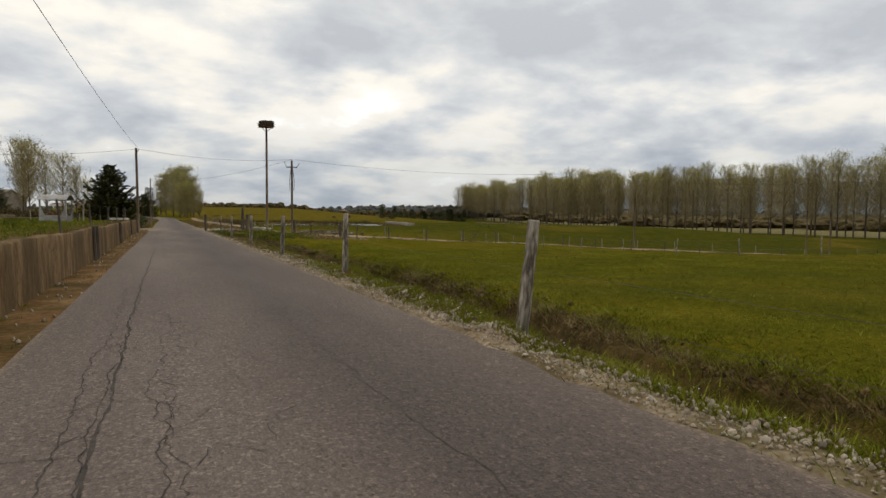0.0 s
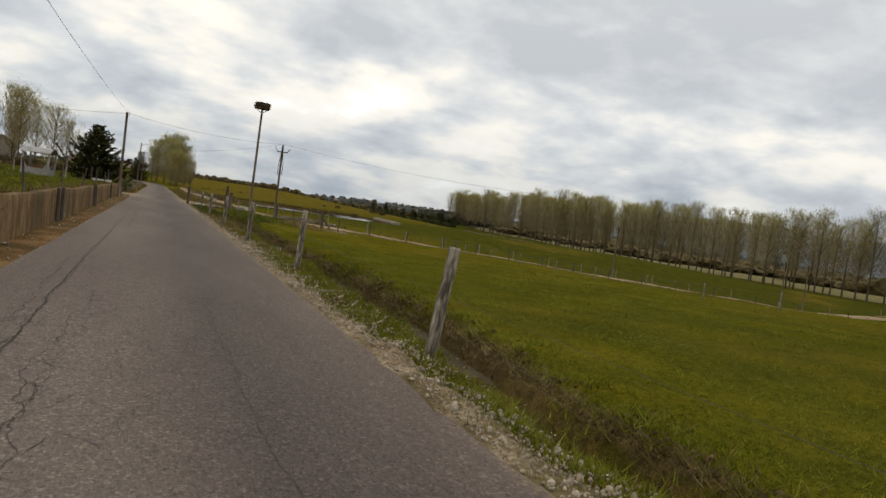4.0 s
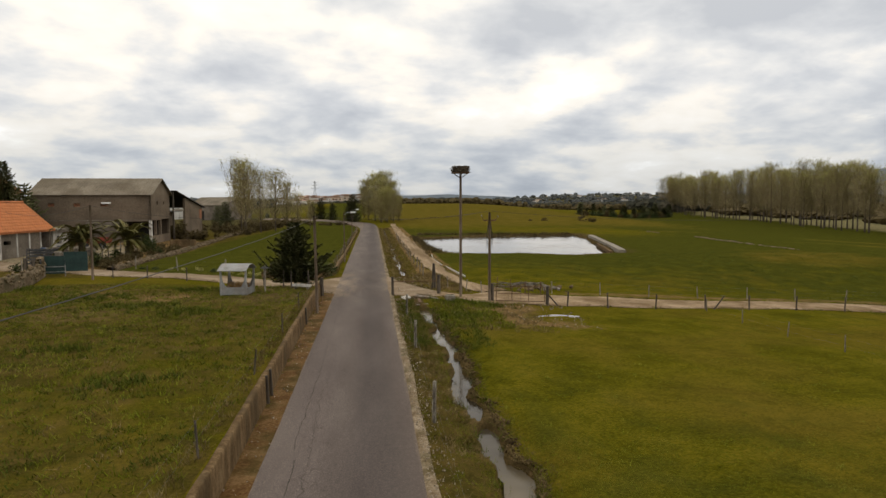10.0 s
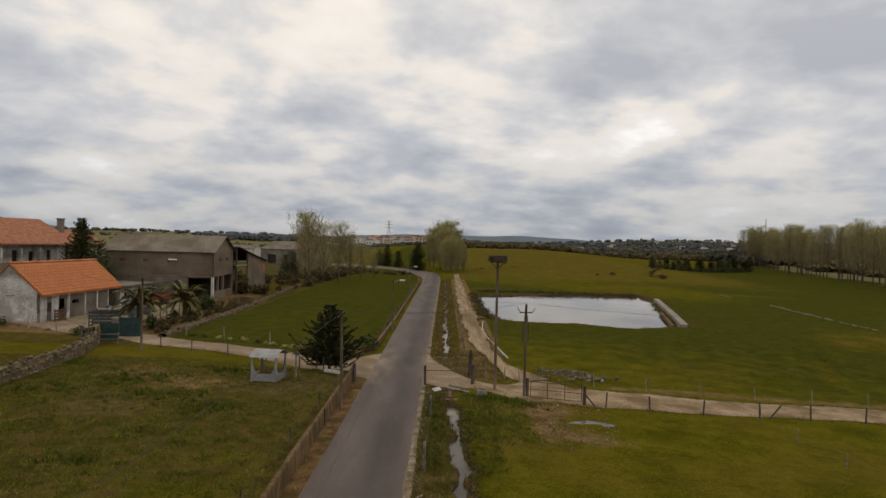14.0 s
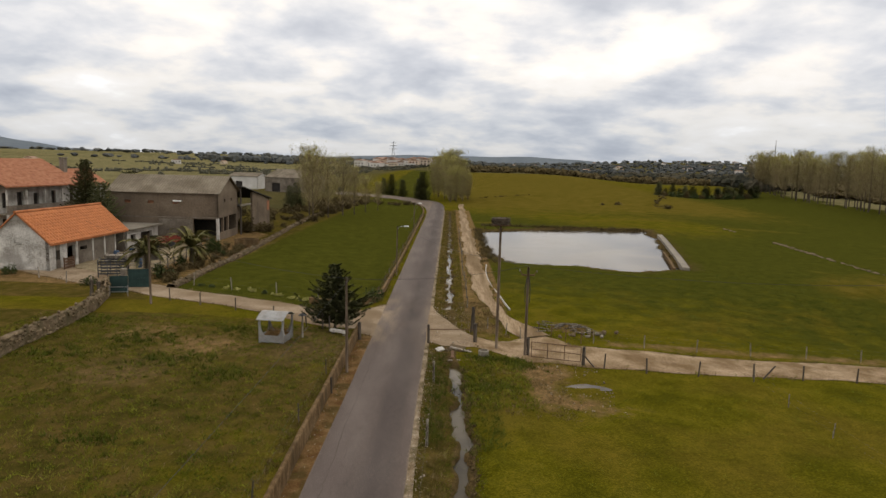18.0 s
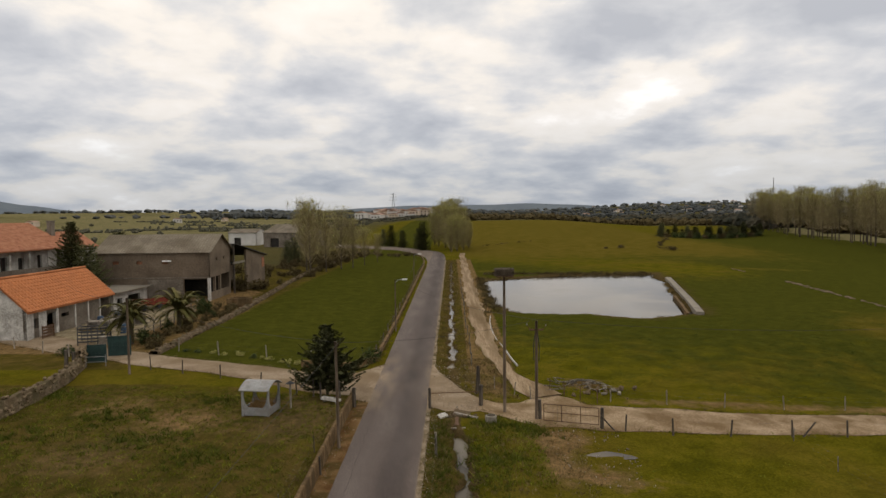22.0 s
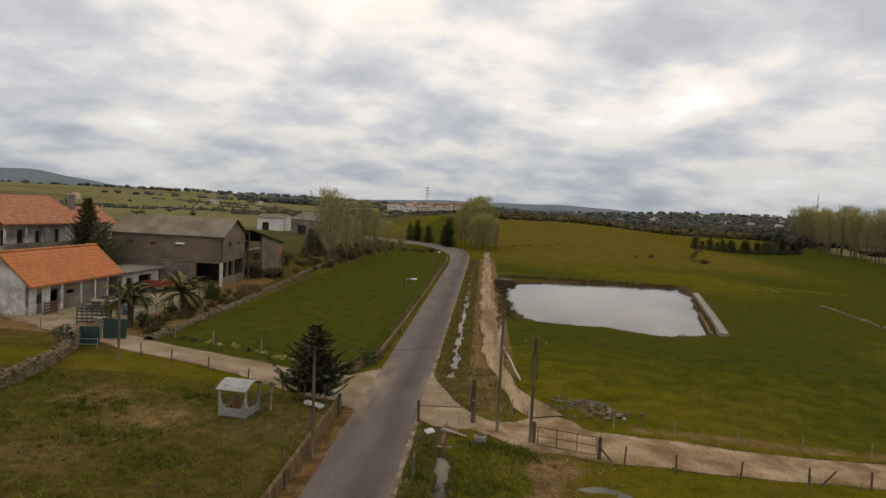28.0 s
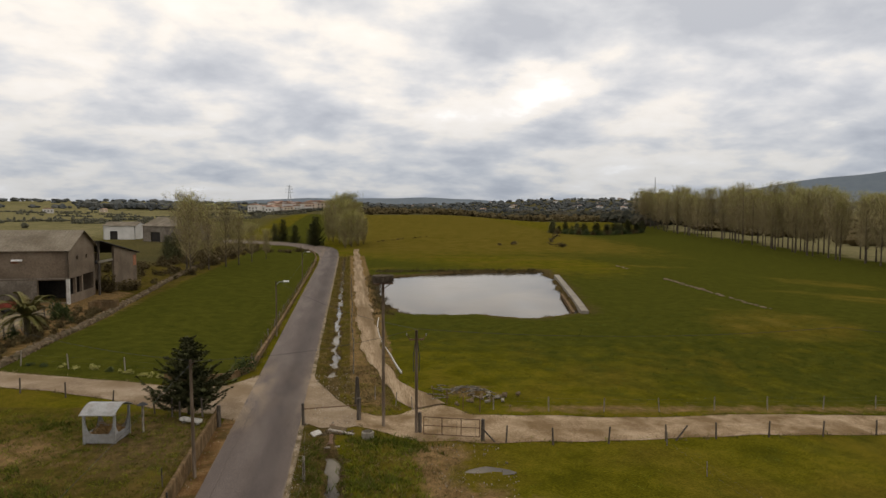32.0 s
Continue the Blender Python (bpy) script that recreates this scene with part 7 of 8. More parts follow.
rng = random.Random(71)
for k, (x, y, s) in enumerate(((-23.6, 134, 0.95), (-25.4, 139, 1.04), (-22.4, 143, 0.9), (-20.4, 149, 0.92), (-18.4, 152, 0.76), (-27, 150, 0.8), (-17, 160, 0.6), (-15, 168, 0.5))):
    tree("bank_tree", x, y, BANK[k % 3], ("trunk", "branchwork", "crown"), "half-bare slender tree with sparse spring leaves", "tree", "bank trees", s, k * 0.9)


def conifer_meshes(seed, h, spread, tiers, per, cone=0.85, first=0.12):
    rg = random.Random(seed)
    wood, crown = Soup(), Soup()
    wood.limb([(0, 0, 0), (0.03, 0, h * 0.4), (0, 0.02, h * 0.98)], [h * 0.022, h * 0.014, 0.015], 7)
    for t in range(tiers):
        f = first + (0.98 - first) * t / tiers
        reach = spread * (1 - f) ** cone * rg.uniform(0.7, 1.15) + 0.08
        for j in range(per):
            a = 6.283 * j / per + t * 1.1 + rg.uniform(-0.25, 0.25)
            r = reach * rg.uniform(0.55, 1.15)
            p0 = Vector((0, 0, h * f))
            p1 = p0 + Vector((math.cos(a) * r * 0.6, math.sin(a) * r * 0.6, r * rg.uniform(-0.08, 0.14)))
            p2 = p0 + Vector((math.cos(a) * r, math.sin(a) * r, r * rg.uniform(0.1, 0.46)))
            crown.limb([p0, p1, p2], [0.03, 0.02, 0.006], 3)
            n = max(6, int(16 * r / spread * 2))
            for q in range(n):
                u = (q + rg.random()) / n
                u = 0.2 + 0.85 * u
                p = p0.lerp(p1, u / 0.6) if u < 0.6 else p1.lerp(p2, (u - 0.6) / 0.4)
                w = 0.16 * r * (1.15 - u) + 0.05
                for s in range(3):
                    side = rg.uniform(-1, 1)
                    e = p + Vector((-math.sin(a) * side * w * 2.2 + math.cos(a) * 0.16, math.cos(a) * side * w * 2.2 + math.sin(a) * 0.16, rg.uniform(-0.10, 0.14)))
                    crown.sliver(p + Vector((0, 0, rg.uniform(-0.04, 0.04))), e, 0.055 + 0.035 * rg.random())
                crown.leaf(p, 0.105 * rg.uniform(0.7, 1.3), rg, 0.5, 2.4)
    return wood.mesh("trunk", M["bark"]), crown.mesh("crown", M["needle"])


CON_NAMES = ("trunk", "crown")
tree("conifer", -5.5, 56.0, conifer_meshes(7, 5.2, 3.0, 22, 11, 0.88, 0.17), CON_NAMES, "dark spruce-like conifer standing at the lane corner", "tree")
tree("conifer", -44.6, 94.2, conifer_meshes(8, 10.4, 3.3, 42, 15, 0.75, 0.06), CON_NAMES, "tall dark conifer between house and barn", "tree")
CONS = [conifer_meshes(20 + k, 8, 3.3, 22, 11, 0.5, 0.03) for k in range(3)]
rng = random.Random(81)
for k in range(26):
    t = k / 25
    x, y = 90 + 72 * t + rng.uniform(-2, 2), 285 + 68 * t + rng.uniform(-3, 3)
    tree("hedge_conifer", x, y, CONS[k % 3], CON_NAMES, "dark bushy conifer in the meadow shelter belt", "tree", "shelter belt conifers", rng.uniform(0.5, 0.95) * (0.8 + 0.35 * t), rng.uniform(0, 6.28), stretch=rng.uniform(0.8, 1.15))
for x, y, s in ((-13, 222, 0.6), (-17, 226, 0.75), (-20, 230, 0.6), (-6.2, 214, 0.95), (-7.4, 218, 0.7), (-34, 165, 0.7), (-37, 170, 0.6), (-48, 112, 0.9), (-41.4, 92.4, 0.8)):
    tree("conifer", x, y, CONS[rng.randrange(3)], CON_NAMES, "dark conifer beyond the grass field", "tree", "field conifers", s, rng.uniform(0, 6.28), stretch=1.2)


def bush_mesh(seed, r, n, size, m, name, flat=0.8, wood=True):
    rg = random.Random(seed)
    crown = Soup()
    lobes = [(rg.gauss(0, r * 0.4), rg.gauss(0, r * 0.4), r * flat * rg.uniform(0.35, 0.9), r * rg.uniform(0.35, 0.65)) for _ in range(7)]
    for k in range(n):
        lx, ly, lz, lr = rg.choice(lobes)
        d = Vector((rg.gauss(0, 1), rg.gauss(0, 1), rg.gauss(0, 0.9))).normalized() * lr * rg.random() ** 0.35
        p = Vector((lx, ly, lz)) + d
        if p.z < 0.02:
            p.z = abs(p.z) + 0.02
        crown.leaf(p, size * rg.uniform(0.6, 1.3), rg)
    if wood:
        for k in range(9):
            a = rg.uniform(0, 6.28)
            crown.limb([(0, 0, 0), (math.cos(a) * r * 0.5, math.sin(a) * r * 0.5, r * flat * 0.8)], [0.03 * r, 0.008], 3)
    return crown.mesh(name, m)


SHRUB = [bush_mesh(200 + k, 1.0, 420, 0.16, M["leaf"], "foliage") for k in range(3)]
SCRUB = [bush_mesh(210 + k, 1.0, 420, 0.15, M["scrub"], "foliage") for k in range(3)]
PALE = [bush_mesh(220 + k, 1.0, 420, 0.14, M["bud"], "foliage") for k in range(2)]


def shrub(x, y, s, kind, label, group, st=1.0):
    ob = new("shrub", kind[int(abs(x * 13 + y * 7)) % len(kind)])
    ob.matrix_basis = Matrix.LocRotScale((x, y, hz(x, y) - 0.05), Euler((0, 0, x * 3 + y)), (s, s, s * st))
    return tagged(ob, label, "shrub", group)


shrub(-4.1, 66.6, 1.0, SHRUB, "dark evergreen shrub by the low curved wall", "evergreen shrubs", 1.3)
for x, y, s in ((-25.0, 72.2, 1.15), (-25.9, 78.6, 0.9), (-26.0, 73.6, 0.7), (-24.3, 87.2, 0.6), (-42.6, 92, 1.5), (-29.5, 67.2, 0.7), (-39, 70.4, 0.8)):
    shrub(x, y, s, SHRUB, "dark green shrub beside the farmyard wall", "farmyard shrubs", 1.2)
rng = random.Random(91)
for k in range(3):
    shrub(-26.4 + 0.3 * k, 88.2 + 0.5 * k, 0.75, SHRUB, "tall narrow shrub by the yard fence", "farmyard shrubs", 3.0 - 0.5 * k)
for k in range(46):
    shrub(rng.uniform(-26.0, -23.2), 69 + 27 * k / 45 + rng.uniform(-1, 1), rng.uniform(0.4, 0.8), SCRUB, "brown leafless brush between fence and stone wall", "yard edge brush", rng.uniform(0.7, 1.4))
for k in range(90):
    y = rng.uniform(100, 200)
    x = -26 - rng.uniform(-0.5, 12) + 0.06 * (y - 104)
    shrub(x, y, rng.uniform(0.8, 1.9), SCRUB, "brown leafless winter scrub on the field bank", "bank scrub", rng.uniform(0.7, 1.2))
for k in range(16):
    shrub(-28 + 20 * k / 15 + rng.uniform(-1, 1), 190 + rng.uniform(-3, 5), rng.uniform(0.8, 1.8), SCRUB, "brown leafless winter scrub at the end of the field", "bank scrub", rng.uniform(0.6, 1.0))
for x, y, s in ((68, 205, 2.0), (56, 215, 1.4), (50, 212, 0.9)):
    shrub(x, y, s, SCRUB, "lone brown bush in the open meadow", "meadow bushes", 0.7)
for k in range(12):
    shrub(10 + k * 1.9 + rng.uniform(-1, 1), 226 + 2 * k, rng.uniform(0.3, 0.7), SCRUB, "low scrub along the field edge", "field edge scrub", 0.6)
for x in np.arange(-20, -8, 1.3):
    shrub(float(x), 64.9 + 0.32 * max(0, -x - 9), rng.uniform(0.35, 0.55), PALE if rng.random() < 0.5 else SHRUB, "low weedy bush along the lane edge", "lane edge bushes", 0.8)


def palm_meshes(seed, h, fronds, reach):
    rg = random.Random(seed)
    wood, crown = Soup(), Soup()
    pts = [(0, 0, h * t) for t in (0, 0.25, 0.5, 0.75, 1.0)]
    wood.limb(pts, [0.30, 0.24, 0.22, 0.22, 0.26], 9)
    for k in range(90):
        a, z = k * 2.4, h * (0.1 + 0.9 * k / 90)
        p = Vector((math.cos(a) * 0.22, math.sin(a) * 0.22, z))
        crown.sliver(p, p + Vector((math.cos(a) * 0.14, math.sin(a) * 0.14, 0.2)), 0.07)
    for k in range(fronds):
        a = k * 2.4 + rg.uniform(-0.2, 0.2)
        up0 = rg.uniform(0.1, 1.9)
        ln = reach * rg.uniform(0.8, 1.1)
        prev = Vector((0, 0, h))
        for j in range(12):
            t = (j + 1) / 12
            z = h + ln * (up0 * t - (0.55 + 0.35 * up0) * t * t)
            p = Vector((math.cos(a) * ln * t * (1 - 0.12 * t), math.sin(a) * ln * t * (1 - 0.12 * t), z))
            crown.limb([prev, p], [0.025, 0.02], 3)
            side = Vector((-math.sin(a), math.cos(a), 0))
            for s in (-1, 1):
                for f in (0.0, 0.25, 0.5, 0.75):
                    q = prev.lerp(p, f)
                    w = 0.42 * math.sin(math.pi * min(1, 0.12 + 0.85 * t)) + 0.06
                    crown.sliver(q, q + side * s * w + (p - prev) * 1.3 + Vector((0, 0, -0.10 * rg.random())), 0.05)
            prev = p
    return wood.mesh("trunk", M["bark"]), crown.mesh("fronds", M["palm"])


for k, (x, y, h, r) in enumerate(((-26.4, 72.0, 2.4, 2.6), (-25.0, 79.2, 2.0, 2.7))):
    tree("palm", x, y, palm_meshes(300 + k, h, 46, r), ("trunk", "fronds"), "short date palm with arching fronds in the farmyard", "palm tree", "farmyard palms")

for k in range(18):
    t = k / 17
    shrub(92 + 68 * t, 284 + 66 * t - 3, 2.2, SHRUB if k % 3 else SCRUB, "bushy undergrowth of the shelter belt", "shelter belt bushes", 0.9 + 0.4 * (k % 2))

# brown bank leading from the meadow to the shelter belt
rng = random.Random(93)
for k in range(26):
    t = k / 25
    shrub(66 + 26 * t + rng.uniform(-1, 1), 212 + 70 * t + rng.uniform(-2, 2), rng.uniform(0.5, 1.1), SCRUB, "low brown brush along the field bank", "field bank brush", 0.45)

# ---------------------------------------------------------------- distance
rng = random.Random(101)
blob = []
for k in range(4):
    bm = bmesh.new()
    bmesh.ops.create_icosphere(bm, subdivisions=2, radius=1)
    for v in bm.verts:
        v.co *= 0.74 + 0.42 * noise.noise(v.co * 2.1 + Vector((k * 7, 0, 0))) + 0.3 * noise.noise(v.co * 5.3 + Vector((k * 3, 5, 0)))
        v.co.z = v.co.z * 0.9 + 0.6
    blob.append(([tuple(v.co) for v in bm.verts], [tuple(v.index for v in f.verts) for f in bm.faces]))
    bm.free()


speck = []
for k in range(4):
    bm = bmesh.new()
    bmesh.ops.create_icosphere(bm, subdivisions=1, radius=1)
    for v in bm.verts:
        v.co *= 0.8 + 0.5 * noise.noise(v.co * 2.7 + Vector((k * 5, 2, 0)))
        v.co.z = v.co.z * 0.9 + 0.6
    speck.append(([tuple(v.co) for v in bm.verts], [tuple(v.index for v in f.verts) for f in bm.faces]))
    bm.free()


def wood_belt(name, spots, m, label):
    """A far belt of tree crowns, one sheet of stuff."""
    vs, fs = [], []
    for x, y, s, h in spots:
        bv, bf = (blob if y < 860 else speck)[rng.randrange(4)]
        b0, z = len(vs), hz(x, y)
        ca, sa = math.cos(x), math.sin(x)
        vs += [(x + (p[0] * ca - p[1] * sa) * s, y + (p[0] * sa + p[1] * ca) * s, z + p[2] * h) for p in bv]
        fs += [tuple(b0 + q for q in f) for f in bf]
    return tagged(new(name, raw_mesh(name, vs, fs, m)), label, "woodland", kind="stuff")


def scatter(n, x0, x1, y0, y1, s0, s1, h0, h1):
    return [(rng.uniform(x0, x1), rng.uniform(y0, y1), rng.uniform(s0, s1), rng.uniform(h0, h1)) for _ in range(n)]


wood_belt("far_wood", scatter(640, 0, 620, 470, 600, 2.2, 4.5, 1.8, 4.2), M["scrub"], "brown leafless tree belt beyond the pasture")
wood_belt("far_wood", scatter(420, 20, 620, 580, 820, 4, 8, 2.5, 5.0), M["farwood"], "dark woodland belt beyond the pasture")
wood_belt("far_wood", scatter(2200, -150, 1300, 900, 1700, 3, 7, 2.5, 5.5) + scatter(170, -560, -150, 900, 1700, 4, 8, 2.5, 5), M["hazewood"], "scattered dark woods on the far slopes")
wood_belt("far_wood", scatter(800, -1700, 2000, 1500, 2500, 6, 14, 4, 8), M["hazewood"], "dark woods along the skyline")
wood_belt("far_wood", scatter(60, -480, -30, 240, 760, 0.8, 2.2, 0.8, 2.0), M["hedge"], "scrub and hedges across the far left fields")
hedges = []
for k in range(16):
    hx, hy, hd = rng.uniform(-420, -80), rng.uniform(320, 800), rng.uniform(-0.35, 0.35)
    hedges += [(hx + q * 1.1 * math.cos(hd) + rng.uniform(-1, 1), hy + q * 1.1 * math.sin(hd) + rng.uniform(-1, 1), rng.uniform(0.9, 1.7), rng.uniform(0.5, 1.5) + 1.2 * (rng.random() < 0.1)) for q in range(rng.randrange(40, 130)) if math.sin(q * 0.17 + k) > -0.7]
wood_belt("far_wood", hedges, M["hedge"], "dark hedgerow trees in the far left fields")
wood_belt("far_wood", scatter(70, -150, 10, 640, 800, 3, 6, 1.4, 2.6), M["farwood"], "dark trees below the village")
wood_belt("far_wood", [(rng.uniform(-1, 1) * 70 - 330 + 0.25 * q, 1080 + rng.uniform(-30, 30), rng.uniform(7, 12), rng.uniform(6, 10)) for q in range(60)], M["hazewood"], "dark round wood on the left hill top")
wood_belt("far_wood", scatter(26, 330, 362, 690, 712, 5, 8, 6, 9) + scatter(16, 452, 470, 700, 715, 5, 7, 6, 9), M["farwood"], "round dark copses beyond the pasture")
wood_belt("far_wood", scatter(90, 185, 215, 400, 480, 3, 6, 3, 7), M["farwood"], "dark trees at the end of the poplar row")

rng = random.Random(111)
FH = []
for k in range(3):
    bm = boxm(-5, -4, -2, 5, 4, 4.2 + k)
    FH.append(mesh_of("wall", bm, M["farwhite" if k != 1 else "creamwall"]))
bm = bmesh.new(); prism(bm, [(-5.3, 0), (5.3, 0), (0, 1.3)], -4.3, 4.3)
FR = mesh_of("roof", bm, M["farroof"])
FWIN = mesh_of("window", boxm(-0.6, -0.06, 0, 0.6, 0.04, 1.2), M["dark"])


def village_house(x, y, s, turn):
    ob = new("village_house")
    ob.matrix_basis = Matrix.LocRotScale((x, y, hz(x, y)), Euler((0, 0, turn)), (s, s, s))
    tagged(ob, "white village house with a red tile roof far off", "house", "village houses")
    k = rng.randrange(3)
    a = new("wall", FH[k]); a.parent = ob
    r = new("roof", FR); r.parent = ob; r.matrix_basis = Matrix.Translation((0, 0, 4.2 + k))
    for wx in (-3, 0, 3):
        for wz in ((0.8, 3.0) if k else (1.4,)):
            q = new("window", FWIN); q.parent = ob; q.matrix_basis = Matrix.Translation((wx, -4.02, wz))


for k in range(52):
    village_house(rng.uniform(-122, -12), rng.uniform(850, 960), rng.uniform(1.0, 1.6), rng.uniform(-0.5, 0.5))
for k in range(60):
    village_house(rng.uniform(150, 1200), rng.uniform(1100, 2300), rng.uniform(0.6, 1.1), rng.uniform(-0.6, 0.6))
for k in range(3):
    village_house(rng.uniform(-480, -160), rng.uniform(560, 900), rng.uniform(0.7, 1.0), rng.uniform(-0.6, 0.6))
for k in range(9):
    village_house(rng.uniform(620, 900), rng.uniform(250, 700), rng.uniform(0.6, 0.9), rng.uniform(-1.2, 0.2))
wood_belt("far_wood", scatter(420, 205, 330, 30, 440, 4, 8, 2.2, 4.6), M["scrub"], "brown leafless woodland behind the poplar rows")
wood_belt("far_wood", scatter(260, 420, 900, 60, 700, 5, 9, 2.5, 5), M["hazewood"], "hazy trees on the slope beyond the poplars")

# lattice pylon
py = thing("pylon", -124, 1440, hz(-124, 1440), 0, "distant steel lattice power pylon on the skyline", "pylon")
for sx in (-1, 1):
    for sy in (-1, 1):
        bm = bmesh.new(); tube(bm, [(sx * 5, sy * 5, 0), (sx * 1.4, sy * 1.4, 34), (sx * 0.6, sy * 0.6, 52)], 0.5, 4); part("leg", bm, M["galv"], py)
for z, wd in ((36, 9), (43, 8), (49, 6)):
    part("crossarm", boxm(-wd, -0.4, z, wd, 0.4, z + 0.8), M["galv"], py)
mast = thing("radio_mast", 640, 1300, hz(640, 1300), 0, "thin distant radio mast on the skyline", "mast")
bm = bmesh.new(); tube(bm, [(0, 0, 0), (0, 0, 62)], [1.4, 0.6], 6); part("shaft", bm, M["greypaint"], mast)


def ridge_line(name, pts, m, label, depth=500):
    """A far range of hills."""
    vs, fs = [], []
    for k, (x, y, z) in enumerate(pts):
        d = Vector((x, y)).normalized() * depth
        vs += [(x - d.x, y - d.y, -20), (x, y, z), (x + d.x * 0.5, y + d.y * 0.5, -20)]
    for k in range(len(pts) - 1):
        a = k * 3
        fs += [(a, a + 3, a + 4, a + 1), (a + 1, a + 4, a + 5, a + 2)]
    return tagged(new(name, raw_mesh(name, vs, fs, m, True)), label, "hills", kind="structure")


def range_points(a0, a1, dist, base, amp, seed, n=60):
    out = []
    for k in range(n + 1):
        f = k / n
        a = radians(a0 + (a1 - a0) * f)
        e = math.sin(math.pi * f) ** 0.5
        z = base * e + amp * e * (0.6 * math.sin(f * 9 + seed) + 0.3 * math.sin(f * 23 + seed * 2) + 0.12 * math.sin(f * 61 + seed))
        out.append((dist * math.sin(a), dist * math.cos(a), z))
    return out


# skyline hills carry their haze in the base colour
ridge_line("far_hills", range_points(30, 100, 3400, 225, 50, 1.0), M["hill"], "wooded hills tinted blue-grey for haze on the far skyline")
ridge_line("far_hills", range_points(-60, -26, 3600, 84, 26, 2.0), M["hill"], "ridge tinted blue-grey for haze on the far skyline")
ridge_line("far_hills", range_points(-22, 26, 3900, 56, 14, 3.0), M["hill"], "low hills tinted blue for haze on the far skyline")

# ---------------------------------------------------------------- grass, weeds and stones


def tufts(name, spots, m, label, h0, h1, blades, spread, width, seed, tip=0.5):
    rg = random.Random(seed)
    s = Soup()
    for x, y in spots:
        z = hz(x, y)
        k = rg.uniform(0.6, 1.3)
        for j in range(blades):
            bx, by = x + rg.gauss(0, spread), y + rg.gauss(0, spread)
            hh = rg.uniform(h0, h1) * k
            a = rg.uniform(0, 6.28)
            b0 = len(s.v)
            wx, wy = math.cos(a) * width, math.sin(a) * width
            s.v += [(bx - wx, by - wy, z - 0.02), (bx + wx, by + wy, z - 0.02), (bx + rg.gauss(0, tip) * hh, by + rg.gauss(0, tip) * hh, z + hh)]
            s.f.append((b0, b0 + 1, b0 + 2))
    return tagged(new(name, s.mesh(name, m)), label, "grass", kind="stuff")


rng = random.Random(501)


def on_bank(spots, gap=0.36):
    return [p for p in spots if abs(p[0] - float(ditch_x(p[1]))) > gap]


verge = [(rng.uniform(1.35, 3.0), rng.uniform(0.5, 30)) for _ in range(330)] + [(rng.uniform(1.35, 2.9), rng.uniform(30, 53)) for _ in range(170)]
tufts("verge_grass", on_bank(verge), M["blade"], "low green weeds and grass on the roadside bank", 0.03, 0.13, 14, 0.07, 0.006, 1, 0.8)
verge2 = [(rng.uniform(1.25, 2.4), rng.uniform(0.5, 16)) for _ in range(620)]
tufts("verge_weeds", on_bank(verge2), M["blade"], "small green weeds among the verge stones", 0.02, 0.11, 26, 0.05, 0.005, 24, 0.7)
lip = [(float(ditch_x(y)) + rng.uniform(0.30, 0.58), y) for y in np.arange(2.0, 26, 0.018)]
tufts("turf_lip", lip, M["straw_blade"], "brown matted turf roots on the cut ditch bank", 0.03, 0.12, 10, 0.05, 0.006, 31, 1.2)
lip2 = [(float(ditch_x(y)) + rng.uniform(0.48, 0.72), y) for y in np.arange(2.0, 26, 0.03)]
tufts("turf_edge_grass", lip2, M["blade"], "fresh grass along the top of the ditch bank", 0.03, 0.09, 12, 0.06, 0.005, 32, 1.0)
dryv = [(rng.uniform(1.25, 3.1), rng.uniform(0.5, 52)) for _ in range(2300)]
tufts("dry_grass", on_bank(dryv), M["straw_blade"], "dry straw-coloured grass on the ditch bank", 0.02, 0.09, 9, 0.08, 0.006, 2, 1.1)
bank = [(float(ditch_x(y)) + s * rng.uniform(0.55, 1.0), y) for y in np.arange(1, 50, 0.08) for s in (1, -1)]
bank += [(float(ditch_x(y)) + rng.uniform(-0.75, 0.3), y) for y in np.arange(0.8, 5.0, 0.012)]
tufts("bank_grass", bank, M["blade"], "shaggy grass hanging over the ditch bank", 0.03, 0.10, 12, 0.08, 0.006, 3, 1.0)
over = [(float(ditch_x(y)) + rng.choice((-1, 1)) * rng.uniform(0.3, 0.55), y) for y in np.arange(8, 50, 0.16) if rng.random() < 0.5 + 0.5 * math.sin(y * 1.9)]
tufts("overhanging_grass", over, M["nettle"], "green weed clumps leaning into the ditch water", 0.08, 0.22, 14, 0.09, 0.010, 23, 0.9)
sod = [(float(ditch_x(y)) + rng.uniform(0.5, 0.95), y) for y in np.arange(9, 50, 0.12)]
sod += [(float(ditch_x(y)) + rng.uniform(0.34, 0.66), y) for y in np.arange(12, 50, 0.08) if rng.random() < 0.6]
tufts("bank_sod", sod, M["scrub"], "brown trampled sod along the ditch edge", 0.02, 0.08, 14, 0.10, 0.007, 4, 1.2)
near = [(2.5 + rng.random() ** 1.6 * 15, 1 + rng.random() ** 1.3 * 26) for _ in range(17000)]
tufts("meadow_grass", on_bank(near, 0.7), M["blade"], "short grazed meadow grass blades", 0.012, 0.045, 10, 0.11, 0.006, 5, 1.4)
wide = [(rng.uniform(4.3, 42), rng.uniform(8, 50)) for _ in range(1500)]
tufts("meadow_grass", wide, M["blade"], "scattered taller tufts across the meadow", 0.03, 0.09, 7, 0.12, 0.014, 6, 1.4)
leftm = [(rng.uniform(-27, -3.9), rng.uniform(12, 57)) for _ in range(8500)]
tufts("meadow_weeds", leftm, M["blade"], "uneven weeds and tufts in the walled meadow", 0.05, 0.17, 8, 0.11, 0.016, 7, 0.9)
leftd = [(rng.uniform(-27, -3.9), rng.uniform(14, 57)) for _ in range(2300)]
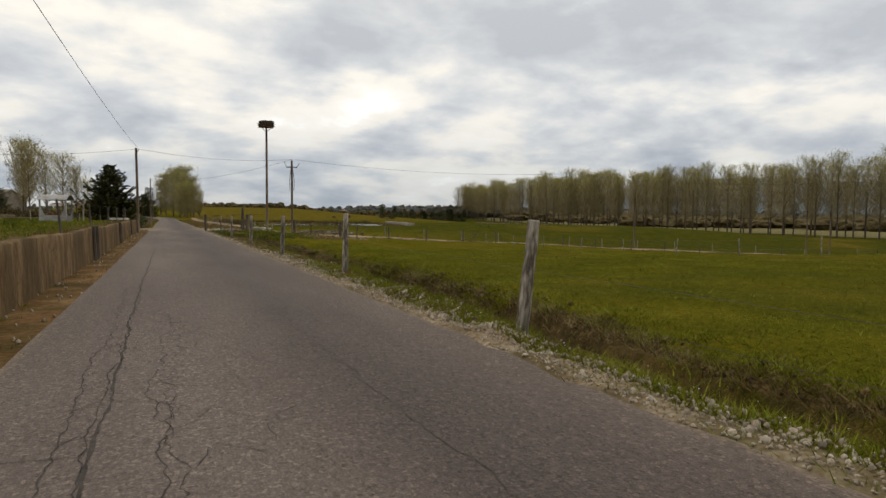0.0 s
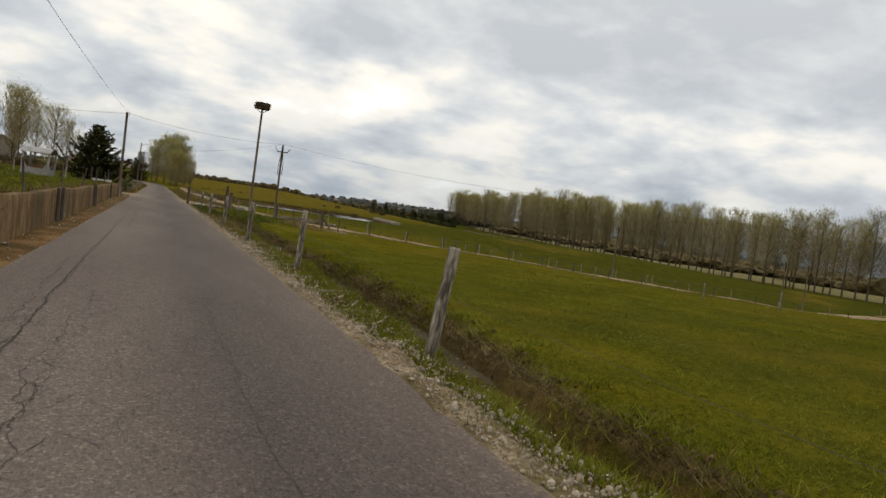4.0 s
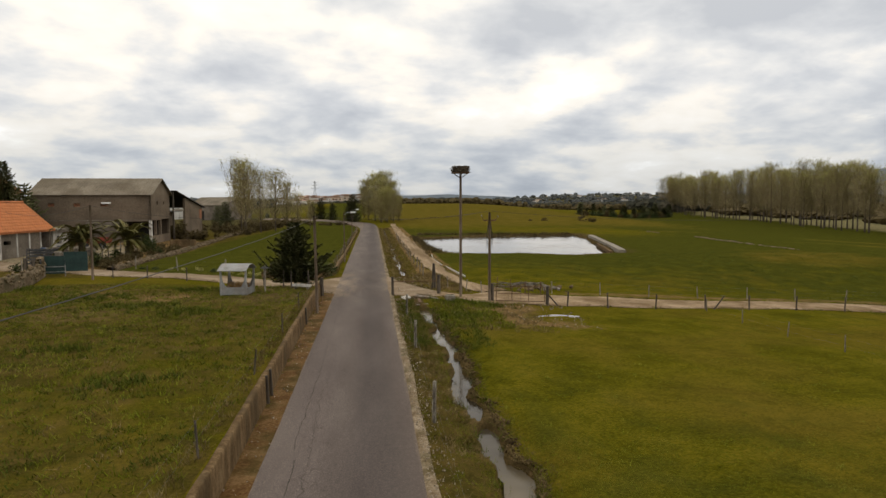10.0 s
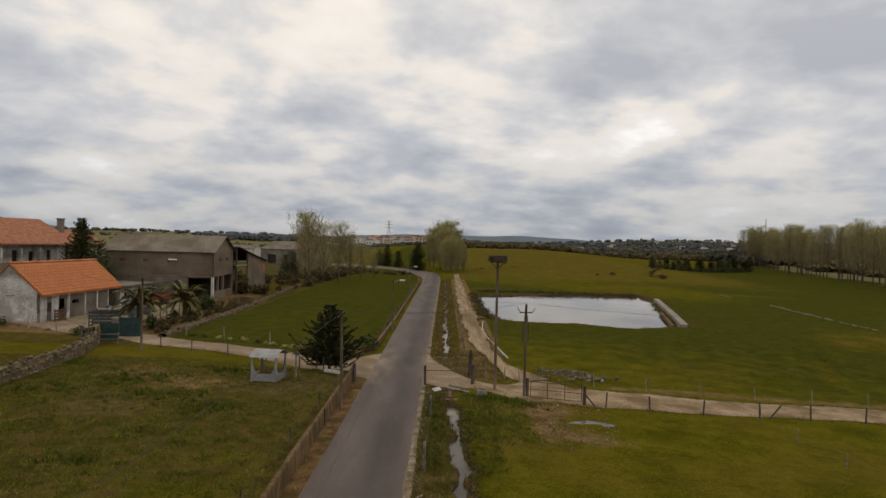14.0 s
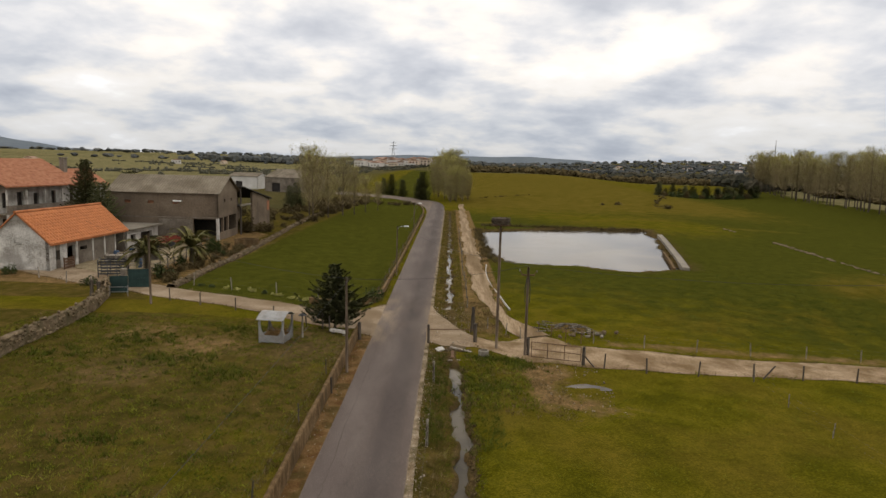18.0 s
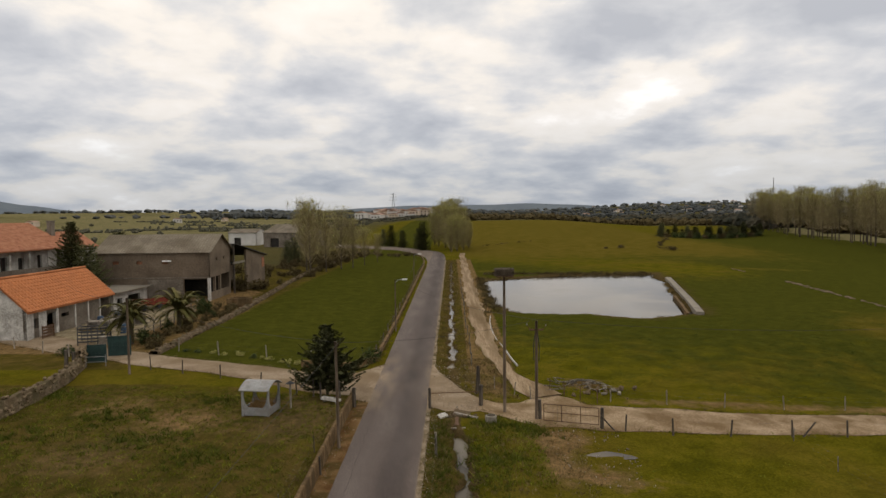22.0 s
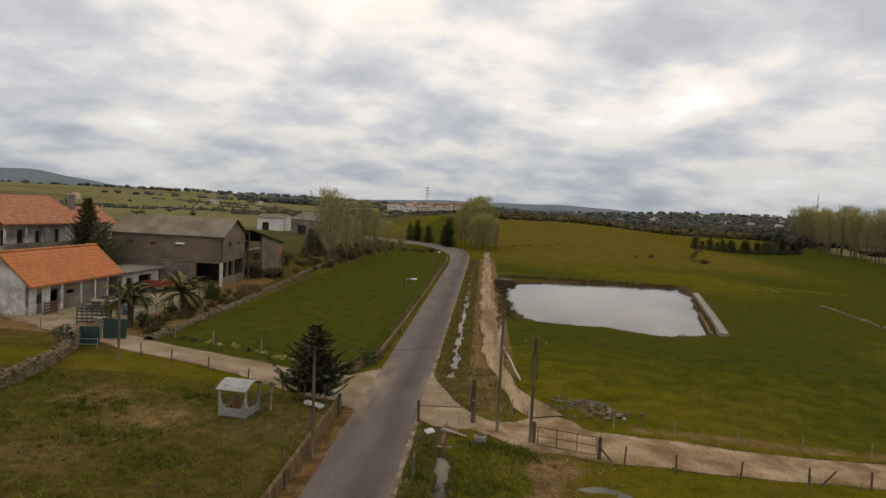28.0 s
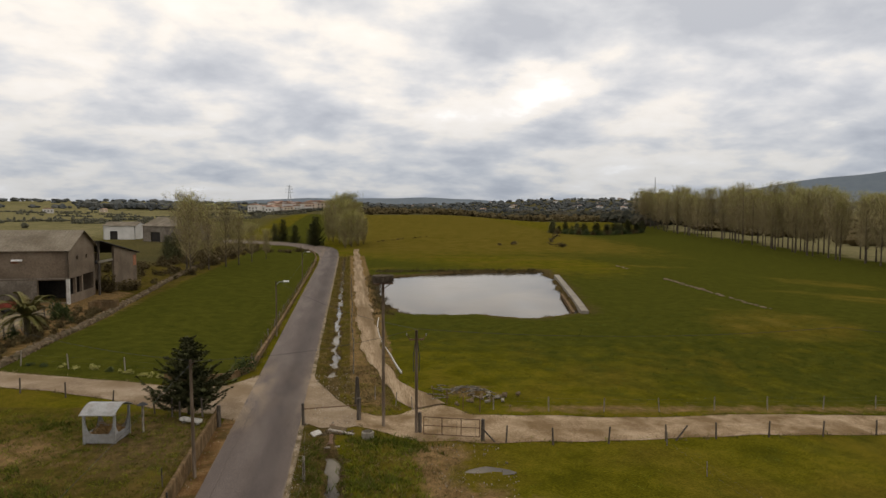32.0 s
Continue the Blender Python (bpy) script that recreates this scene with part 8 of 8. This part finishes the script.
tufts("meadow_straw", leftd, M["straw_blade"], "dead straw tufts in the walled meadow", 0.04, 0.14, 7, 0.12, 0.014, 8, 0.9)
rims = [(-3.95 + rng.uniform(-0.35, 0.12), rng.uniform(1, 54)) for _ in range(620)]
tufts("wall_top_grass", rims, M["straw_blade"], "dry grass fringe along the wall top", 0.06, 0.22, 7, 0.05, 0.010, 9)
foot = [(-3.45 + rng.uniform(-0.1, 0.25), rng.uniform(1, 54)) for _ in range(150)]
tufts("wall_foot_grass", foot, M["blade"], "small weeds at the foot of the wall", 0.03, 0.1, 7, 0.05, 0.009, 10)
edges = [(-2.8 + rng.uniform(-0.18, 0.02), rng.uniform(1, 54)) for _ in range(160)]
tufts("road_edge_grass", edges, M["straw_blade"], "sparse weeds at the asphalt edge", 0.02, 0.07, 6, 0.05, 0.009, 11)
farv = [(rng.uniform(1.4, 4.1), rng.uniform(66, 180)) for _ in range(900)]
tufts("far_bank_grass", farv, M["straw_blade"], "dry grass along the farther ditch", 0.08, 0.3, 8, 0.13, 0.02, 12)
pondg = []
for (x0, y0), (x1, y1) in zip(POND, POND[1:] + POND[:1]):
    ln = math.hypot(x1 - x0, y1 - y0)
    for k in range(int(ln * 5)):
        t = rng.random()
        pondg.append((x0 + (x1 - x0) * t + rng.gauss(0, 0.5), y0 + (y1 - y0) * t + rng.gauss(0, 0.5)))
tufts("pond_edge_grass", pondg, M["scrub"], "brown reeds and mud tufts round the pond", 0.08, 0.3, 7, 0.16, 0.03, 13)
def edge_spots(line, per, sd):
    out = []
    for (x0, y0), (x1, y1) in zip(line, line[1:]):
        for k in range(int(math.hypot(x1 - x0, y1 - y0) * per)):
            t = rng.random()
            out.append((x0 + (x1 - x0) * t + rng.gauss(0, sd), y0 + (y1 - y0) * t + rng.gauss(0, sd)))
    return out


rims2 = edge_spots(TRACK_S[:9], 4, 0.16) + edge_spots(TRACK_N[:12], 4, 0.16) + edge_spots(BY_W[:7], 4, 0.2) + edge_spots(BY_E[:7], 4, 0.2) + edge_spots(APRON_N[1:], 5, 0.2)
tufts("track_edge_grass", rims2, M["scrub"], "dry trodden grass fringing the sandy track", 0.05, 0.16, 8, 0.12, 0.018, 15, 1.0)
tufts("track_edge_weeds", edge_spots(TRACK_S[:9], 2.5, 0.3) + edge_spots(TRACK_N[:12], 2.5, 0.35) + edge_spots(BY_W[:6], 3, 0.4) + edge_spots(BY_E[:6], 3, 0.4), M["blade"], "green weeds fringing the sandy track", 0.06, 0.2, 8, 0.12, 0.016, 16, 0.9)
tufts("lane_edge_grass", edge_spots(LANE_S, 4, 0.15) + edge_spots(LANE_N, 4, 0.15), M["straw_blade"], "dry grass fringing the farm lane", 0.05, 0.2, 8, 0.12, 0.018, 17, 0.9)
island = [(rng.uniform(3.4, 7.2), rng.uniform(57, 68)) for _ in range(500)]
tufts("island_grass", [p for p in island if p[0] < 7.6 - 0.2 * (p[1] - 58) and p[0] > 3.3 + max(0, 58.5 - p[1]) * 0.6], M["straw_blade"], "brown grass between track and ditch", 0.06, 0.25, 8, 0.14, 0.02, 18, 0.9)
knoll = [(rng.uniform(3.7, 7.4), rng.uniform(43, 52.2)) for _ in range(330)]
tufts("bank_weeds", knoll, M["blade"], "dark green weeds on the bank below the gate", 0.06, 0.25, 9, 0.14, 0.024, 19, 0.8)
tufts("bank_straw", [(rng.uniform(3.7, 9.5), rng.uniform(42, 52.2)) for _ in range(380)], M["straw_blade"], "straw tufts on the bank below the gate", 0.05, 0.2, 8, 0.14, 0.02, 20, 0.9)
pastc = [(rng.uniform(5, 60), rng.uniform(58, 88)) for _ in range(1500)]
tufts("pasture_tufts", pastc, M["nettle"], "dark tussocks scattered over the pasture", 0.03, 0.1, 8, 0.16, 0.03, 21, 1.3)
nettle = []
for cx, cy, n, sp in ((-13, 47, 60, 1.2), (-17, 50.5, 60, 1.4), (-9.5, 44.5, 40, 0.9), (-20.5, 47.5, 50, 1.3), (-11.5, 53.8, 40, 1.0), (-22.8, 55, 50, 1.1), (4.9, 46, 40, 0.8), (5.6, 51.4, 50, 0.9), (7.2, 50.6, 40, 0.8), (-8, 31, 30, 0.8), (-12, 36, 30, 1.0)):
    nettle += [(cx + rng.gauss(0, sp), cy + rng.gauss(0, sp * 0.6)) for _ in range(n)]
tufts("nettle_patch", nettle, M["nettle"], "dark green nettle patches in the meadow", 0.1, 0.32, 10, 0.12, 0.03, 14, 0.6)

crossing = [(rng.choice((rng.uniform(1.5, 2.5), rng.uniform(3.5, 5.2))), rng.uniform(38, 51.5)) for _ in range(420)]
tufts("ditch_weeds", crossing, M["nettle"], "rank green weeds beside the ditch crossing", 0.08, 0.28, 10, 0.12, 0.018, 25, 0.7)
tufts("ditch_straw", [(rng.uniform(1.4, 2.6), rng.uniform(26, 52)) for _ in range(420)], M["straw_blade"], "dry straw tufts on the bank between road and ditch", 0.05, 0.2, 9, 0.10, 0.014, 26, 0.9)
clump = [(rng.uniform(-26, -4.2), rng.uniform(18, 56)) for _ in range(520)]
tufts("meadow_clumps", [(x + rng.gauss(0, 0.25), y + rng.gauss(0, 0.25)) for x, y in clump for _ in range(6)], M["nettle"], "dark green weed clumps dotting the walled meadow", 0.03, 0.12, 8, 0.09, 0.02, 27, 0.9)
kerbline = [(-3.75 + rng.gauss(0, 0.22), rng.uniform(67, 165)) for _ in range(700)]
tufts("kerb_grass", kerbline, M["straw_blade"], "dry grass growing over the low roadside kerb wall", 0.15, 0.5, 7, 0.12, 0.02, 28, 0.6)
tufts("far_shore_reeds", [(rng.uniform(9, 42), 141.5 + rng.gauss(0, 0.9)) for _ in range(420)] + [(8.0 + rng.gauss(0, 0.6), rng.uniform(92, 136)) for _ in range(260)], M["scrub"], "brown reeds on the banks of the pond", 0.2, 0.6, 7, 0.2, 0.04, 29, 0.5)
s = Soup()
rg = random.Random(521)


def pebbles(n, fx, fy, s0, s1):
    for k in range(n):
        src = STONES[rg.randrange(6)]
        x, y = fx(), fy()
        sc = rg.uniform(s0, s1) * (1.8 if rg.random() < 0.06 else 1)
        m4 = Matrix.LocRotScale((x, y, hz(x, y) + 0.03 + sc * 0.12), Euler((rg.random() * 6, rg.random() * 6, rg.random() * 6)), (sc, sc, sc * 0.7))
        b0 = len(s.v)
        s.v += [tuple(m4 @ v.co) for v in src.vertices]
        s.f += [tuple(b0 + q for q in p.vertices) for p in src.polygons]


pebbles(6400, lambda: 1.06 + abs(rg.gauss(0, 0.36)), lambda: 0.5 + rg.random() ** 1.3 * 20, 0.009, 0.038)
pebbles(110, lambda: 1.15 + abs(rg.gauss(0, 0.33)), lambda: rg.uniform(2.5, 16), 0.035, 0.08)
pebbles(1100, lambda: 1.08 + abs(rg.gauss(0, 0.35)), lambda: rg.uniform(16, 53), 0.02, 0.07)
pebbles(260, lambda: rg.uniform(-3.55, -2.75), lambda: rg.uniform(1, 54), 0.02, 0.07)
pebbles(240, lambda: rg.uniform(1.2, 4.2), lambda: rg.uniform(54, 66), 0.04, 0.12)
pebbles(160, lambda: rg.uniform(8, 12), lambda: rg.uniform(43, 51), 0.03, 0.10)
tagged(new("verge_stones", s.mesh("verge_stones", M["pebble"])), "pale loose stones scattered along the verge", "stones", kind="stuff")
s = Soup()
for k in range(2600):
    y = 1.5 + rg.random() ** 1.5 * 48
    sc = rg.uniform(0.03, 0.12) * (1.5 if rg.random() < 0.1 else 1) * (0.55 if y < 10 else 1)
    x = float(ditch_x(y)) + rg.gauss(0.50, 0.11)
    m4 = Matrix.LocRotScale((x, y, hz(x, y) + sc * 0.1), Euler((rg.random() * 6, rg.random() * 6, rg.random() * 6)), (sc, sc * 1.3, sc * 0.7))
    b0, src = len(s.v), STONES[k % 6]
    s.v += [tuple(m4 @ v.co) for v in src.vertices]
    s.f += [tuple(b0 + q for q in p.vertices) for p in src.polygons]
tagged(new("bank_clods", s.mesh("bank_clods", M["clod"])), "brown earth clods along the trampled ditch bank", "earth", kind="stuff")
s = Soup()
for k in range(170):
    x, y = rg.uniform(1.4, 2.1), rg.uniform(0.8, 30)
    s.leaf((x, y, hz(x, y) + rg.uniform(0.06, 0.16)), 0.014, rg, 0.2, 1.0)
tagged(new("tiny_flowers", s.mesh("tiny_flowers", M["petal"])), "tiny white flowers among the verge weeds", "flowers", kind="stuff")
